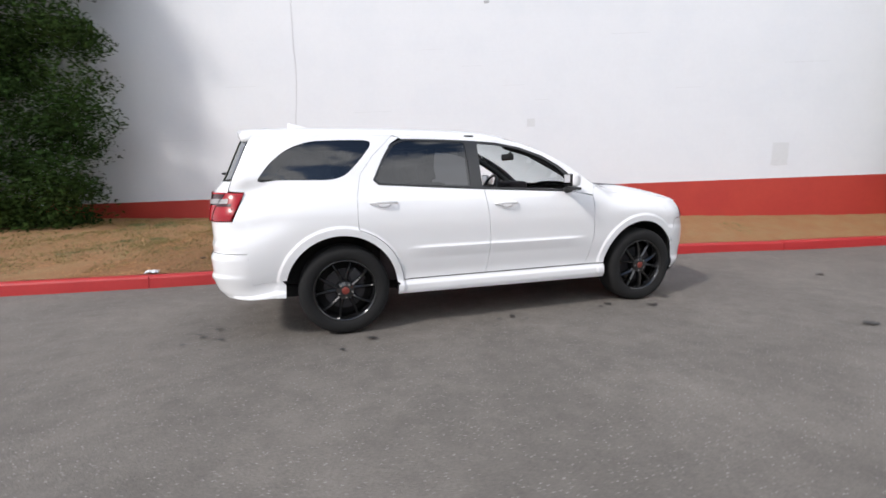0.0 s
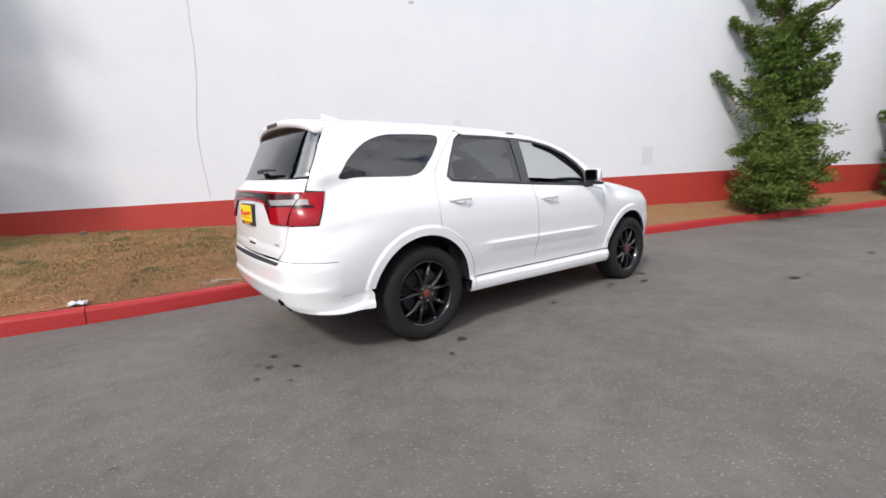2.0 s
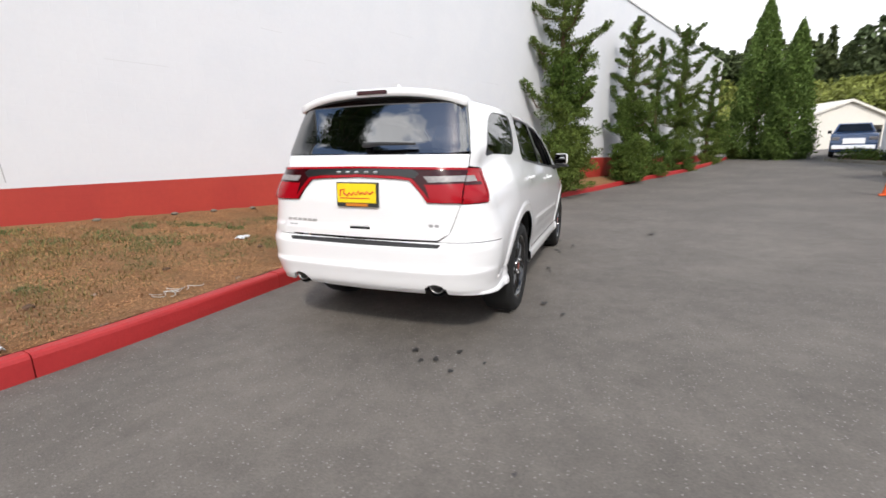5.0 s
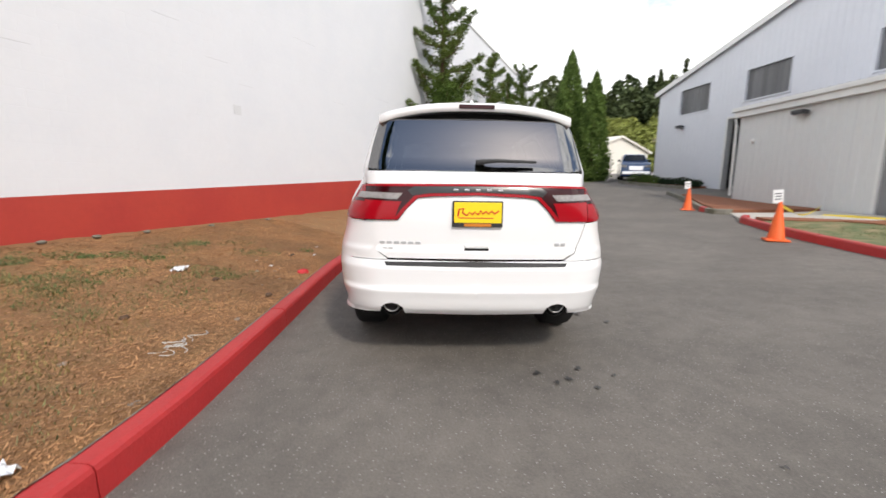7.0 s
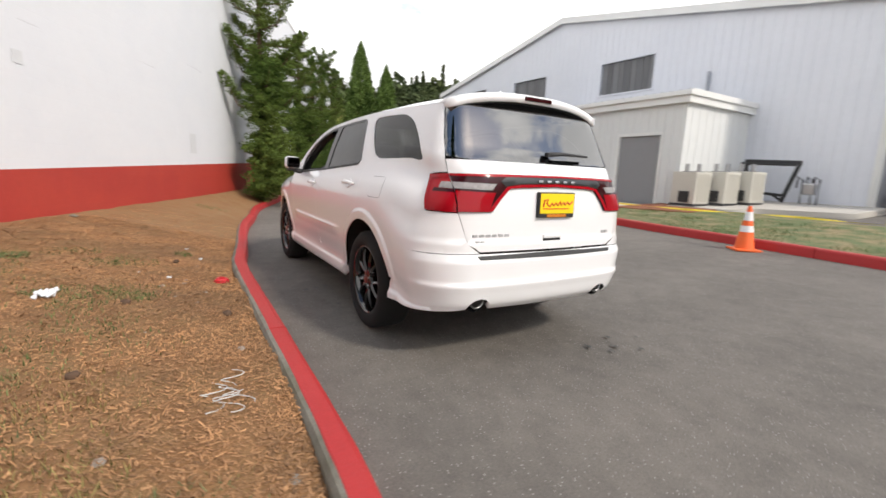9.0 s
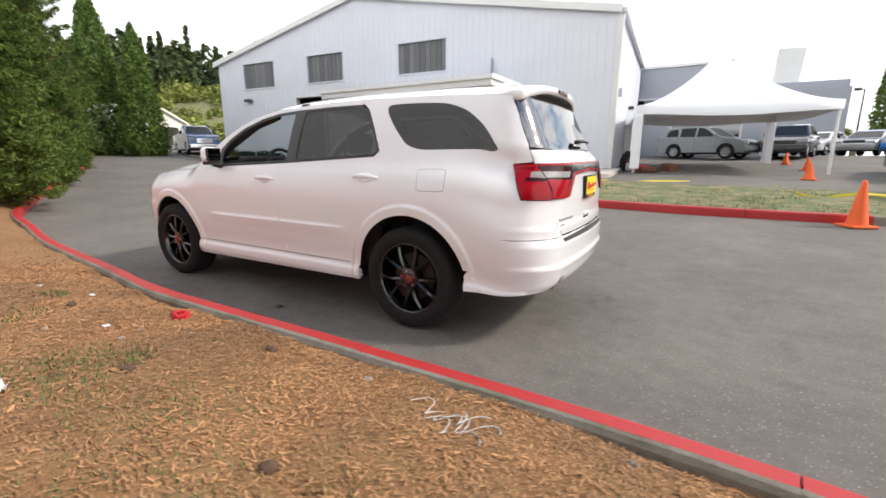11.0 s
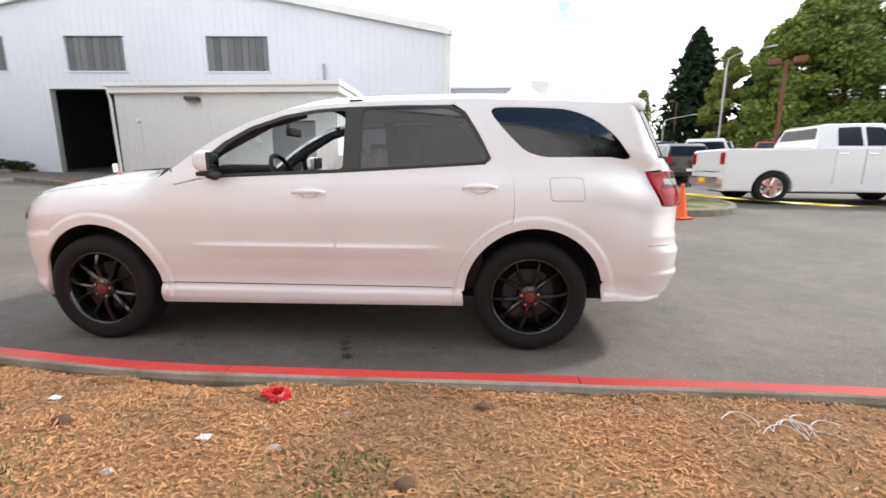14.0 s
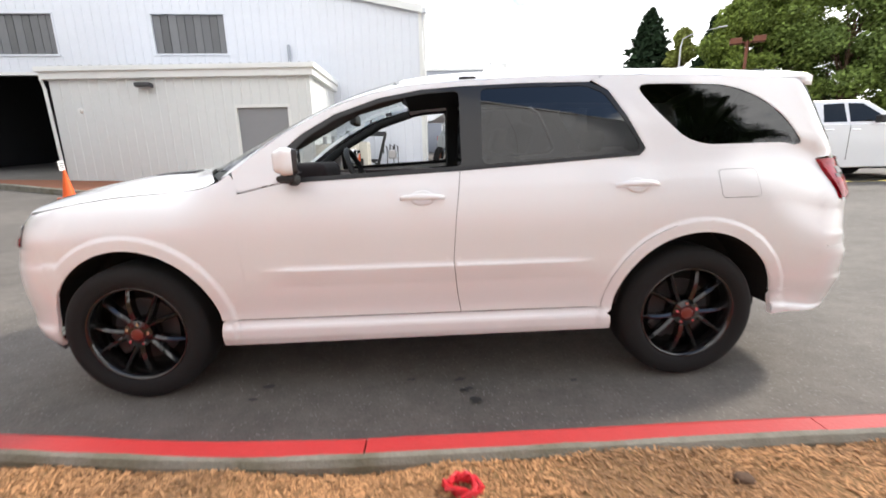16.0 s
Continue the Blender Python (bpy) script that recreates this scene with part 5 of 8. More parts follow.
def make_main_building():
    # local x runs along the gable front from its corner up the lane, local y into the building
    m = Matrix.Translation((-0.135, -14.95, 0)) @ Matrix.Rotation(radians(3.2), 4, "Z") @ Matrix.Diagonal((1, -1, 1, 1))
    root = thing("main_building", label="large pale grey metal-sided workshop with a low gable", category="building")
    wins = [(7.2, 9.78), (13.05, 15.5), (17.9, 20.4)]
    bay = (13.55, 16.35, 0.3, 4.32)
    L, eave, ridge, rx = 22.5, 6.52, 8.72, 12.2
    outline = [(0, 0.2), (L, 0.2), (L, eave), (rx, ridge), (0, eave)]
    holes = [rect(a, b, 5.0, 6.39) for a, b in wins] + [rect(*bay)]
    wall_sheet("gable_wall", outline, holes, M["siding"], root, m)
    spans = []
    x = 0.15
    while x < L:
        top = eave + (ridge - eave) * (x / rx if x < rx else (L - x) / (L - rx)) - 0.12
        cuts = [(5.0 - 0.08, 6.39 + 0.08) for a, b in wins if a - 0.1 < x < b + 0.1] + ([(0.2, 4.40)] if bay[0] - 0.1 < x < bay[1] + 0.1 else [])
        z = 0.25
        for lo, hi in sorted(cuts):
            if lo > z:
                spans.append((x, z, lo))
            z = hi
        if top > z:
            spans.append((x, z, top))
        x += 0.305
    ribs(spans, M["siding"], root, m, 0.05, 0.014)
    for a, b in wins:
        window_unit(root, a, b, 5.0, 6.39, m)
    # work bay behind its door opening
    b = new("work_bay")
    b.parent = root
    part("bay_floor", boxed(bay[0] - 1, bay[1] + 1, 0.0, 7, 0.50, 0.60, m=m), M["concrete"], b)
    # bay walls and ceiling coloured near black to paint in the indoor shade
    part("bay_back", boxed(bay[0] - 1, bay[1] + 1, 6.9, 7, 0.6, 5, m=m), M["room_shade"], b)
    part("bay_side", boxed(bay[0] - 1.1, bay[0] - 1, 0.22, 7, 0.6, 5, m=m), M["room_shade"], b)
    part("bay_side", boxed(bay[1] + 1, bay[1] + 1.1, 0.22, 7, 0.6, 5, m=m), M["room_shade"], b)
    part("bay_ceiling", boxed(bay[0] - 1, bay[1] + 1, 0.22, 7, 4.9, 5, m=m), M["room_shade"], b)
    for k, (x, y) in enumerate(((14.6, 4.6), (15.3, 5.6), (15.6, 4.4))):
        part("strip_light", boxed(x - 0.28, x + 0.28, y - 0.03, y + 0.03, 4.10, 4.13, m=m), lit, b, "lit white strip light")
    for x0, x1 in ((bay[0] - 0.10, bay[0]), (bay[1], bay[1] + 0.10)):
        part("door_jamb", boxed(x0, x1, -0.03, 0.24, 0.3, 4.42, m=m), M["trim_white"], root)
    part("door_head", boxed(bay[0], bay[1], -0.03, 0.24, 4.32, 4.42, m=m), M["trim_white"], root)
    # side walls, back, roof slopes and rake boards
    part("side_wall", boxed(0.0, 0.22, 0.22, 12.2, 0.2, eave, m=m), M["siding"], root)
    part("side_wall", boxed(L - 0.22, L, 0.22, 12.2, 0.2, eave, m=m), M["siding"], root)
    part("back_wall", boxed(0.22, L - 0.22, 12.0, 12.2, 0.2, eave, m=m), M["siding"], root)
    spans2 = [(0.3 + 0.61 * k, 0.25, eave - 0.1) for k in range(19)]
    ribs(spans2, M["siding"], root, m @ Matrix.Rotation(radians(90), 4, "Z") @ Matrix.Diagonal((1, -1, 1, 1)), 0.05, 0.016)
    for x0, z0, x1, z1 in ((-0.06, eave - 0.02, rx, ridge + 0.02), (L + 0.25, eave - 0.04, rx, ridge + 0.02)):
        bm = bmesh.new()
        vs = [bm.verts.new(c) for c in ((x0, -0.15, z0), (x1, -0.15, z1), (x1, 12.4, z1), (x0, 12.4, z0), (x0, -0.15, z0 + 0.14), (x1, -0.15, z1 + 0.14), (x1, 12.4, z1 + 0.14), (x0, 12.4, z0 + 0.14))]
        for f in ((0, 1, 2, 3), (4, 5, 6, 7), (0, 1, 5, 4), (1, 2, 6, 5), (2, 3, 7, 6), (3, 0, 4, 7)):
            bm.faces.new([vs[i] for i in f])
        bmesh.ops.recalc_face_normals(bm, faces=bm.faces[:])
        bmesh.ops.transform(bm, matrix=m, verts=bm.verts[:])
        part("roof", bm, M["roof_metal"], root)
        bm = bmesh.new()
        vs = [bm.verts.new(c) for c in ((x0, -0.19, z0 - 0.10), (x1, -0.19, z1 - 0.10), (x1, -0.19, z1 + 0.17), (x0, -0.19, z0 + 0.17), (x0, -0.155, z0 - 0.10), (x1, -0.155, z1 - 0.10), (x1, -0.155, z1 + 0.17), (x0, -0.155, z0 + 0.17))]
        for f in ((0, 1, 2, 3), (4, 5, 6, 7), (0, 1, 5, 4), (1, 2, 6, 5), (2, 3, 7, 6), (3, 0, 4, 7)):
            bm.faces.new([vs[i] for i in f])
        bmesh.ops.recalc_face_normals(bm, faces=bm.faces[:])
        bmesh.ops.transform(bm, matrix=m, verts=bm.verts[:])
        part("rake_board", bm, M["trim_white"], root)
    # downpipe at the corner, gutter along the side, a stub pipe on the front
    bm = bmesh.new()
    tube(bm, [m @ Vector(p) for p in ((-0.12, -0.08, 6.35), (-0.10, -0.08, 5.9), (-0.06, -0.08, 0.75), (0.0, -0.22, 0.68))], 0.06, 10)
    part("downpipe", bm, M["trim_white"], root)
    part("gutter", boxed(-0.21, -0.07, 0, 12.3, eave - 0.06, eave + 0.10, m=m), M["roof_metal"], root)
    bm = bmesh.new()
    tube(bm, [m @ Vector(p) for p in ((5.0, -0.08, 4.3), (5.0, -0.08, 5.3))], 0.055, 10)
    part("vent_pipe", bm, M["siding_grey"], root)
    part("corner_trim", boxed(-0.03, 0.10, -0.03, 0.10, 0.2, eave - 0.05, m=m), M["trim_white"], root)
    wall_lamp(m @ Matrix.Translation((20.0, -0.01, 4.35)))
    wall_lamp(m @ Matrix.Translation((0, 6.0, 3.6)) @ Matrix.Rotation(radians(-90), 4, "Z"), "dark metal wall lamp on the side wall")
    bx = thing("meter_box", m @ Matrix.Translation((0.0, 1.0, 3.75)), "small grey electrical box on the side wall", "box")
    part("box_body", boxed(-0.16, 0.0, -0.12, 0.12, -0.16, 0.16, 0.01), M["steel"], bx)
    return m


lit = bpy.data.materials.new("strip_light")
lit.use_nodes = True
lit.node_tree.nodes["Principled BSDF"].inputs["Emission Color"].default_value = (1, 0.97, 0.9, 1)
lit.node_tree.nodes["Principled BSDF"].inputs["Emission Strength"].default_value = 2.0
MAIN_M = make_main_building()


def make_annex():
    m = Matrix.Translation((3.33, -11.05, 0)) @ Matrix.Diagonal((1, -1, 1, 1))
    root = thing("annex", label="low pale metal-sided annex with a flat roof", category="building")
    L, D, top = 7.68, 3.75, 3.72
    wall_sheet("front_wall", rect(0, L, 0.2, top), [rect(0.68, 2.33, 0.45, 2.80)], M["siding_pale"], root, m, 0.18)
    xs = [0.12 + 0.28 * k for k in range(int(L / 0.28))]
    ribs([(x, 2.86 if 0.6 < x < 2.42 else 0.3, top) for x in xs], M["siding_pale"], root, m, 0.06, 0.018)
    part("side_wall", boxed(0.0, 0.18, 0.18, D, 0.2, top, m=m), M["siding_pale"], root)
    part("side_wall", boxed(L - 0.18, L, 0.18, D - 0.5, 0.2, top, m=m), M["siding_pale"], root)
    ribs([(0.3 + 0.4 * k, 0.3, top) for k in range(9)], M["siding_pale"], root, m @ Matrix.Rotation(radians(90), 4, "Z") @ Matrix.Diagonal((1, -1, 1, 1)), 0.05, 0.015)
    # fascia, gutter and roof sheet
    for b in ((-0.14, L + 0.14, -0.16, -0.02, top - 0.08, top + 0.12), (-0.14, -0.02, -0.02, D, top - 0.08, top + 0.12), (L + 0.02, L + 0.14, -0.02, D - 0.6, top - 0.08, top + 0.12)):
        part("fascia", boxed(*b, m=m), M["trim_white"], root)
    for b in ((-0.20, L + 0.20, -0.24, -0.10, top + 0.12, top + 0.26), (-0.20, -0.06, -0.10, D, top + 0.12, top + 0.30)):
        part("gutter", boxed(*b, 0.015, m=m), M["trim_white"], root)
    part("roof_sheet", boxed(-0.1, L + 0.1, -0.05, D - 0.45, top + 0.20, top + 0.26, m=m), M["roof_metal"], root)
    for k in range(27):
        x = -0.05 + 0.29 * k
        part("roof_rib", boxed(x - 0.03, x + 0.03, -0.14, D - 0.5, top + 0.26, top + 0.305, m=m), M["roof_metal"], root)
    # grey door in its frame
    d = new("door")
    d.parent = root
    part("door_leaf", boxed(0.74, 2.27, 0.05, 0.10, 0.47, 2.74, m=m), M["door_grey"], d, "plain grey steel door")
    for b in ((0.66, 0.74, -0.03, 0.14, 0.45, 2.82), (2.27, 2.35, -0.03, 0.14, 0.45, 2.82), (0.66, 2.35, -0.031, 0.14, 2.74, 2.83)):
        part("door_frame", boxed(*b, m=m), M["trim_white"], d)
    bm = bmesh.new()
    tube(bm, [m @ Vector(p) for p in ((L + 0.12, -0.12, top - 0.05), (L + 0.10, -0.07, top - 0.35), (L + 0.04, -0.07, 0.8))], 0.045, 8)
    part("downpipe", bm, M["trim_white"], root)
    bm = lathe(bmesh.new(), [(0.0, 0.10), (0.06, 0.08), (0.08, 0.0)], 16, m @ Matrix.Translation((6.9, 0, 2.75)) @ pose(0, 0, 0, 90))
    part("wall_knob", bm, M["trim_white"], root)
    wall_lamp(m @ Matrix.Translation((4.85, -0.02, 3.42)))
    return m


ANNEX_M = make_annex()


def make_rear_building():
    root = thing("rear_building", label="grey flat-roofed building with a row of dark windows", category="building")
    m = Matrix.Translation((0.2, -27.4, 0)) @ Matrix.Rotation(radians(180), 4, "Z")
    holes = [rect(1.6 + 2.1 * k, 3.1 + 2.1 * k, 1.7 if k < 3 else 1.3, 3.1) for k in range(2)]
    wall_sheet("front_wall", rect(0, 6.2, 0.4, 4.6), holes, M["siding_grey"], root, m)
    part("upper_wall", boxed(-9, 4.4, 0.3, 9, 4.6, 6.5, m=m), M["siding_grey"], root)
    part("roof", boxed(-9, 6.3, -0.15, 9, 4.6, 4.72, m=m), M["roof_metal"], root)
    part("parapet", boxed(-9, 4.5, 0.2, 9, 6.5, 6.65, m=m), M["trim_white"], root)
    part("back_wall", boxed(-9, 6.2, 8.8, 9, 0.4, 4.6, m=m), M["siding_grey"], root)
    part("side_wall", boxed(6.0, 6.2, 0.22, 8.8, 0.4, 4.6, m=m), M["siding_grey"], root)
    for k in range(2):
        w = new("window")
        w.parent = root
        z0 = 1.7 if k < 3 else 1.3
        x0, x1 = 1.6 + 2.1 * k, 3.1 + 2.1 * k
        part("pane", boxed(x0, x1, 0.10, 0.12, z0, 3.1, m=m), M["glass_rear"], w)
        # added black sheet gives the room behind the pane its shade
        part("room_dark", boxed(x0 - 0.1, x1 + 0.1, 0.6, 0.62, z0, 3.1, m=m), M["room_shade"], w)
        for b in ((x0 - 0.05, x0 + 0.03, -0.02, 0.12, z0, 3.1), (x1 - 0.03, x1 + 0.05, -0.02, 0.12, z0, 3.1), (x0, x1, -0.02, 0.12, 3.07, 3.14), (x0 - 0.05, x1 + 0.05, -0.05, 0.12, z0 - 0.05, z0 + 0.03), (x0, x1, 0.03, 0.09, 2.30, 2.35)):
            part("window_frame", boxed(*b, m=m), M["trim_white"] if k < 2 else M["dark_steel"], w)


make_rear_building()


def make_tent():
    m = Matrix.Translation((-3.45, -17.9, 0.80)) @ Matrix.Rotation(radians(11), 4, "Z")
    t = thing("canopy_tent", m, "white peaked canopy tent on four draped posts", "tent")
    R, eave, peak = 3.05, 2.25, 4.45
    bm = bmesh.new()
    n, rows = 8, 12
    for q in range(4):
        rot = Matrix.Rotation(radians(90 * q), 4, "Z")
        g = []
        for i in range(rows + 1):
            f = i / rows
            row = []
            for k in range(n + 1):
                s = -1 + 2 * k / n
                r = R * (1 - f)
                z = eave + (peak - eave) * f ** 1.55 - 0.10 * (1 - s * s) * (1 - f) * f * 2
                row.append(bm.verts.new(rot @ Vector((r * s, -r, z))))
            g.append(row)
        for a, b in zip(g, g[1:]):
            for k in range(n):
                bm.faces.new((a[k], a[k + 1], b[k + 1], b[k]))
        low = [bm.verts.new(v.co + Vector((0, 0, -0.36 + 0.06 * math.cos(k * math.pi / 4)))) for k, v in enumerate(g[0])]
        for k in range(n):
            bm.faces.new((low[k], low[k + 1], g[0][k + 1], g[0][k]))
    bmesh.ops.remove_doubles(bm, verts=bm.verts[:], dist=0.002)
    part("canopy", bm, M["canvas"], t, smooth=True)
    for sx in (1, -1):
        for sy in (1, -1):
            bm = bmesh.new()
            tube(bm, [(sx * (R - 0.08), sy * (R - 0.08), -0.15), (sx * (R - 0.08), sy * (R - 0.08), eave)], 0.05, 10)
            part("post", bm, M["trim_white"], t)
            if not (sx < 0 and sy > 0):
                part("post_drape", boxed(sx * (R - 0.10) - 0.16, sx * (R - 0.10) + 0.16, sy * (R - 0.10) - 0.16, sy * (R - 0.10) + 0.16, 0.0, eave - 0.3, 0.05), M["canvas"], t)


make_tent()


def make_far_buildings():
    # cream garage up the lane
    m = Matrix.Translation((43.9, -20.6, 1.9)) @ Matrix.Rotation(radians(-68), 4, "Z")
    g = thing("garage", m, "cream wooden garage with a dark open door", "building")
    bm, nn = panel(flat, [(-4.2, 0), (4.2, 0), (4.2, 2.6), (0, 4.1), (-4.2, 2.6)], [rect(0.3, 3.3, 0.05, 2.2)], 3, 0, 0, 0.2)
    part("front_wall", bm, M["cream"], g)
    part("side_wall", boxed(-4.2, -4.0, 0.2, 8, 0, 2.6), M["cream"], g)
    part("side_wall", boxed(4.0, 4.2, 0.2, 8, 0, 2.6), M["cream"], g)
    # back wall near black, painting the shade seen through the open door
    part("back_wall", boxed(-4.0, 4.0, 7.8, 8, 0, 2.6), M["room_shade"], g)
    for s in (1, -1):
        bm = bmesh.new()
        vs = [bm.verts.new(c) for c in ((0, -0.3, 4.15), (s * 4.6, -0.3, 2.5), (s * 4.6, 8.3, 2.5), (0, 8.3, 4.15), (0, -0.3, 4.35), (s * 4.6, -0.3, 2.7), (s * 4.6, 8.3, 2.7), (0, 8.3, 4.35))]
        for f in ((0, 1, 2, 3), (4, 5, 6, 7), (0, 1, 5, 4), (1, 2, 6, 5), (2, 3, 7, 6), (3, 0, 4, 7)):
            bm.faces.new([vs[i] for i in f])
        part("roof", bm, M["cream"], g)
    part("base", boxed(-4.4, 4.4, 0.0, 8.2, -1.5, 0.0), M["concrete"], g)
    # showroom with a white fin, far behind the tent
    t = thing("showroom_front", Matrix.Translation((-11.5, -58, 0)), "distant showroom entrance with a tall white fin", "building")
    part("fin", boxed(0.8, 3.1, 0, 1.2, 1.0, 12.2, 0.1, m=pose(0, 0, 0, 0, -3, 0)), M["trim_white"], t)
    part("canopy", boxed(-3.2, 4.2, -1, 4, 7.6, 8.5, 0.1), M["siding_grey"], t)
    part("front_block", boxed(-3.0, 6.0, 0.5, 6, 1.0, 7.6), M["siding_grey"], t)


make_far_buildings()

# ---- parked vehicles ----
def side_profile(points, wheels, r):
    """Lower body outline with arches cut for the wheels, front to the right."""
    (xr, xf), zc = wheels, 0.36
    bottom = [(points[0][0] + 0.02, 0.30)]
    for cx in (xr, xf):
        bottom += [(cx + (r + 0.06) * math.cos(radians(a)), zc + (r + 0.06) * math.sin(radians(a))) for a in range(188, -9, -14)]
    bottom += [(points[-1][0] - 0.02, 0.30)]
    return bottom + points[::-1]


def extrude_side(outline, half, tuck=0.05, lean=0.0, z_lean=0.9, round_by=0.045):
    """A side outline given width, drawn in slightly at top and bottom."""
    bm = bmesh.new()
    def wide(z):
        return half - tuck * max(0, 0.55 - z) - lean * max(0.0, z - z_lean)
    L = [bm.verts.new((x, wide(z), z)) for x, z in outline]
    Rr = [bm.verts.new((x, -wide(z), z)) for x, z in outline]
    fl, fr = bm.faces.new(L), bm.faces.new(Rr[::-1])
    n = len(outline)
    for i in range(n):
        j = (i + 1) % n
        bm.faces.new((L[i], Rr[i], Rr[j], L[j]))
    bmesh.ops.recalc_face_normals(bm, faces=bm.faces[:])
    es = [e for e in bm.edges if (e in fl.edges or e in fr.edges)]
    bmesh.ops.bevel(bm, geom=es, offset=round_by, segments=3, profile=0.6, affect="EDGES")
    bmesh.ops.triangulate(bm, faces=[f for f in bm.faces if len(f.verts) > 4])
    return bm


def simple_wheel(root, x, y, side, r, bright):
    w = new("wheel")
    w.parent = root
    w.matrix_basis = pose(x, y, r, -90 * side, 0, 0)
    part("tyre", lathe(bmesh.new(), [(r * 0.64, -0.22), (r * 0.9, -0.235), (r, -0.20), (r, -0.03), (r * 0.9, 0.0), (r * 0.64, -0.015)], 32), M["rubber"], w, smooth=True)
    bm = lathe(bmesh.new(), [(r * 0.64, -0.015), (r * 0.58, -0.03), (r * 0.56, -0.12), (0.0, -0.12)], 32)
    for k in range(5):
        a = 2 * math.pi * k / 5
        box(bm, 0.02, r * 0.62, -0.045, 0.045, -0.07, -0.012, 0.012, 1, Matrix.Rotation(a, 4, "Z"))
    part("rim", bm, bright, w)


def vehicle(name, kind, m, paint, label, bright=None):
    root = thing(name, m, label, "car" if kind != "pickup" else "truck")
    bright = bright or M["steel"]
    glass_m = M["glass_rear"]
    if kind == "pickup":
        half, r, wheels = 0.99, 0.40, (-1.78, 1.79)
        low = [(-2.92, 0.55), (-2.95, 0.75), (-2.93, 1.32), (-2.88, 1.36), (-0.82, 1.36), (-0.80, 1.38), (1.35, 1.38), (2.60, 1.28), (2.82, 1.18), (2.88, 0.75), (2.86, 0.50)]
        cab = [(-0.90, 1.36), (-0.74, 1.92), (-0.60, 1.96), (0.55, 1.97), (0.75, 1.92), (1.55, 1.38)]
        panes = [[(-0.40, 1.42), (-0.36, 1.86), (0.14, 1.88), (0.16, 1.42)], [(0.24, 1.42), (0.24, 1.88), (0.60, 1.86), (1.22, 1.42)]]
        rear_pane, front_pane = ((-0.86, 1.44), (-0.755, 1.86)), ((1.48, 1.44), (0.80, 1.89))
    elif kind == "suv":
        half, r, wheels = 0.92, 0.36, (-1.32, 1.36)
        low = [(-2.20, 0.45), (-2.26, 0.65), (-2.22, 1.10), (-2.10, 1.14), (1.00, 1.10), (1.90, 1.00), (2.22, 0.86), (2.28, 0.55), (2.25, 0.40)]
        cab = [(-2.12, 1.12), (-1.92, 1.55), (-1.70, 1.66), (-0.2, 1.70), (0.25, 1.64), (1.05, 1.10)]
        panes = [[(-1.85, 1.18), (-1.72, 1.52), (-1.25, 1.58), (-1.15, 1.16)], [(-1.05, 1.16), (-1.05, 1.60), (-0.28, 1.62), (-0.26, 1.15)], [(-0.16, 1.15), (-0.16, 1.62), (0.18, 1.57), (0.82, 1.14)]]
        rear_pane, front_pane = ((-2.11, 1.20), (-1.94, 1.52)), ((0.98, 1.15), (0.30, 1.60))
    else:
        half, r, wheels = 0.90, 0.33, (-1.35, 1.38)
        low = [(-2.25, 0.45), (-2.32, 0.62), (-2.28, 0.98), (-1.75, 1.04), (0.95, 0.98), (1.95, 0.86), (2.28, 0.72), (2.32, 0.50), (2.28, 0.38)]
        cab = [(-1.85, 1.02), (-1.20, 1.38), (-0.85, 1.45), (-0.10, 1.46), (0.25, 1.40), (1.10, 0.97)]
        panes = [[(-1.45, 1.06), (-1.10, 1.33), (-0.62, 1.39), (-0.60, 1.04)], [(-0.52, 1.04), (-0.52, 1.40), (0.15, 1.36), (0.80, 1.02)]]
        rear_pane, front_pane = ((-1.78, 1.07), (-1.26, 1.35)), ((1.02, 1.02), (0.32, 1.37))
    body = part("body", extrude_side(side_profile(low, wheels, r), half, 0.0), paint, root)
    cabin = part("cabin", extrude_side(cab, half - 0.06, 0, 0.36, low[4][1]), paint, root)
    zb = low[4][1]
    def wide(z):
        return half - 0.06 - 0.36 * max(0, z - zb) + 0.004
    for s in (1, -1):
        for pts in panes:
            bm = bmesh.new()
            a = [bm.verts.new((x, wide(z) * s, z)) for x, z in pts]
            b = [bm.verts.new((x, (wide(z) - 0.02) * s, z)) for x, z in pts]
            bm.faces.new(a)
            for i in range(len(a)):
                bm.faces.new((a[i], b[i], b[(i + 1) % len(a)], a[(i + 1) % len(a)]))
            bmesh.ops.recalc_face_normals(bm, faces=bm.faces[:])
            part("side_window", bm, M["dark_glass"], cabin)
    for (x0, z0), (x1, z1), o, nm in ((*rear_pane, -0.012, "rear_window"), (*front_pane, 0.012, "windscreen")):
        bm = bmesh.new()
        vs = [bm.verts.new(c) for c in ((x0 + o, wide(z0) - 0.10, z0), (x0 + o, -wide(z0) + 0.10, z0), (x1 + o, -wide(z1) + 0.10, z1), (x1 + o, wide(z1) - 0.10, z1))]
        bm.faces.new(vs)
        r2 = bmesh.ops.extrude_face_region(bm, geom=bm.faces[:])
        bmesh.ops.translate(bm, verts=[v for v in r2["geom"] if isinstance(v, bmesh.types.BMVert)], vec=(-o * 0.8, 0, 0))
        bmesh.ops.recalc_face_normals(bm, faces=bm.faces[:])
        part(nm, bm, M["dark_glass"], cabin)
    xr, xf = low[1][0], low[-2][0]
    for s in (1, -1):
        zl = 1.12 if kind == "pickup" else 0.95 if kind == "suv" else 0.82
        part("tail_lamp", boxed(xr - 0.02, xr + 0.12, s * (half - 0.13) - 0.10, s * (half - 0.13) + 0.10, zl - 0.15, zl + 0.15, 0.02), M["lens_red"], root)
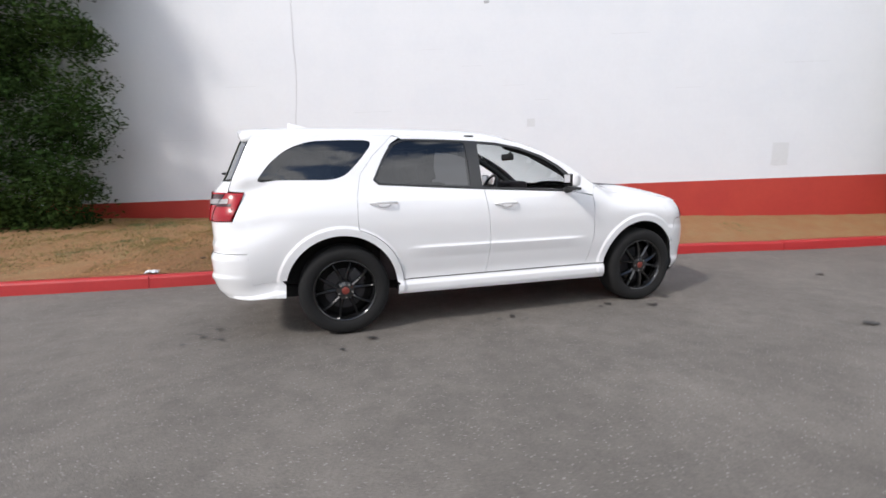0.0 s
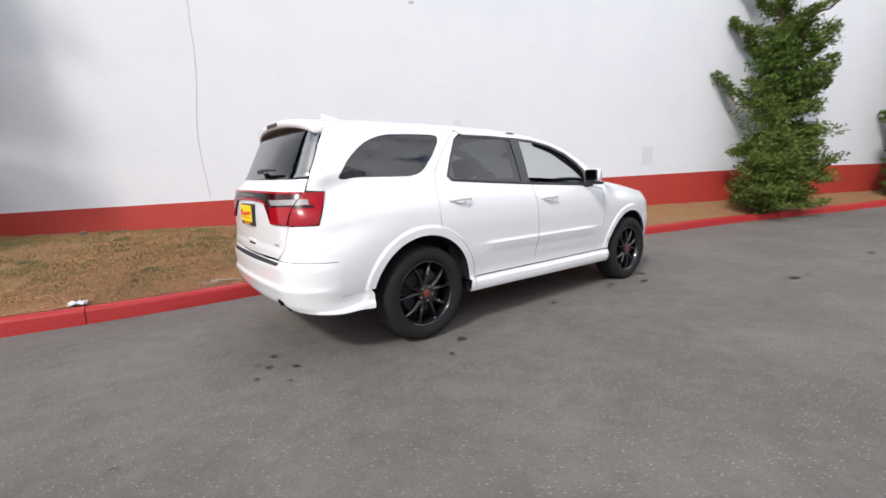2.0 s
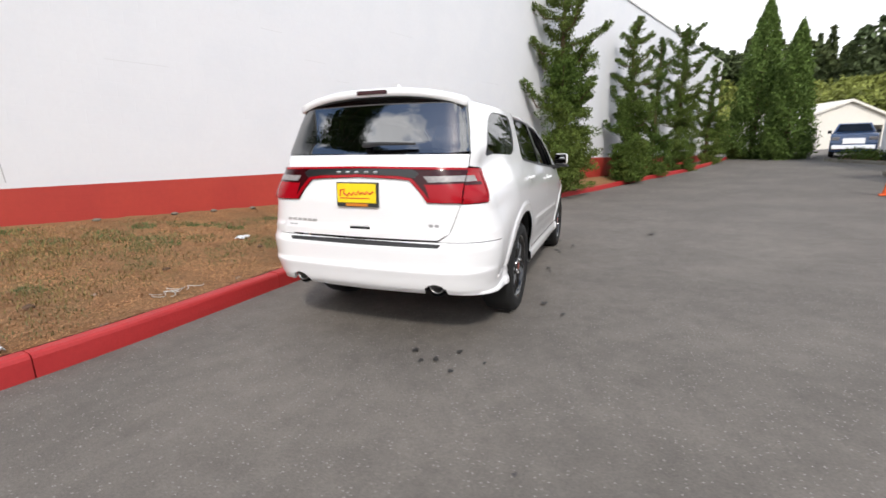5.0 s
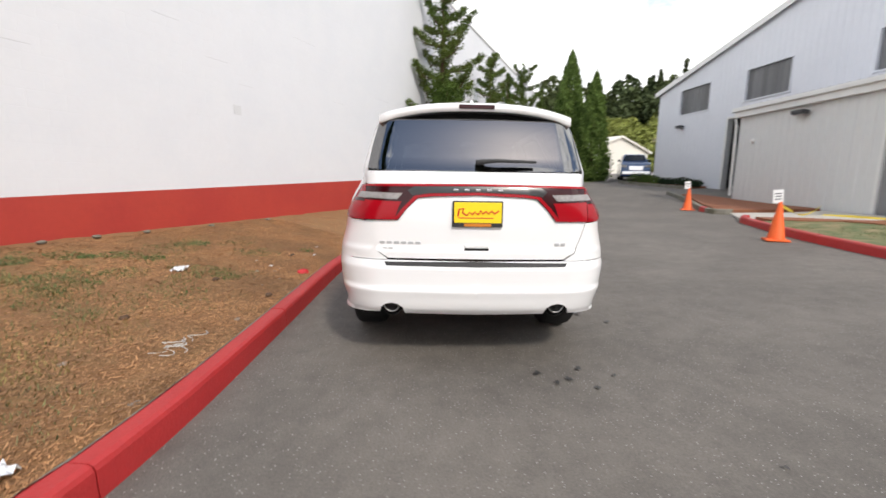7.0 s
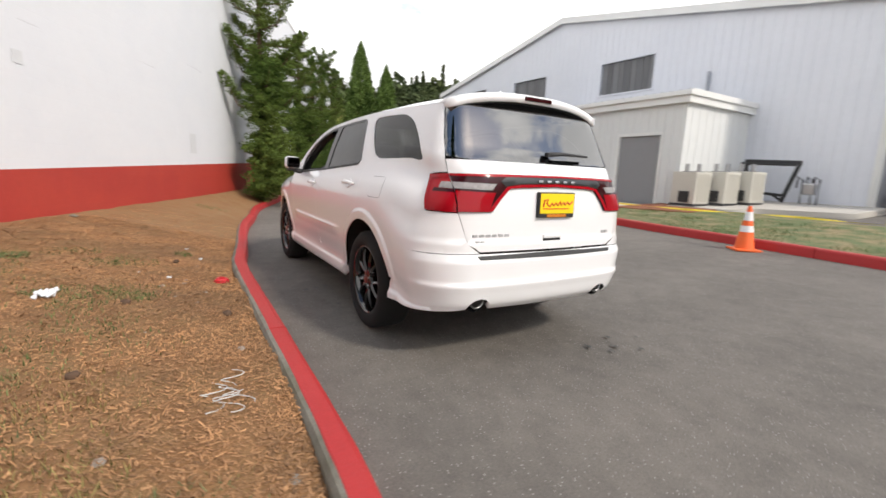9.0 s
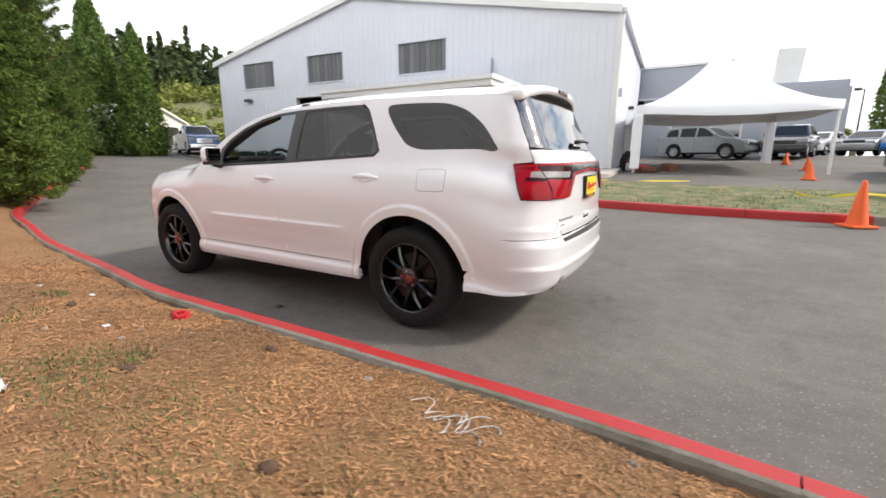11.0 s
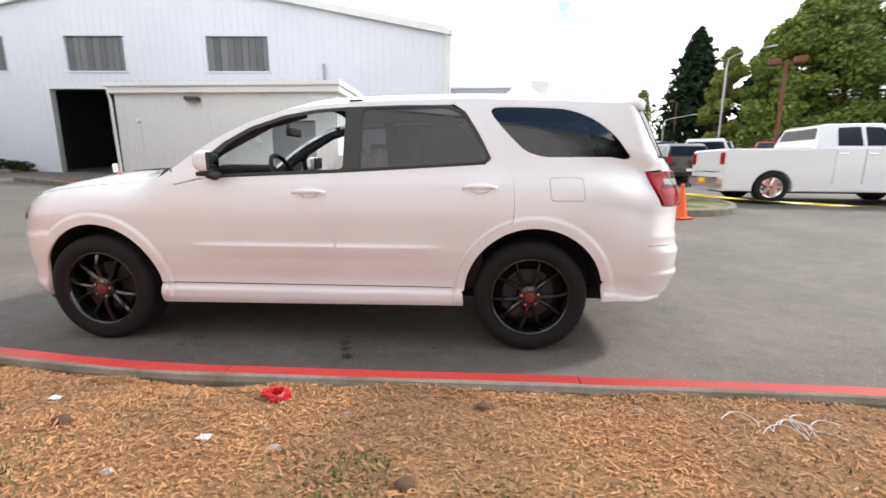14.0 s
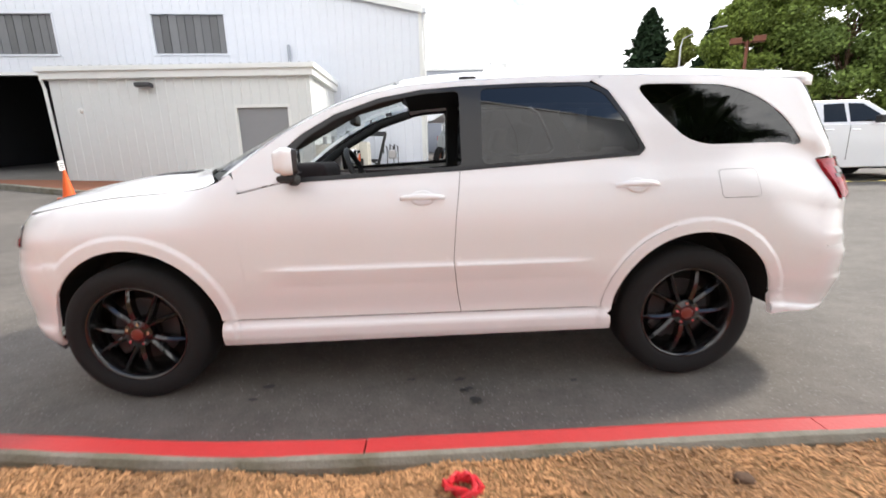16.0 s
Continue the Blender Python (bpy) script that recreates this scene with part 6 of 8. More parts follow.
        part("headlamp", boxed(xf - 0.16, xf + 0.015, s * (half - 0.2) - 0.17, s * (half - 0.2) + 0.17, zl - 0.20, zl - 0.03, 0.02), M["lens_clear"], root)
        part("door_mirror", boxed(0.75, 0.88, s * (half + 0.08) - 0.09, s * (half + 0.08) + 0.09, zb + 0.02, zb + 0.20, 0.03), paint if kind != "pickup" else M["plastic"], root)
        for x in wheels:
            simple_wheel(root, x, s * (half - 0.015), s, r, bright)
            part("wheel_well", boxed(x - r - 0.03, x + r + 0.03, s * 0.55 - 0.14, s * 0.55 + 0.14, 0.25, 0.36 + r, 0.02), M["liner"], root)
        for k, pts in enumerate(panes):
            part("door_handle", boxed(pts[0][0] + 0.0, pts[0][0] + 0.20, s * (half + 0.004) - 0.012, s * (half + 0.004) + 0.012, zb - 0.14, zb - 0.105, 0.008), M["chrome"] if kind == "pickup" else paint, root)
            for x in {pts[0][0] - 0.05, pts[-1][0] + 0.04}:
                part("door_gap", boxed(x - 0.003, x + 0.003, s * (half - 0.004) - 0.006, s * (half - 0.002) + 0.006, 0.50, zb - 0.02), M["liner"], root)
    part("rear_bumper", boxed(xr - 0.10, xr + 0.12, -half + 0.06, half - 0.06, 0.42, 0.66, 0.04), M["chrome"] if kind == "pickup" else paint, root)
    part("front_bumper", boxed(xf - 0.12, xf + 0.08, -half + 0.06, half - 0.06, 0.40, 0.66, 0.04), M["chrome"] if kind == "pickup" else paint, root)
    part("grille", boxed(xf - 0.03, xf + 0.03, -0.48, 0.48, 0.70, 1.02 if kind == "pickup" else 0.84, 0.02), M["chrome"] if kind == "pickup" else M["plastic"], root)
    part("number_plate", boxed(xr - 0.115, xr - 0.09, -0.16, 0.16, 0.50, 0.62, 0.004), M["plate_yellow"] if kind == "pickup" else M["white"], root)
    part("underside", boxed(xr + 0.3, xf - 0.3, -0.5, 0.5, 0.24, 0.42), M["liner"], root)
    if kind == "pickup":
        part("bed_floor", boxed(-2.86, -0.92, -0.86, 0.86, 1.362, 1.372), M["liner"], root)
        part("tailgate_line", boxed(-2.962, -2.935, -0.80, 0.80, 0.78, 0.79), M["liner"], root)
    return root


def at(x, y, heading, dz=0.0):
    return Matrix.Translation((x, y, height(x, y) + dz)) @ Matrix.Rotation(radians(heading), 4, "Z")


M["dark_glass"] = material("car_window_dark", (0.008, 0.009, 0.010), 0.08, spec=0.35, coat=0.0)
PAINTS = {n: material("car_paint_" + n, c, 0.35, coat=1.0, metal=k) for n, c, k in (
    ("pearl", (0.78, 0.78, 0.79), 0), ("black", (0.015, 0.015, 0.017), 0.2), ("olive", (0.028, 0.027, 0.022), 0.4), ("blue", (0.02, 0.16, 0.50), 0.3), ("navy", (0.03, 0.08, 0.20), 0.3),
    ("silver", (0.45, 0.46, 0.48), 0.7), ("red", (0.40, 0.03, 0.03), 0.2), ("orange", (0.70, 0.16, 0.04), 0.2), ("grey", (0.13, 0.14, 0.15), 0.5), ("sage", (0.20, 0.22, 0.22), 0.4))}

vehicle("pickup_truck", "pickup", at(-10.55, -8.55, 175), PAINTS["pearl"], "white crew-cab pickup truck with chrome wheels", M["chrome"])
vehicle("parked_suv", "suv", at(-9.3, -15.0, 266) @ Matrix.Diagonal((0.9, 0.9, 0.88, 1)), PAINTS["olive"], "dark olive SUV seen from behind, parked")
vehicle("blue_pickup_truck", "pickup", at(26.2, -14.1, 160) @ Matrix.Diagonal((0.9, 0.92, 0.92, 1)), PAINTS["navy"], "dark blue pickup truck with a chrome front", M["steel"])
vehicle("jeep", "suv", at(-3.4, -24.9, 155), PAINTS["sage"], "grey-green off-road wagon parked under the building", M["steel"])
vehicle("parked_suv", "suv", at(-7.2, -26.0, 75), PAINTS["black"], "black SUV facing the lot")
lot = [(-9.6, -33, 60, "sedan", "pearl"), (-11.6, -31.5, 60, "sedan", "silver"), (-13.2, -30, 60, "sedan", "blue"), (-12.6, -23.5, 62, "suv", "black"), (-14.4, -21.2, 62, "suv", "grey"), (-11.5, -16.8, 245, "suv", "silver"),
       (-17, -27, 60, "sedan", "pearl"), (-19, -24, 60, "suv", "red"), (-21, -21, 60, "suv", "pearl"), (-16, -40, 60, "sedan", "grey"), (-20, -37, 60, "suv", "silver"), (-24, -33, 60, "sedan", "pearl"),
       (-28, -30, 60, "suv", "black"), (-12, -46, 60, "sedan", "pearl"), (-25, -42, 60, "suv", "blue"), (-30, -38, 60, "sedan", "silver"), (-17, -15.5, 245, "suv", "orange"), (-26, -22, 60, "sedan", "grey"), (-32, -25, 60, "sedan", "pearl")]
COLOUR_WORDS = {"pearl": "white", "sage": "grey-green"}
for x, y, a, kind, c in lot:
    ob = vehicle("parked_suv" if kind == "suv" else "parked_sedan", kind, at(x, y, a), PAINTS[c], f"{COLOUR_WORDS.get(c, c)} {'SUV' if kind == 'suv' else 'sedan'} parked in the dealer lot")
    tagged(ob, group="cars in the lot")

# ---- plants ----
def leaf_mesh(name, centres, sizes, mat, rnd, upright=0.0, long=2.4):
    """Many small leaves as bent diamonds, from numpy arrays of places."""
    n = len(centres)
    d = rnd.normal(size=(n, 3))
    d[:, 2] = d[:, 2] * (1 - upright) + upright * 1.2
    d /= np.linalg.norm(d, axis=1)[:, None]
    s = np.cross(d, rnd.normal(size=(n, 3)))
    s /= np.linalg.norm(s, axis=1)[:, None]
    up = np.cross(s, d)
    L = sizes[:, None]
    W = L / long
    c = np.asarray(centres)
    v = np.empty((n, 4, 3))
    v[:, 0] = c - d * L * 0.5
    v[:, 1] = c + s * W * 0.5 + up * W * 0.2
    v[:, 2] = c + d * L * 0.5
    v[:, 3] = c - s * W * 0.5 + up * W * 0.2
    me = bpy.data.meshes.new(name)
    me.from_pydata(v.reshape(-1, 3).tolist(), [], np.arange(4 * n).reshape(n, 4).tolist())
    me.materials.append(mat)
    return me


def ellipsoid_points(rnd, n, centre, radii, shellness=0.5):
    p = rnd.normal(size=(n, 3))
    p /= np.linalg.norm(p, axis=1)[:, None]
    r = rnd.uniform(0, 1, size=n) ** (1 - shellness * 0.7)
    return np.asarray(centre) + p * r[:, None] * np.asarray(radii)


def wall_pine(seed, m, tall, bush_r, bush_h, label, limbs=9, lush=1.0, mat="needle", clump=1.0):
    """A pine clipped flat against the wall: dense foot, thinner upswept limbs above. Local x along the wall, local -y to the lane."""
    rnd = np.random.default_rng(seed)
    t = thing("pine_tree", m, label, "tree", "pines along the wall")
    bm = bmesh.new()
    pts, x = [], 0.0
    for i in range(9):
        pts.append((x, 0.0, -0.2 + (tall - 0.3) * i / 8))
        x += rnd.uniform(-0.10, 0.10)
    tube(bm, pts, 0.13, 8, 0.025)
    centres = []
    # dense foot of overlapping pads
    for k in range(int(190 * lush if clump == 1 else 230 * lush)):
        z = rnd.uniform(0.10, bush_h) ** 1.0 if k % 3 else rnd.uniform(0.10, bush_h * 0.45)
        w = bush_r * (1.0 - 0.60 * (z / bush_h) ** 1.6) * (0.62 + 0.38 * min(1, z / (0.9 * clump ** 1.5)))
        cx, cy = rnd.uniform(-w, w), rnd.uniform(-0.75, 0.35)
        if cy > 0.2:
            cy *= 0.5
        r = rnd.uniform(0.16, 0.34) * clump
        centres.append(ellipsoid_points(rnd, int(105 * clump ** 1.6), (cx, cy, z), (r * 1.35, r, r * (0.60 if clump == 1 else 0.8)), 0.8))
    # upswept limbs, shorter towards the top, clothed along their length
    low = bush_h * 0.55
    n = limbs * 2
    for k in range(n):
        f = (k + rnd.uniform(-0.3, 0.3)) / n
        f = min(0.97, max(0.0, f))
        z0 = low + (tall - low - 0.35) * f
        ln = bush_r * 1.25 * (1 - 0.55 * f) * rnd.uniform(0.55, 1.15)
        base = Vector((pts[min(8, int(8 * z0 / tall))][0], 0, z0))
        a = k * 2.4 + rnd.uniform(-0.4, 0.4)
        dx, dy = ln * math.cos(a), max(-1.05, min(0.75, 1.35 * ln * math.sin(a)))
        mid = base + Vector((dx * 0.65, dy * 0.65, 0.06 * ln))
        tip = base + Vector((dx, dy, rnd.uniform(0.40, 0.80) * ln))
        tube(bm, [base, mid, tip], 0.030, 6, 0.010)
        steps = max(4, int(ln / 0.085))
        for j in range(steps + 1):
            g = j / steps
            p = base * (1 - g) ** 2 + mid * 2 * g * (1 - g) + tip * g * g
            r = (0.25 - 0.13 * g) * rnd.uniform(0.75, 1.2)
            centres.append(ellipsoid_points(rnd, 72, (p.x, p.y + rnd.uniform(-0.06, 0.05), p.z + 0.03), (r * 1.25, r * 1.25, r * 0.8), 0.6))
    # leader
    for j in range(int(tall * 7)):
        g = j / (tall * 7)
        z = low + (tall - low) * g
        r = 0.20 * (1 - 0.6 * g)
        centres.append(ellipsoid_points(rnd, 46, (pts[min(8, int(8 * z / tall))][0] + rnd.uniform(-0.06, 0.06), rnd.uniform(-0.12, 0.08), z), (r, r, r), 0.6))
    part("trunk", bm, M["bark"], t)
    c = np.concatenate(centres)
    c = c[c[:, 1] < 0.95]
    ob = new("crown", leaf_mesh("crown", c, rnd.uniform(0.06, 0.13, len(c)), M[mat], rnd, 0.35, 2.8))
    ob.parent = t
    return t


def on_wall(s, off, dz=0.0):
    p = wall_point(s, off)
    return Matrix.Translation((p.x, p.y, 0.28 + 0.02 * max(0, s - 8) * 0.9 + dz)) @ Matrix.Rotation(math.atan2(WALL_D.y, WALL_D.x), 4, "Z")


wall_pine(3, on_wall(7.9, 0.8), 7.6, 1.15, 4.2, "tall green pine trained flat against the white wall", 12, 1.95)
wall_pine(8, on_wall(13.0, 0.9), 6.4, 1.0, 3.2, "green pine with thin upswept limbs against the wall", 11, 1.4)
wall_pine(21, on_wall(15.8, 1.0), 6.0, 0.7, 2.0, "slender pine with bare limbs against the wall", 9, 0.35)
wall_pine(13, on_wall(19.0, 1.05), 7.2, 1.05, 3.8, "tall dark pine with ragged limbs against the wall", 12, 0.9)
wall_pine(34, on_wall(25.0, 1.05), 6.4, 0.95, 3.2, "green pine at the far end of the wall", 9, 0.8)
wall_pine(55, on_wall(-11.5, 1.0), 8.8, 3.1, 14.0, "broad dense dark green pine beside the wall", 6, 3.0, "needle_deep", 1.75)


def cone_tree(name, x, y, z, h, r, mat, seed, n, size, label, group="", power=0.75, trunk=0.18, tiers=0):
    rnd = np.random.default_rng(seed)
    t = thing(name, Matrix.Translation((x, y, z)), label, "tree", group)
    bm = bmesh.new()
    tube(bm, [(0, 0, -0.5), (0, 0, h * 0.45), (0, 0, h * 0.92)], trunk, 8, 0.03)
    part("trunk", bm, M["bark"], t)
    f = rnd.uniform(0, 1, n) ** 1.35
    a = rnd.uniform(0, 2 * np.pi, n)
    lump = 1 + 0.16 * np.sin(a * 5 + f * 23) + 0.12 * np.sin(a * 9 - f * 41) + 0.10 * rnd.normal(size=n)
    rad = r * (1 - f) ** power * lump * rnd.uniform(0.72, 1.0, n) * np.minimum(1, 0.65 + f * 5)
    if tiers:
        # boughs in layers, each drooping outward
        rad *= 0.45 + 0.55 * ((-f * tiers + 0.35 * np.sin(a * 3) + 0.2 * np.sin(a * 7)) % 1.0)
    c = np.stack([rad * np.cos(a), rad * np.sin(a), 0.15 + f * h + 0.12 * rnd.normal(size=n)], axis=1)
    ob = new("crown", leaf_mesh("crown", c, rnd.uniform(0.6, 1.3, n) * size, mat, rnd, 0.5, 2.2))
    ob.parent = t
    return t


cone_tree("cedar_tree", 29.6, -10.3, 1.1, 9.6, 1.7, M["cedar"], 5, 24000, 0.20, "tall clipped cone-shaped green cedar", "cedars up the lane", 0.62)
cone_tree("cedar_tree", 26.9, -11.3, 1.1, 7.5, 1.3, M["cedar"], 6, 20000, 0.20, "tall clipped cone-shaped green cedar", "cedars up the lane", 0.62)
cone_tree("fir_tree", -27.6, -52, 1.5, 15.0, 5.2, M["needle_dark"], 9, 9000, 0.9, "tall dark fir tree behind the lot", "", 0.62, 0.4, 11)
cone_tree("fir_tree", -33.5, -49, 1.5, 13.5, 4.0, M["needle_dark"], 10, 6000, 0.9, "dark fir tree behind the lot", "", 0.8, 0.35, 9)
cone_tree("poplar_tree", -19.7, -63, 2.0, 9.0, 1.05, M["leaf"], 14, 2500, 0.5, "slim upright poplar behind the lot", "poplars", 0.32, 0.2)
cone_tree("poplar_tree", -25.8, -63, 1.5, 10.2, 1.5, M["leaf"], 15, 3000, 0.5, "slim upright poplar behind the lot", "poplars", 0.32, 0.2)


def broad_tree(x, y, z, h, r, seed, mat, label, n=26000):
    rnd = np.random.default_rng(seed)
    t = thing("maple_tree", Matrix.Translation((x, y, z)), label, "tree", "broadleaf trees behind the lot")
    bm = bmesh.new()
    tube(bm, [(0, 0, -0.5), (0.1, 0, h * 0.25), (0, 0.1, h * 0.7)], 0.28, 8, 0.08)
    cl = []
    for k in range(52):
        f = rnd.uniform(0.0, 1.0)
        a = rnd.uniform(0, 2 * np.pi)
        rr = r * math.sin(math.pi * min(0.95, 0.22 + 0.75 * f)) * rnd.uniform(0.35, 0.95)
        c = (rr * math.cos(a), rr * math.sin(a), h * (0.07 + 0.89 * f))
        tube(bm, [(0, 0, max(0.5, c[2] - 0.3 * h)), (c[0] * 0.5, c[1] * 0.5, c[2] - 0.1 * h), c], 0.05, 5, 0.015)
        q = rnd.uniform(0.6, 1.35) * r * 0.29
        cl.append(ellipsoid_points(rnd, n // 52, c, (q, q, q * 0.75), 0.8))
    part("trunk", bm, M["bark"], t)
    c = np.concatenate(cl)
    ob = new("crown", leaf_mesh("crown", c, rnd.uniform(0.22, 0.46, len(c)), mat, rnd, 0.1, 1.6))
    ob.parent = t


for i, (x, y, h, r, pale) in enumerate(((-29.0, -38.0, 15, 4.2, 0), (-31, -38, 17, 4.8, 0), (-35.5, -34, 16.5, 4.8, 0), (-40, -30, 16, 4.8, 0), (-45, -26, 16, 5.0, 0), (-27.2, -44.5, 14, 2.4, 1), (-36, -41, 19, 5.0, 0), (-47, -36, 19, 5.5, 0), (-52, -22, 16, 5, 0), (-14, -72, 8, 5, 1))):
    broad_tree(x, y, 1.6, h * 0.82, r, 40 + i, M["leaf_pale"] if pale else M["leaf"], "tall green leafy tree behind the lot" if not pale else "yellow-green leafy tree behind the lot")


def make_hill():
    """Wooded slope beyond the lane."""
    bm = bmesh.new()
    cols = 30
    grid = []
    for i in range(cols + 1):
        a = radians(-44 + 62 * i / cols)
        row = []
        for j in range(9):
            d = 62 + 17 * j
            z = 1.2 + 13 * smooth(58, 112, d) + 10 * smooth(110, 190, d) + 2 * noise.noise((math.cos(a) * d * 0.03, math.sin(a) * d * 0.03, 2))
            row.append(bm.verts.new((d * math.cos(a), d * math.sin(a), z if j else -1)))
        grid.append(row)
    for a, b in zip(grid, grid[1:]):
        for k in range(8):
            bm.faces.new((a[k], b[k], b[k + 1], a[k + 1]))
    tagged(part("backdrop_hill", bm, M["lawn"], smooth=True), "green slope beyond the lane", "hill", kind="structure")
    rnd = np.random.default_rng(77)
    dark, pale = [], []
    for k in range(420):
        a = radians(rnd.uniform(-43, 17))
        d = rnd.uniform(68, 165)
        x, y = d * math.cos(a), d * math.sin(a)
        z = 1.2 + 13 * smooth(58, 112, d) + 10 * smooth(110, 190, d) - 0.5
        shrub = d < 108
        if shrub:
            r = rnd.uniform(1.2, 3.0)
            pale.append(ellipsoid_points(rnd, 260, (x, y, z + r * 0.6), (r * 1.3, r * 1.3, r * 0.9), 0.8))
        else:
            h, r = rnd.uniform(6.5, 13.0) if k % 4 else rnd.uniform(9, 15), rnd.uniform(2.2, 4.4)
            f = rnd.uniform(0, 1, 330) ** 1.2
            b = rnd.uniform(0, 2 * np.pi, 330)
            rr = (r * 0.6 * (1 - f) ** 0.8 if k % 4 == 0 else r * np.sqrt(np.maximum(0.03, 1 - (2 * f - 0.9) ** 2))) * rnd.uniform(0.5, 1.05, 330)
            dark.append(np.stack([x + rr * np.cos(b), y + rr * np.sin(b), z + h * (0.08 + 0.92 * f)], axis=1))
    for nm, sets, mat, sz, lab in (("far_woods", dark, M["wood_far"], 1.5, "dark mixed woods on the far slope"), ("far_shrubs", pale, M["leaf_pale"], 0.9, "pale yellow-green shrubs on the slope")):
        c = np.concatenate(sets)
        tagged(new(nm, leaf_mesh(nm, c, rnd.uniform(0.6, 1.2, len(c)) * sz, mat, rnd, 0.3, 1.7)), lab, "trees", kind="stuff")


M["wood_far"] = material("far_foliage", (0.078, 0.105, 0.052), 0.85, island_var=0.5, var=0.1, scale=0.5, color2=(0.085, 0.105, 0.042), spec=0.1)
make_hill()


# ---- loose cover: bark chips, grass ----
def make_chips():
    rnd = np.random.default_rng(4)
    n = 150000
    v, f = [], []
    lens = [0.0]
    for a, b in zip(kerb_pts, kerb_pts[1:]):
        lens.append(lens[-1] + (b - a).length)
    js = [j for j, p in enumerate(kerb_pts) if -7.5 < p.x < 4.5]
    near = [j for j in js if -5 < kerb_pts[j].x < 2.4]
    for k in range(n):
        j = int(rnd.choice(near)) if rnd.uniform() < 0.85 else int(rnd.choice(js))
        fr = rnd.uniform(0.005, 1) ** 1.25 * 0.96
        a, b = bank_at(j, fr), bank_at(j + 1, fr)
        p = a.lerp(b, rnd.uniform())
        L, W = 0.008 + 0.040 * rnd.uniform() ** 2.2, rnd.uniform(0.0022, 0.0085)
        t = rnd.uniform(0, 2 * math.pi)
        d = np.array((math.cos(t), math.sin(t), rnd.normal() * 0.22))
        s = np.array((-math.sin(t), math.cos(t), rnd.normal() * 0.30))
        c = np.array((p.x, p.y, p.z + rnd.uniform(0.002, 0.014)))
        i = len(v)
        v += [(c - d * L / 2 - s * W / 2).tolist(), (c + d * L / 2 - s * W * 0.3).tolist(), (c + d * L * 0.42 + s * W / 2).tolist(), (c - d * L * 0.38 + s * W / 2).tolist()]
        f.append((i, i + 1, i + 2, i + 3))
    me = bpy.data.meshes.new("bark_chips")
    me.from_pydata(v, [], f)
    me.materials.append(M["chips"])
    tagged(new("bark_chips", me), "orange-brown bark chips scattered over the soil", "mulch", kind="stuff")


make_chips()


def make_grass(name, spots, label, blade, mat):
    """Blades at (x, y, z, spread, count)."""
    rnd = np.random.default_rng(len(spots))
    v, f = [], []
    for x, y, z, sp, n in spots:
        for k in range(int(n)):
            a, r = rnd.uniform(0, 2 * math.pi), sp * math.sqrt(rnd.uniform())
            px, py = x + r * math.cos(a), y + r * math.sin(a)
            pz = z(px, py) if callable(z) else z
            t = rnd.uniform(0, 2 * math.pi)
            L = blade * rnd.uniform(0.4, 1.2)
            lean = rnd.uniform(0.2, 0.9)
            w = 0.0045
            dx, dy = math.cos(t), math.sin(t)
            i = len(v)
            v += [(px - dy * w, py + dx * w, pz), (px + dy * w, py - dx * w, pz), (px + dx * L * lean, py + dy * L * lean, pz + L * (1 - lean * 0.5))]
            f.append((i, i + 1, i + 2))
    me = bpy.data.meshes.new(name)
    me.from_pydata(v, [], f)
    me.materials.append(mat)
    return tagged(new(name, me), label, "grass", kind="stuff")


def bank_z(x, y):
    """Soil level under a place on the bank."""
    j = min(range(len(kerb_pts)), key=lambda k: (kerb_pts[k].x - x) ** 2 + (kerb_pts[k].y - y) ** 2)
    p = Vector((x, y))
    d = (kerb_pts[min(j + 1, len(kerb_pts) - 1)] - kerb_pts[max(j - 1, 0)]).normalized()
    a = kerb_pts[j] + Vector((-d.y, d.x)) * 0.15
    w = wall_point((a - WALL_A).dot(WALL_D), 0.02)
    f = min(1, max(0, (p - a).length / max(0.1, (w - a).length)))
    return bank_height(p, f)


rg = random.Random(12)
spots = [(-1.18, 3.5, 0.30, 170), (-1.8, 3.42, 0.35, 200), (-3.4, 2.15, 0.28, 150), (-0.6, 2.75, 0.22, 120), (-1.85, 2.95, 0.35, 220), (-2.3, 5.2, 0.5, 160), (0.55, 2.55, 0.22, 110), (-0.55, 2.85, 0.20, 110), (-3.0, 3.6, 0.5, 220), (-4.3, 2.9, 0.5, 220), (-5.2, 3.8, 0.6, 240),
         (-2.6, 2.9, 0.3, 140), (-6.2, 4.8, 0.8, 300), (-4.6, 5.2, 0.6, 220), (-2.2, 4.1, 0.4, 160), (0.2, 3.6, 0.35, 110), (-7.2, 3.2, 0.8, 300), (-5.8, 2.6, 0.4, 160), (6.0, 1.6, 0.3, 90), (-0.9, 4.6, 0.3, 80)]
for k in range(60):
    q = bank_at(rg.choice([j for j, p in enumerate(kerb_pts) if -7 < p.x < 1.2]), rg.uniform(0.18, 0.85) if k % 3 else rg.uniform(0.5, 0.95))
    spots.append((q.x, q.y, rg.uniform(0.08, 0.30), rg.randint(40, 170)))
spots = [(x, y, lambda a, b: bank_z(a, b) - 0.004, s, n * 1.7) for x, y, s, n in spots]
make_grass("grass_tufts", spots, "sparse green grass tufts in the bark", 0.046, M["grass"])

dry = []
for k in range(150):
    q = bank_at(rg.choice([j for j, p in enumerate(kerb_pts) if -9 < p.x < -2.6]), rg.uniform(0.12, 0.95))
    dry.append((q.x, q.y, lambda a, b: bank_z(a, b) - 0.003, rg.uniform(0.15, 0.45), rg.randint(60, 170)))
make_grass("dry_grass", dry, "flattened straw-coloured dry grass on the soil", 0.055, M["straw"])

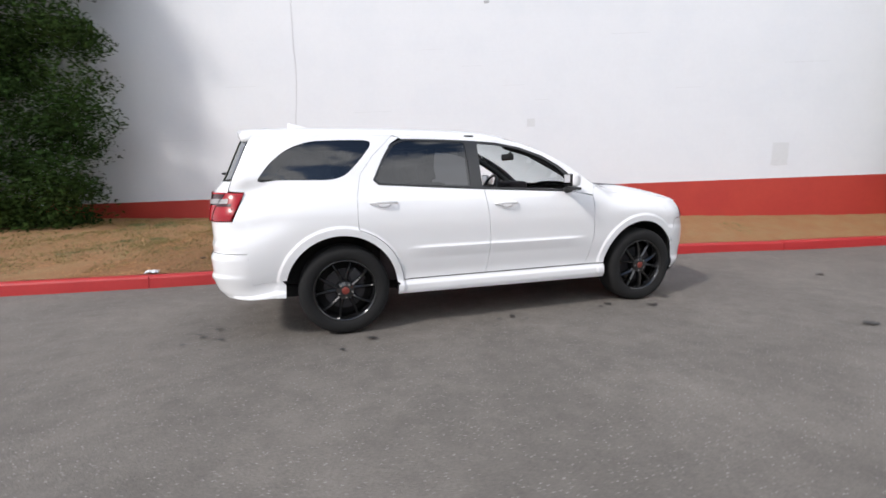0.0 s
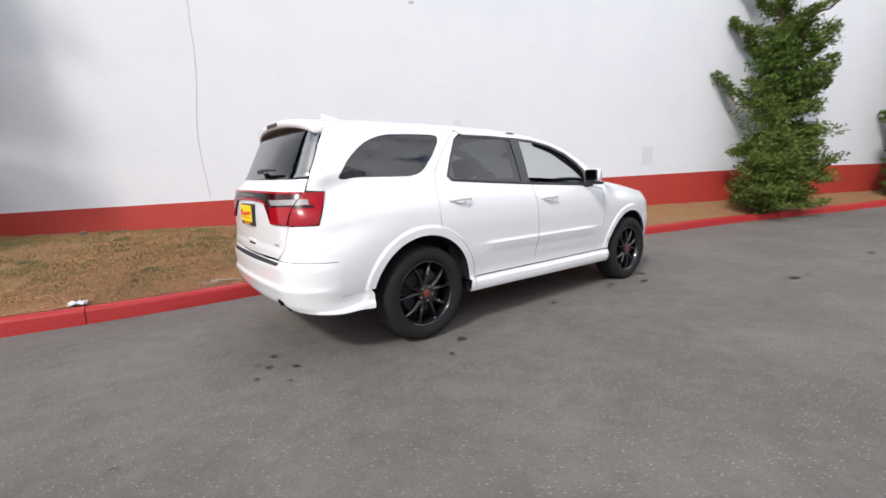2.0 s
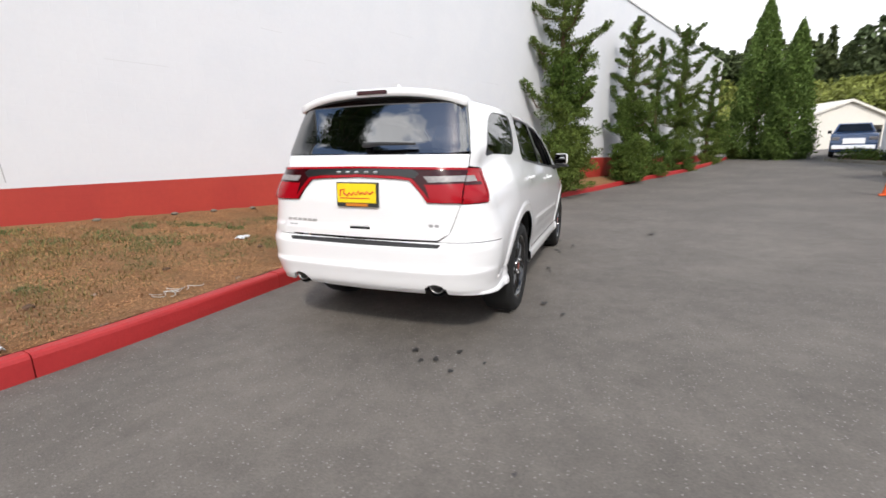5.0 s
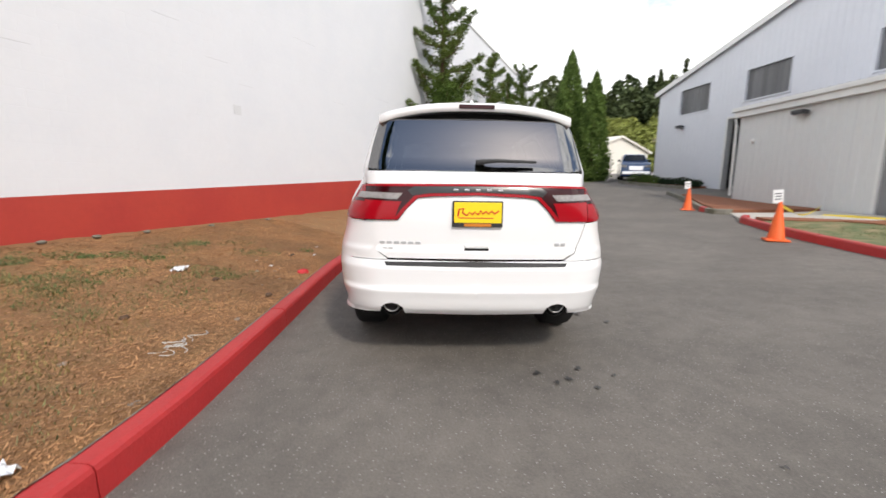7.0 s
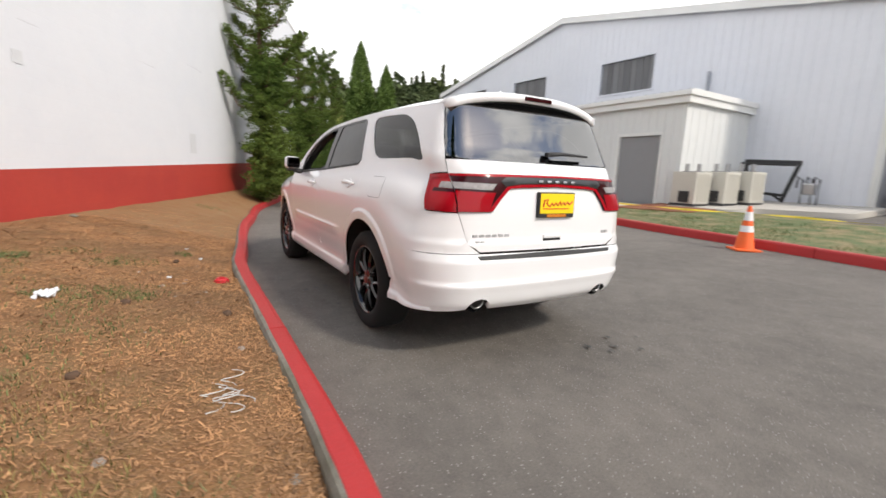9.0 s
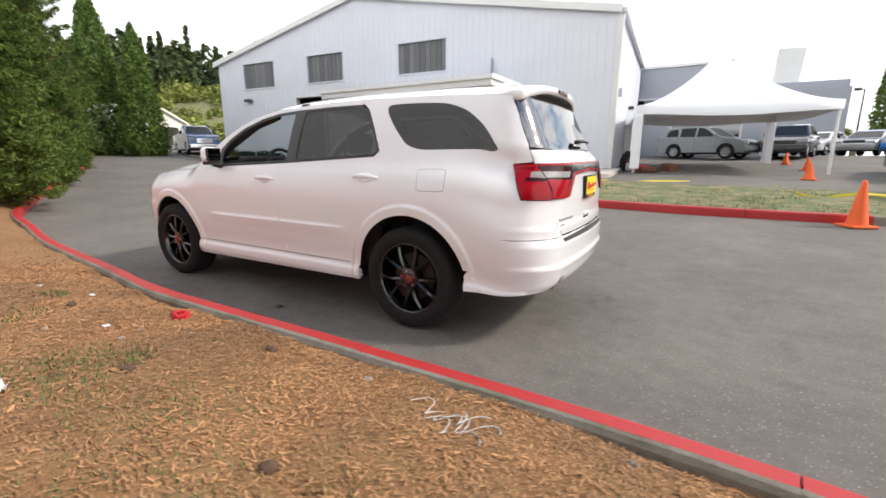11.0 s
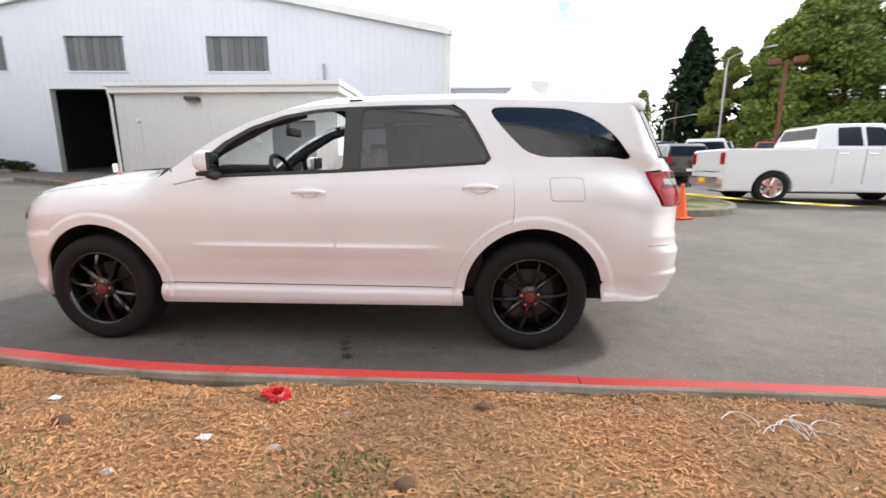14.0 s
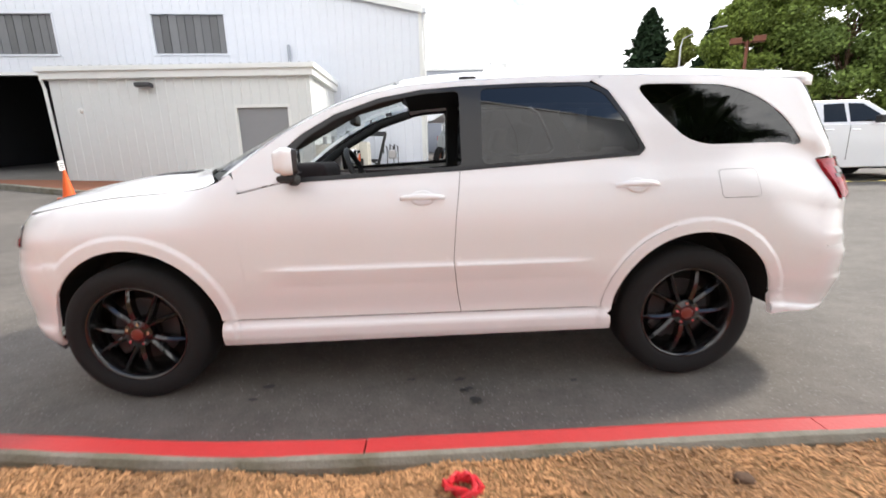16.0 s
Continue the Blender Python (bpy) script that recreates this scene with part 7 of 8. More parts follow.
# ---- planted strips and kerbs across the lane ----
FAR_KERB = [(5.75, -7.75), (5.35, -7.40), (4.2, -6.98), (3.0, -6.62), (1.4, -6.28), (-1.0, -5.95), (-3.0, -5.74), (-4.6, -5.68), (-5.7, -5.70)]
FAR_END = [(-5.7, -5.70), (-6.3, -5.80), (-6.9, -6.15), (-7.35, -6.8), (-7.5, -7.6), (-7.5, -8.6), (-7.1, -9.2)]
far_pts = spline(FAR_KERB, 0.2)
end_pts = spline(FAR_END, 0.15)
sweep_kerb("kerb_island_red", far_pts, M["kerb_red"], label="red painted kerb of the grass island", side=1)
sweep_kerb("kerb_island_grey", end_pts, M["concrete"], label="bare concrete kerb round the island's end", side=1)
bed_pts = spline([(14.5, -10.6), (12.1, -9.85), (9.6, -8.9), (8.2, -8.35), (7.55, -8.25), (7.35, -8.55)], 0.2)
sweep_kerb("kerb_bed_grey", bed_pts, M["concrete"], label="concrete kerb of the mulch bed", side=-1)
sweep_kerb("kerb_bed_red", spline([(8.3, -8.36), (7.9, -8.262)], 0.2), M["kerb_red"], 0.165, 0.155, label="red painted end of the bed kerb", side=-1)


def slab(name, poly, dz, mat, label, cat, sub=0.6, rough=0.0):
    """A level-following sheet over an outline, with a skirt."""
    def surf(u, v):
        return Vector((u, v, height(u, v) + dz + rough * noise.noise((u * 2, v * 2, 1))))
    bm, nn = panel(surf, poly, (), sub, 0, 0, 0.2)
    return tagged(part(name, bm, mat, smooth=True), label, cat, kind="structure")


inner = [(p.x, p.y - 0.14) for p in far_pts[6:]] + [(p.x + 0.12, p.y - 0.1) for p in end_pts[2:]] + [(-6.6, -9.6), (-3, -9.9), (0.2, -10.3), (1.6, -10.4), (2.2, -9.0), (4.2, -8.6), (4.6, -7.3)]
slab("ground_lawn", inner, 0.11, M["lawn"], "patchy lawn of the island with bare soil", "lawn", 0.5, 0.02)
slab("pavement_path", [(5.85, -7.75), (7.25, -8.45), (6.9, -9.6), (6.9, -11.0), (3.9, -11.0), (4.0, -9.3), (5.0, -8.4)], 0.045, M["pale_concrete"], "pale concrete path to the annex door", "path", 0.5)
slab("ground_bed", [(7.5, -8.45), (8.3, -8.6), (9.7, -9.1), (12.1, -10.05), (13.4, -10.5), (13.2, -11.0), (7.1, -11.0)], 0.10, M["mulch"], "red-brown mulch bed along the annex", "mulch bed", 0.5, 0.02)
slab("ground_bed_corner", [(1.8, -9.2), (3.9, -8.7), (4.6, -7.6), (5.3, -7.75), (4.9, -8.3), (3.85, -9.3), (3.8, -11.0), (1.8, -11.0)], 0.128, M["mulch"], "red-brown mulch bed beside the machines", "mulch bed", 0.5, 0.015)
slab("pavement_machine_pad", [(1.6, -10.5), (3.2, -10.4), (3.2, -15.0), (-0.6, -15.0), (-0.6, -12.3), (1.2, -11.6)], 0.14, M["pale_concrete"], "concrete pad below the cooling machines", "pad", 0.6)


def lawn_z(x, y):
    return height(x, y) + 0.10


lawn_spots = []
for k in range(330):
    x = rg.uniform(-7.0, 3.6)
    f = rg.random()
    y0 = -6.0 - 0.10 * max(0, x + 3)
    y = y0 + (-9.4 - y0) * f ** 1.3
    if x < -6.4 and y > -6.7:
        continue
    lawn_spots.append((x, y, lawn_z(x, y), 0.24, 42 if noise.noise((x * 0.7, y * 0.7, 4)) > -0.08 else 7))
make_grass("island_grass", lawn_spots, "short green grass on the island", 0.075, M["grass"])


# ---- cones and tape ----
def cone(name, x, y, label, tall=0.71, stripes=False, sign=False, dz=0.0, lean=0):
    t = thing(name, Matrix.Translation((x, y, height(x, y) + dz)) @ pose(0, 0, 0, lean, 0, 15 + 20 * (x % 3)), label, "traffic cone", "traffic cones")
    part("foot", boxed(-0.185, 0.185, -0.185, 0.185, 0.0, 0.035, 0.015), M["orange"], t)
    prof = [(0.145, 0.03), (0.135, 0.06), (0.03, tall - 0.02), (0.024, tall), (0.0, tall)]
    part("cone_body", lathe(bmesh.new(), prof, 28), M["orange"], t, smooth=True)
    if stripes:
        for z0, z1 in ((0.30, 0.40), (0.48, 0.62)):
            r = [0.135 - 0.105 * (z - 0.06) / (tall - 0.08) + 0.003 for z in (z0, z1)]
            part("band", lathe(bmesh.new(), [(r[0], z0), (r[1], z1)], 28), M["white"], t, "white reflective band", True)
    if sign:
        part("paper_sign", boxed(-0.09, 0.09, -0.004, 0.004, tall - 0.02, tall + 0.22, m=pose(0, 0, 0, 0, 4, 20)), M["white"], t, "white paper sign")
        for k in range(3):
            part("printed_bar", boxed(-0.06, 0.06, -0.007, 0.007, tall + 0.04 + 0.05 * k, tall + 0.06 + 0.05 * k, m=pose(0, 0, 0, 0, 4, 20)), M["print"], t)
    return t


cone("traffic_cone", 2.45, -6.02, "orange traffic cone with a paper sign by the kerb", sign=True)
cone("traffic_cone", 8.75, -8.05, "orange traffic cone with a paper sign by the bed", sign=True)
cone("traffic_cone", -1.22, -5.60, "orange traffic cone with white bands by the kerb", stripes=True)
cone("traffic_cone", -5.46, -5.48, "plain orange traffic cone beside the island")
for x, y in ((-6.1, -13.4), (-6.6, -17.0), (-6.4, -20.5)):
    cone("small_cone", x, y, "small orange cone out in the lot", 0.5)


def tape(name, pts, label):
    bm = bmesh.new()
    rows = []
    for i, p in enumerate(pts):
        tw = 0.5 + 0.9 * math.sin(i * 1.3)
        rows.append([bm.verts.new((p[0], p[1] + 0.024 * math.cos(tw), p[2] - 0.024 * math.sin(tw))), bm.verts.new((p[0], p[1] - 0.024 * math.cos(tw), p[2] + 0.024 * math.sin(tw)))])
    for a, b in zip(rows, rows[1:]):
        bm.faces.new((a[0], b[0], b[1], a[1]))
    r = bmesh.ops.extrude_face_region(bm, geom=bm.faces[:])
    bmesh.ops.translate(bm, verts=[v for v in r["geom"] if isinstance(v, bmesh.types.BMVert)], vec=(0, 0.001, 0.001))
    tagged(part(name, bm, M["yellow"]), label, "barrier tape")


def sagging(a, b, n, sag):
    return [(a[0] + (b[0] - a[0]) * i / n, a[1] + (b[1] - a[1]) * i / n, a[2] + (b[2] - a[2]) * i / n - sag * math.sin(math.pi * i / n)) for i in range(n + 1)]


tape("barrier_tape", sagging((-5.46, -5.5, 0.72), (-12.5, -6.4, 0.45), 14, 0.12), "yellow barrier tape tied to a cone")
tape("barrier_tape", sagging((-5.46, -5.5, 0.72), (-5.0, -10.5, 0.55), 10, 0.15), "yellow barrier tape tied to a cone")
tape("barrier_tape", sagging((2.45, -6.02, 0.90), (7.0, -10.9, 0.65), 12, 0.22), "yellow barrier tape sagging to the annex")
tape("barrier_tape", [(4.6 - 0.45 * k, -8.8 - 0.25 * math.sin(k * 0.8) - 0.12 * k, height(4.6 - 0.45 * k, -9.5) + 0.17) for k in range(18)], "yellow barrier tape lying along the bed")


# ---- machines beside the annex ----
def cooler(x, y, z):
    t = thing("cooling_unit", Matrix.Translation((x, y, z)), "beige outdoor cooling unit with louvred sides", "air conditioner", "cooling units")
    part("cabinet", boxed(-0.36, 0.36, -0.40, 0.40, 0.06, 0.98, 0.02), M["ac"], t)
    part("base", boxed(-0.38, 0.38, -0.42, 0.42, 0.0, 0.06, 0.01), M["dark_steel"], t)
    for k in range(9):
        part("louvre", boxed(0.352, 0.372, -0.345 + 0.078 * k, -0.300 + 0.078 * k, 0.12, 0.92), M["dark_steel"], t)
    for k in range(9):
        part("louvre", boxed(-0.375, -0.355, -0.33 + 0.078 * k, -0.305 + 0.078 * k, 0.12, 0.92), M["ac"], t)
    part("control_box", boxed(-0.20, 0.10, 0.395, 0.45, 0.10, 0.42, 0.01), M["plastic"], t, "dark service panel")
    for dx, dy in ((0.12, 0.1), (-0.10, -0.12)):
        bm = bmesh.new()
        tube(bm, [(dx, dy, 0.97), (dx, dy, 1.22)], 0.06, 10)
        part("pipe_stub", bm, M["steel"], t)
    part("fan_grille", lathe(bmesh.new(), [(0.0, 1.0), (0.26, 1.0), (0.30, 0.985)], 28), M["dark_steel"], t)


for x, y in ((2.85, -10.95), (2.50, -11.85), (2.22, -12.75)):
    cooler(x, y, height(x, y) + 0.14)


def make_rack():
    z = height(1.4, -14.0) + 0.14
    t = thing("steel_rack", Matrix.Translation((1.3, -13.9, z)), "black steel frame leaning beside the wall", "steel frame")
    def near(p):
        return (1.5 - (1.5 - p[0]) * 0.62, p[1], p[2])
    for nm, pts, r in (("rail", ((-0.9, 0, 1.25), (1.5, 0.1, 1.3)), 0.07), ("rail", ((-0.9, 0.25, 1.18), (1.5, 0.35, 1.22)), 0.05), ("leg", ((-0.85, 0, 1.25), (-0.3, 0, 0.05)), 0.06), ("leg", ((1.45, 0.1, 1.28), (1.35, 0.1, 0.0)), 0.06),
                       ("rail", ((-0.4, 0.05, 0.25), (1.5, 0.15, 0.35)), 0.05), ("brace", ((0.2, 0.05, 0.3), (-0.3, 0.02, 0.1)), 0.04)):
        bm = bmesh.new()
        tube(bm, [near(p) for p in pts], r, 6)
        part(nm, bm, M["plastic"], t)
    g = thing("gas_meter", Matrix.Translation((1.15, -14.3, z)), "grey gas meter with pipes by the wall", "meter")
    part("meter_body", boxed(-0.16, 0.16, -0.12, 0.12, 0.30, 0.65, 0.05), M["steel"], g)
    for dx in (-0.22, -0.05, 0.2):
        bm = bmesh.new()
        tube(bm, [(dx, 0, 0.0), (dx, 0, 0.75), (dx + 0.12, 0.02, 0.85), (dx + 0.14, 0.02, 0.5)], 0.028, 8)
        part("pipe", bm, M["dark_steel"], g)
    j = thing("old_wheel", Matrix.Translation((-0.9, -15.6, height(-0.9, -15.6))), "rusty wheel leaning at the wall corner", "wheel")
    part("scrap_tyre", lathe(bmesh.new(), [(0.20, -0.10), (0.36, -0.11), (0.40, -0.07), (0.40, 0.07), (0.36, 0.11), (0.20, 0.10)], 28, pose(0.2, 0, 0.39, 78, 0, 70)), M["rubber"], j)
    part("scrap_rim", lathe(bmesh.new(), [(0.0, 0.02), (0.20, 0.05), (0.20, -0.05), (0.0, -0.03)], 24, pose(0.2, 0, 0.39, 78, 0, 70)), M["rust"], j)
    s = thing("scrap_parts", Matrix.Translation((-1.5, -15.4, height(-1.5, -15.4))), "heap of rusty and red metal car parts", "scrap")
    rnd = random.Random(2)
    for k in range(9):
        mt = (M["rust"], M["litter_red"], M["steel"], M["dark_steel"])[k % 4]
        w, h = rnd.uniform(0.1, 0.35), rnd.uniform(0.1, 0.3)
        x, y = rnd.uniform(-0.8, 0.6), rnd.uniform(-0.5, 0.5)
        part("metal_piece", boxed(-w, w, -w * 0.5, w * 0.5, 0, h, 0.03, m=Matrix.Translation((x, y, 0.0)) @ pose(0, 0, 0, rnd.uniform(-9, 9), rnd.uniform(-9, 9), rnd.uniform(0, 180))), mt, s)


make_rack()


def make_shrubs():
    rnd = np.random.default_rng(61)
    for x, y, r in ((20.8, -12.9, 0.55), (19.6, -13.1, 0.45), (18.4, -13.3, 0.5), (17.4, -13.4, 0.4), (21.8, -12.6, 0.7)):
        t = thing("juniper_shrub", Matrix.Translation((x, y, height(x, y) + 0.1)), "low dark juniper shrub at the building's foot", "shrub", "low junipers")
        c = ellipsoid_points(rnd, 700, (0, 0, r * 0.35), (r * 1.5, r, r * 0.55), 0.8)
        ob = new("foliage", leaf_mesh("foliage", c, rnd.uniform(0.06, 0.16, len(c)), M["needle_dark"] if x < 20 else M["needle"], rnd, 0.2))
        ob.parent = t
        bm = bmesh.new()
        tube(bm, [(0, 0, -0.1), (0, 0, r * 0.5)], 0.04, 6)
        part("stem", bm, M["bark"], t)


make_shrubs()
sweep_kerb("kerb_building", spline([(23.5, -12.0), (21.8, -12.15), (19.5, -12.45), (17.2, -12.75)], 0.25), M["concrete"], label="concrete kerb before the building", side=1)
slab("ground_bed_building", [(23.4, -12.2), (21.8, -12.32), (19.5, -12.62), (17.2, -12.92), (17.2, -13.95), (22.0, -13.65)], 0.10, M["mulch"], "dark soil bed at the building's foot", "soil bed", 0.6, 0.02)


# ---- lamp posts, sign post ----
def lamp_post(x, y, h, heads, mat, label):
    t = thing("lamp_post", Matrix.Translation((x, y, height(x, y) - 0.05)), label, "street lamp", "lot lamps")
    bm = bmesh.new()
    tube(bm, [(0, 0, 0), (0, 0, h)], 0.10, 10, 0.07)
    part("pole", bm, mat, t)
    for k in range(heads):
        s = -1 if k else 1
        bm = bmesh.new()
        tube(bm, [(0, 0, h - 0.1), (0.22 * s, -0.13 * s, h)], 0.04, 6)
        part("arm", bm, mat, t)
        part("lamp_head", boxed(-0.25, 0.25, -0.22, 0.22, -0.13, 0.13, 0.03, m=Matrix.Translation((0.42 * s, -0.25 * s, h + 0.05)) @ pose(0, 0, 0, 0, 0, -31)), mat, t)
    part("footing", lathe(bmesh.new(), [(0.28, 0.0), (0.28, 0.6), (0.0, 0.62)], 16), M["concrete"], t)


lamp_post(-16.2, -19.3, 5.4, 2, M["rust"], "brown lot lamp with two box heads")
lamp_post(-18.9, -51, 7.2, 2, M["dark_steel"], "dark lot lamp with two box heads far off")
lamp_post(-24.8, -50, 7.4, 1, M["rust"], "brown lot lamp far off")
lamp_post(-15.8, -54, 6.2, 1, M["dark_steel"], "dark lot lamp far off behind the tent")


def street_arm(x, y, h, label):
    t = thing("street_lamp", Matrix.Translation((x, y, height(x, y) - 0.05)), label, "street lamp")
    bm = bmesh.new()
    tube(bm, [(0, 0, 0), (0, 0, h * 0.9), (-0.1, 0.06, h * 0.97), (-0.6, 0.4, h), (-2.2, 1.5, h + 0.25)], 0.08, 10, 0.035)
    part("pole", bm, M["steel"], t)
    part("lamp_head", boxed(-0.34, 0.34, -0.09, 0.09, -0.05, 0.05, 0.03, m=Matrix.Translation((-2.45, 1.67, h + 0.27)) @ pose(0, 0, 0, 0, 0, -34)), M["steel"], t)


street_arm(-22.6, -36.4, 9.2, "grey street lamp with a long arm")
street_arm(-22.5, -47.5, 5.2, "grey street lamp with a long arm far off")
sg = thing("sign_post", at(31.4, -9.4, 0), "short brown post with a red and white sign", "sign")
part("post", boxed(-0.06, 0.06, -0.10, 0.10, 0, 1.3, 0.01), M["rust"], sg)
part("sign_plate", boxed(-0.09, -0.06, -0.22, 0.22, 0.95, 1.55, 0.01), M["kerb_red"], sg)
part("printed_bar", boxed(-0.10, -0.09, -0.15, 0.15, 1.2, 1.4), M["white"], sg)
hy = thing("hydrant", at(31.2, -12.6, 0), "small yellow fire hydrant by the kerb", "hydrant")
part("hydrant_body", lathe(bmesh.new(), [(0.14, 0.0), (0.14, 0.08), (0.10, 0.10), (0.10, 0.5), (0.13, 0.52), (0.11, 0.62), (0.0, 0.70)], 20), M["yellow"], hy)


# ---- marks on the wall ----
def wall_mark(name, s, z, w, h, mat, label, d=0.006):
    t = part(name, boxed(-w / 2, w / 2, -d, 0.0, -h / 2, h / 2, 0.002), mat)
    p = wall_point(s, 0.0)
    t.matrix_world = Matrix.Translation((p.x, p.y, z)) @ Matrix.Rotation(math.atan2(WALL_D.y, WALL_D.x), 4, "Z")
    tagged(t, label, "wall patch")


M["patch"] = material("grey_patch", (0.63, 0.64, 0.65), 0.7, var=0.10, scale=20)
M["crack"] = material("crack", (0.42, 0.42, 0.43), 0.9)
wall_mark("wall_patch", 4.9, 1.68, 0.30, 0.44, M["patch"], "pale grey cover plate on the white wall")
wall_mark("wall_patch", 0.02, 2.40, 0.16, 0.16, M["patch"], "small round patch on the white wall")
wall_mark("wall_patch", -0.9, 4.75, 0.10, 0.05, M["crack"], "small dark scar on the white wall")
for s, z, w in ((-0.35, 3.15, 0.45), (1.9, 4.05, 0.7), (0.25, 2.85, 0.3), (-3.3, 2.7, 0.8), (-6.2, 3.3, 0.7), (-7.8, 2.2, 0.9), (-5.8, 1.9, 0.6), (5.2, 3.4, 0.8), (-2.0, 3.9, 0.5), (-1.2, 3.55, 0.4), (3.1, 3.0, 0.5)):
    wall_mark("wall_scar", s, z, w, 0.007, M["patch"], "faint open joint in the white wall", 0.0015)
bm = bmesh.new()
prev = None
for k in range(40):
    z = 1.02 + 0.165 * k
    x = 0.012 * noise.noise((0, z * 1.3, 2)) + (0.05 * math.sin(z * 2.2) if z < 4 else 0.03)
    row = [bm.verts.new((x - 0.006, -0.004, z)), bm.verts.new((x + 0.006, -0.004, z))]
    if prev:
        bm.faces.new((prev[0], prev[1], row[1], row[0]))
    prev = row
crack = part("wall_crack", bm, M["crack"])
p = wall_point(-4.98)
crack.matrix_world = Matrix.Translation((p.x, p.y, 0)) @ Matrix.Rotation(math.atan2(WALL_D.y, WALL_D.x), 4, "Z")
tagged(crack, "fine upright crack in the white wall", "wall crack")


# ---- litter and stones on the bank, stains on the road ----
def lump(name, x, y, z, r, mat, label, category, flatness=0.6, seed=0, group=""):
    bm = bmesh.new()
    bmesh.ops.create_icosphere(bm, subdivisions=2, radius=r)
    for v in bm.verts:
        k = 1 + 0.35 * noise.noise(v.co / r * 1.3 + Vector((seed, seed * 2, 0)))
        v.co = Vector((v.co.x * k * 1.25, v.co.y * k, v.co.z * k * flatness))
    ob = part(name, bm, mat, smooth=True)
    ob.location = (x, y, z + r * flatness * 0.35)
    return tagged(ob, label, category, group)


for i, (x, y, r) in enumerate(((-0.24, 2.13, 0.045), (-0.36, 2.30, 0.05), (-0.12, 2.12, 0.035), (-1.91, 1.84, 0.05), (-0.55, 1.98, 0.04), (0.5, 2.02, 0.03), (-3.2, 1.80, 0.05), (-0.7, 2.2, 0.03), (-1.5, 2.35, 0.03), (0.15, 2.5, 0.04), (-0.85, 2.05, 0.035), (-2.9, 2.4, 0.04))):
    lump("stone", x, y, bank_z(x, y) - 0.006, r * 0.55, M["stone"], "grey-brown stone lying in the bark", "stone", 0.5, i, "stones in the bark")
for i, (x, y) in enumerate(((-1.18, 1.86), (-0.9, 2.5), (-2.1, 2.6), (-3.3, 2.5), (0.6, 2.2))):
    lump("pine_cone", x, y, bank_z(x, y), 0.032, M["bark"], "dark brown pine cone in the bark", "pine cone", 0.8, 20 + i, "pine cones")


def crumpled(name, x, y, w, mat, label, seed):
    rnd = random.Random(seed)
    bm = bmesh.new()
    n = 7
    g = [[bm.verts.new((w * (i / n - 0.5) * rnd.uniform(0.8, 1.1), w * 0.7 * (j / n - 0.5) * rnd.uniform(0.8, 1.1), rnd.uniform(0.004, 0.045 * w / 0.15))) for j in range(n + 1)] for i in range(n + 1)]
    for i in range(n):
        for j in range(n):
            bm.faces.new((g[i][j], g[i + 1][j], g[i + 1][j + 1], g[i][j + 1]))
    r = bmesh.ops.extrude_face_region(bm, geom=bm.faces[:])
    bmesh.ops.translate(bm, verts=[v for v in r["geom"] if isinstance(v, bmesh.types.BMVert)], vec=(0, 0, 0.003))
    bmesh.ops.recalc_face_normals(bm, faces=bm.faces[:])
    ob = part(name, bm, mat)
    ob.location = (x, y, bank_z(x, y) + 0.002)
    return tagged(ob, label, "litter")


crumpled("paper_litter", -0.70, 2.97, 0.17, M["litter"], "crumpled white paper lying on the bark", 1)
crumpled("paper_litter", -3.80, 1.93, 0.15, M["litter"], "crumpled white paper lying near the kerb", 2)
for i, (x, y) in enumerate(((0.86, 1.97), (-0.05, 2.25), (1.5, 2.1))):
    crumpled("paper_scrap", x, y, 0.05, M["litter"], "small white paper scrap on the bark", 5 + i)
for i in range(9):
    s = -7 + 0.9 * i + 0.3 * math.sin(i * 5)
    p = wall_point(s, 0.18)
    lump("rubble", p.x, p.y, bank_z(p.x, p.y), 0.045, M["concrete"], "pale rubble at the foot of the wall", "rubble", 0.5, 50 + i, "rubble at the wall")
rnd = random.Random(8)
rope = thing("red_string", Matrix.Translation((-0.16, 1.83, bank_z(-0.16, 1.83) + 0.004)), "tangle of red string behind the kerb", "string")
for k in range(7):
    a = rnd.uniform(0, 6.28)
    pts = [(0.055 * math.cos(a + t * 1.1) * (1 + 0.35 * math.sin(t * 3 + k)), 0.045 * math.sin(a + t * 1.1) * (1 + 0.35 * math.cos(t * 2 + k)), 0.018 + 0.018 * math.sin(t * 2 + k)) for t in [i * 0.5 for i in range(10)]]
    bm = bmesh.new()
    tube(bm, pts, 0.008, 5)
    part("loop", bm, M["litter_red"], rope)
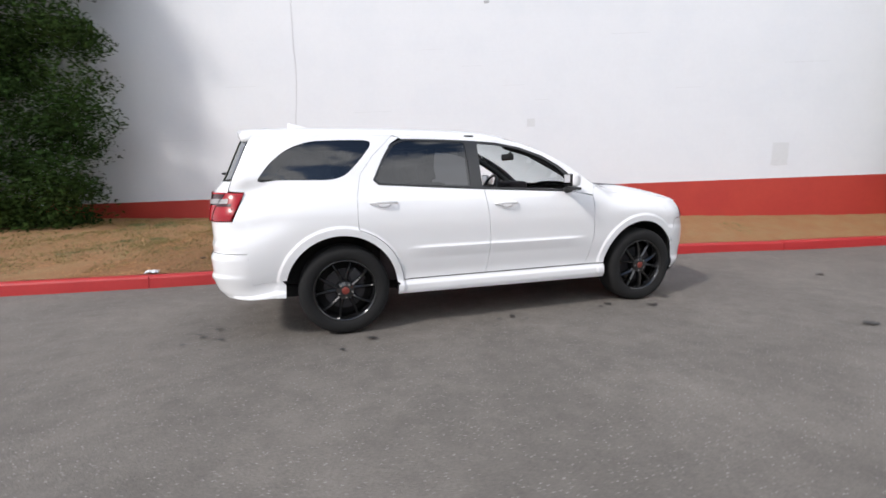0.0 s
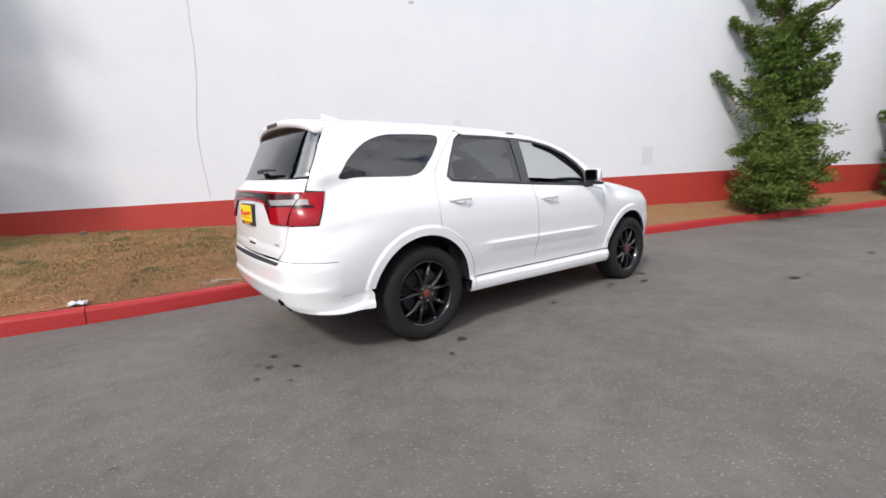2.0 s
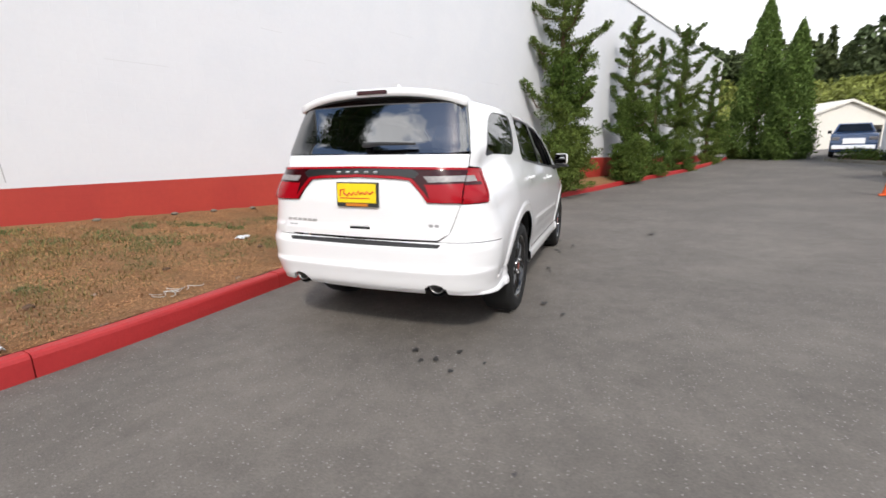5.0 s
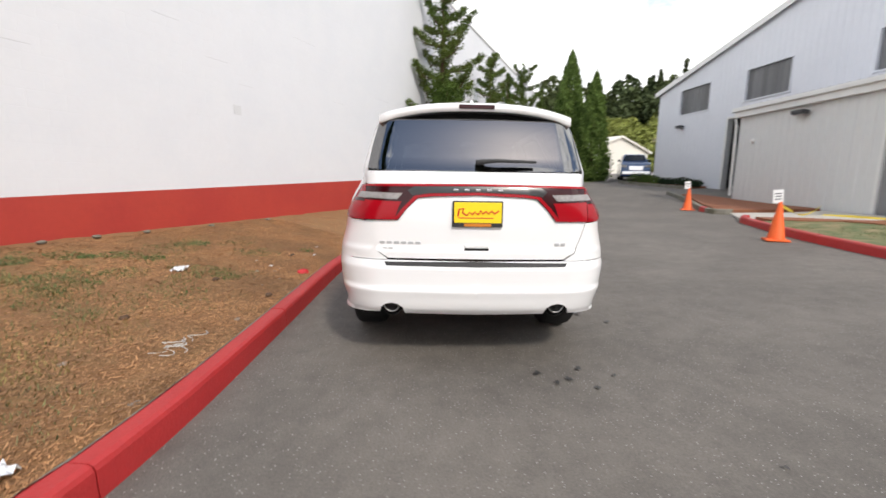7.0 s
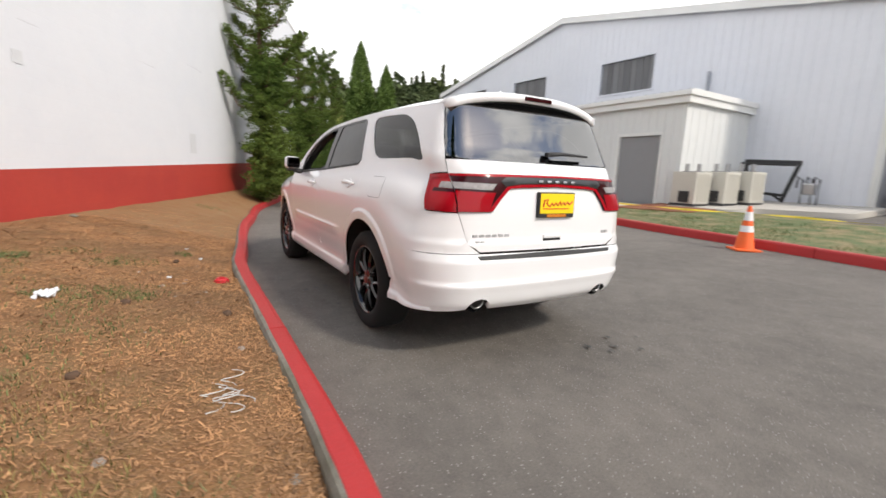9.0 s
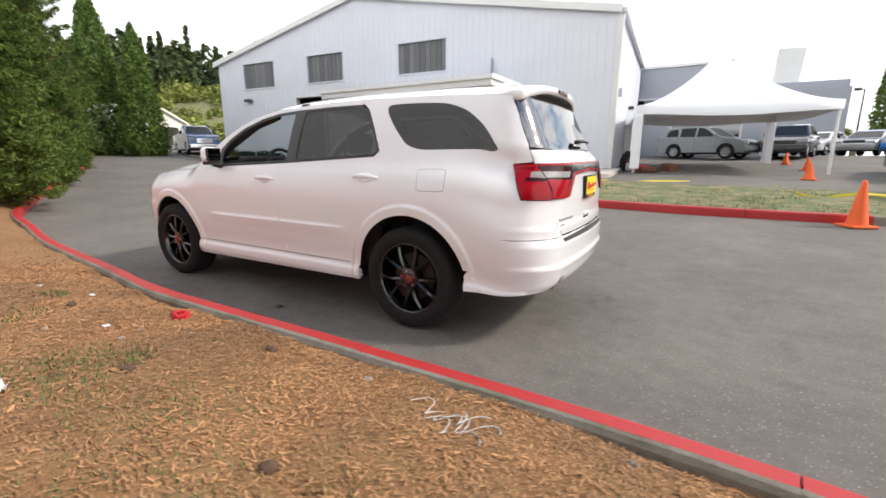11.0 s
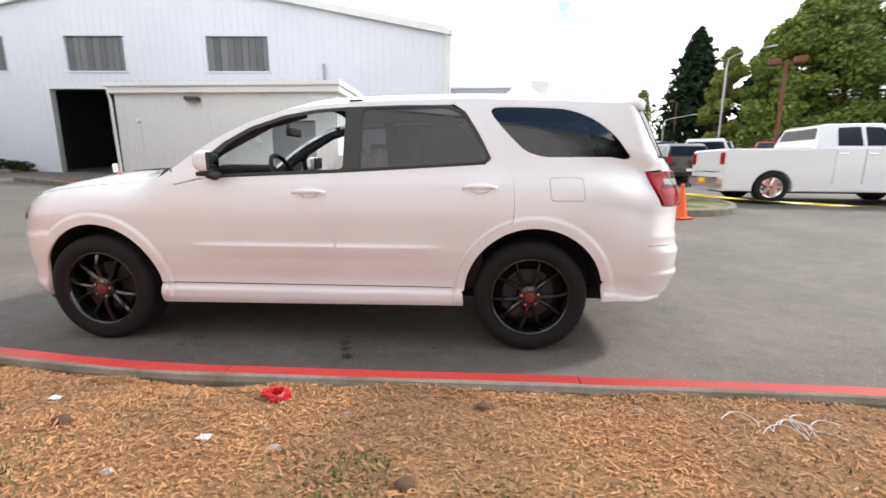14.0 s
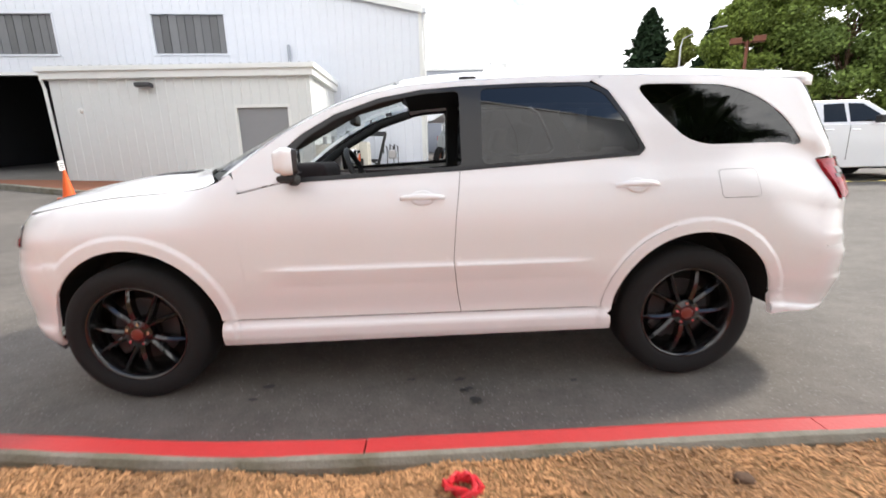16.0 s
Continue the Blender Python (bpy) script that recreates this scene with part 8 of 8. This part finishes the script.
wire = thing("wire_tangle", Matrix.Translation((-2.50, 2.02, bank_z(-2.50, 2.02) + 0.004)), "tangle of thin pale wire on the bark", "wire")
for k in range(6):
    a = rnd.uniform(-0.7, 0.7)
    x0, y0 = rnd.uniform(-0.15, 0.15), rnd.uniform(-0.1, 0.1)
    pts = [(x0 + 0.18 * (t - 0.5) * math.cos(a) + 0.03 * math.cos(t * 7 + k), y0 + 0.18 * (t - 0.5) * math.sin(a) + 0.045 * math.sin(t * 8 + k), 0.012 + 0.010 * math.sin(t * 5 + k)) for t in [i / 12 for i in range(13)]]
    bm = bmesh.new()
    tube(bm, pts, 0.0024, 5)
    part("strand", bm, M["wire"], wire)


def stain(x, y, r, seed, stretch=1.6):
    bm = bmesh.new()
    n = 18
    ring = []
    for k in range(n):
        a = 2 * math.pi * k / n
        q = r * (1 + 0.95 * noise.noise((math.cos(a) * 1.7 + seed, math.sin(a) * 1.7, seed * 0.7)))
        ring.append(bm.verts.new((q * stretch * math.cos(a), q * math.sin(a), 0)))
    bm.faces.new(ring)
    ob = part("oil_stain", bm, M["stain"])
    ob.location = (x, y, height(x, y) + 0.012)
    tagged(ob, "dark oil stain on the asphalt", "stain", "oil stains")


for i, (x, y, r) in enumerate(((1.88, -0.92, 0.07), (1.5, -1.14, 0.06), (2.69, -2.3, 0.07), (3.0, -2.35, 0.05), (1.10, -0.95, 0.05), (0.98, -1.0, 0.04), (0.0, -0.98, 0.045), (-0.15, -1.02, 0.03), (0.1, -1.1, 0.025), (-2.62, -0.42, 0.04), (-2.70, -0.60, 0.035), (-2.55, -0.72, 0.035), (-2.82, -0.75, 0.03), (-2.75, -0.52, 0.03), (-2.66, -0.92, 0.025),
                               (-0.25, 0.97, 0.045), (-0.22, 0.86, 0.04), (0.05, 0.84, 0.03), (0.88, 0.85, 0.04), (-0.88, 0.92, 0.03), (-0.30, 1.08, 0.05), (4.53, -0.76, 0.07), (0.92, 0.98, 0.03), (-1.35, -1.12, 0.05), (-1.6, -1.3, 0.03), (5.1, -2.6, 0.08), (-3.6, -1.3, 0.02))):
    stain(x, y, r * 0.48, i * 3.1)
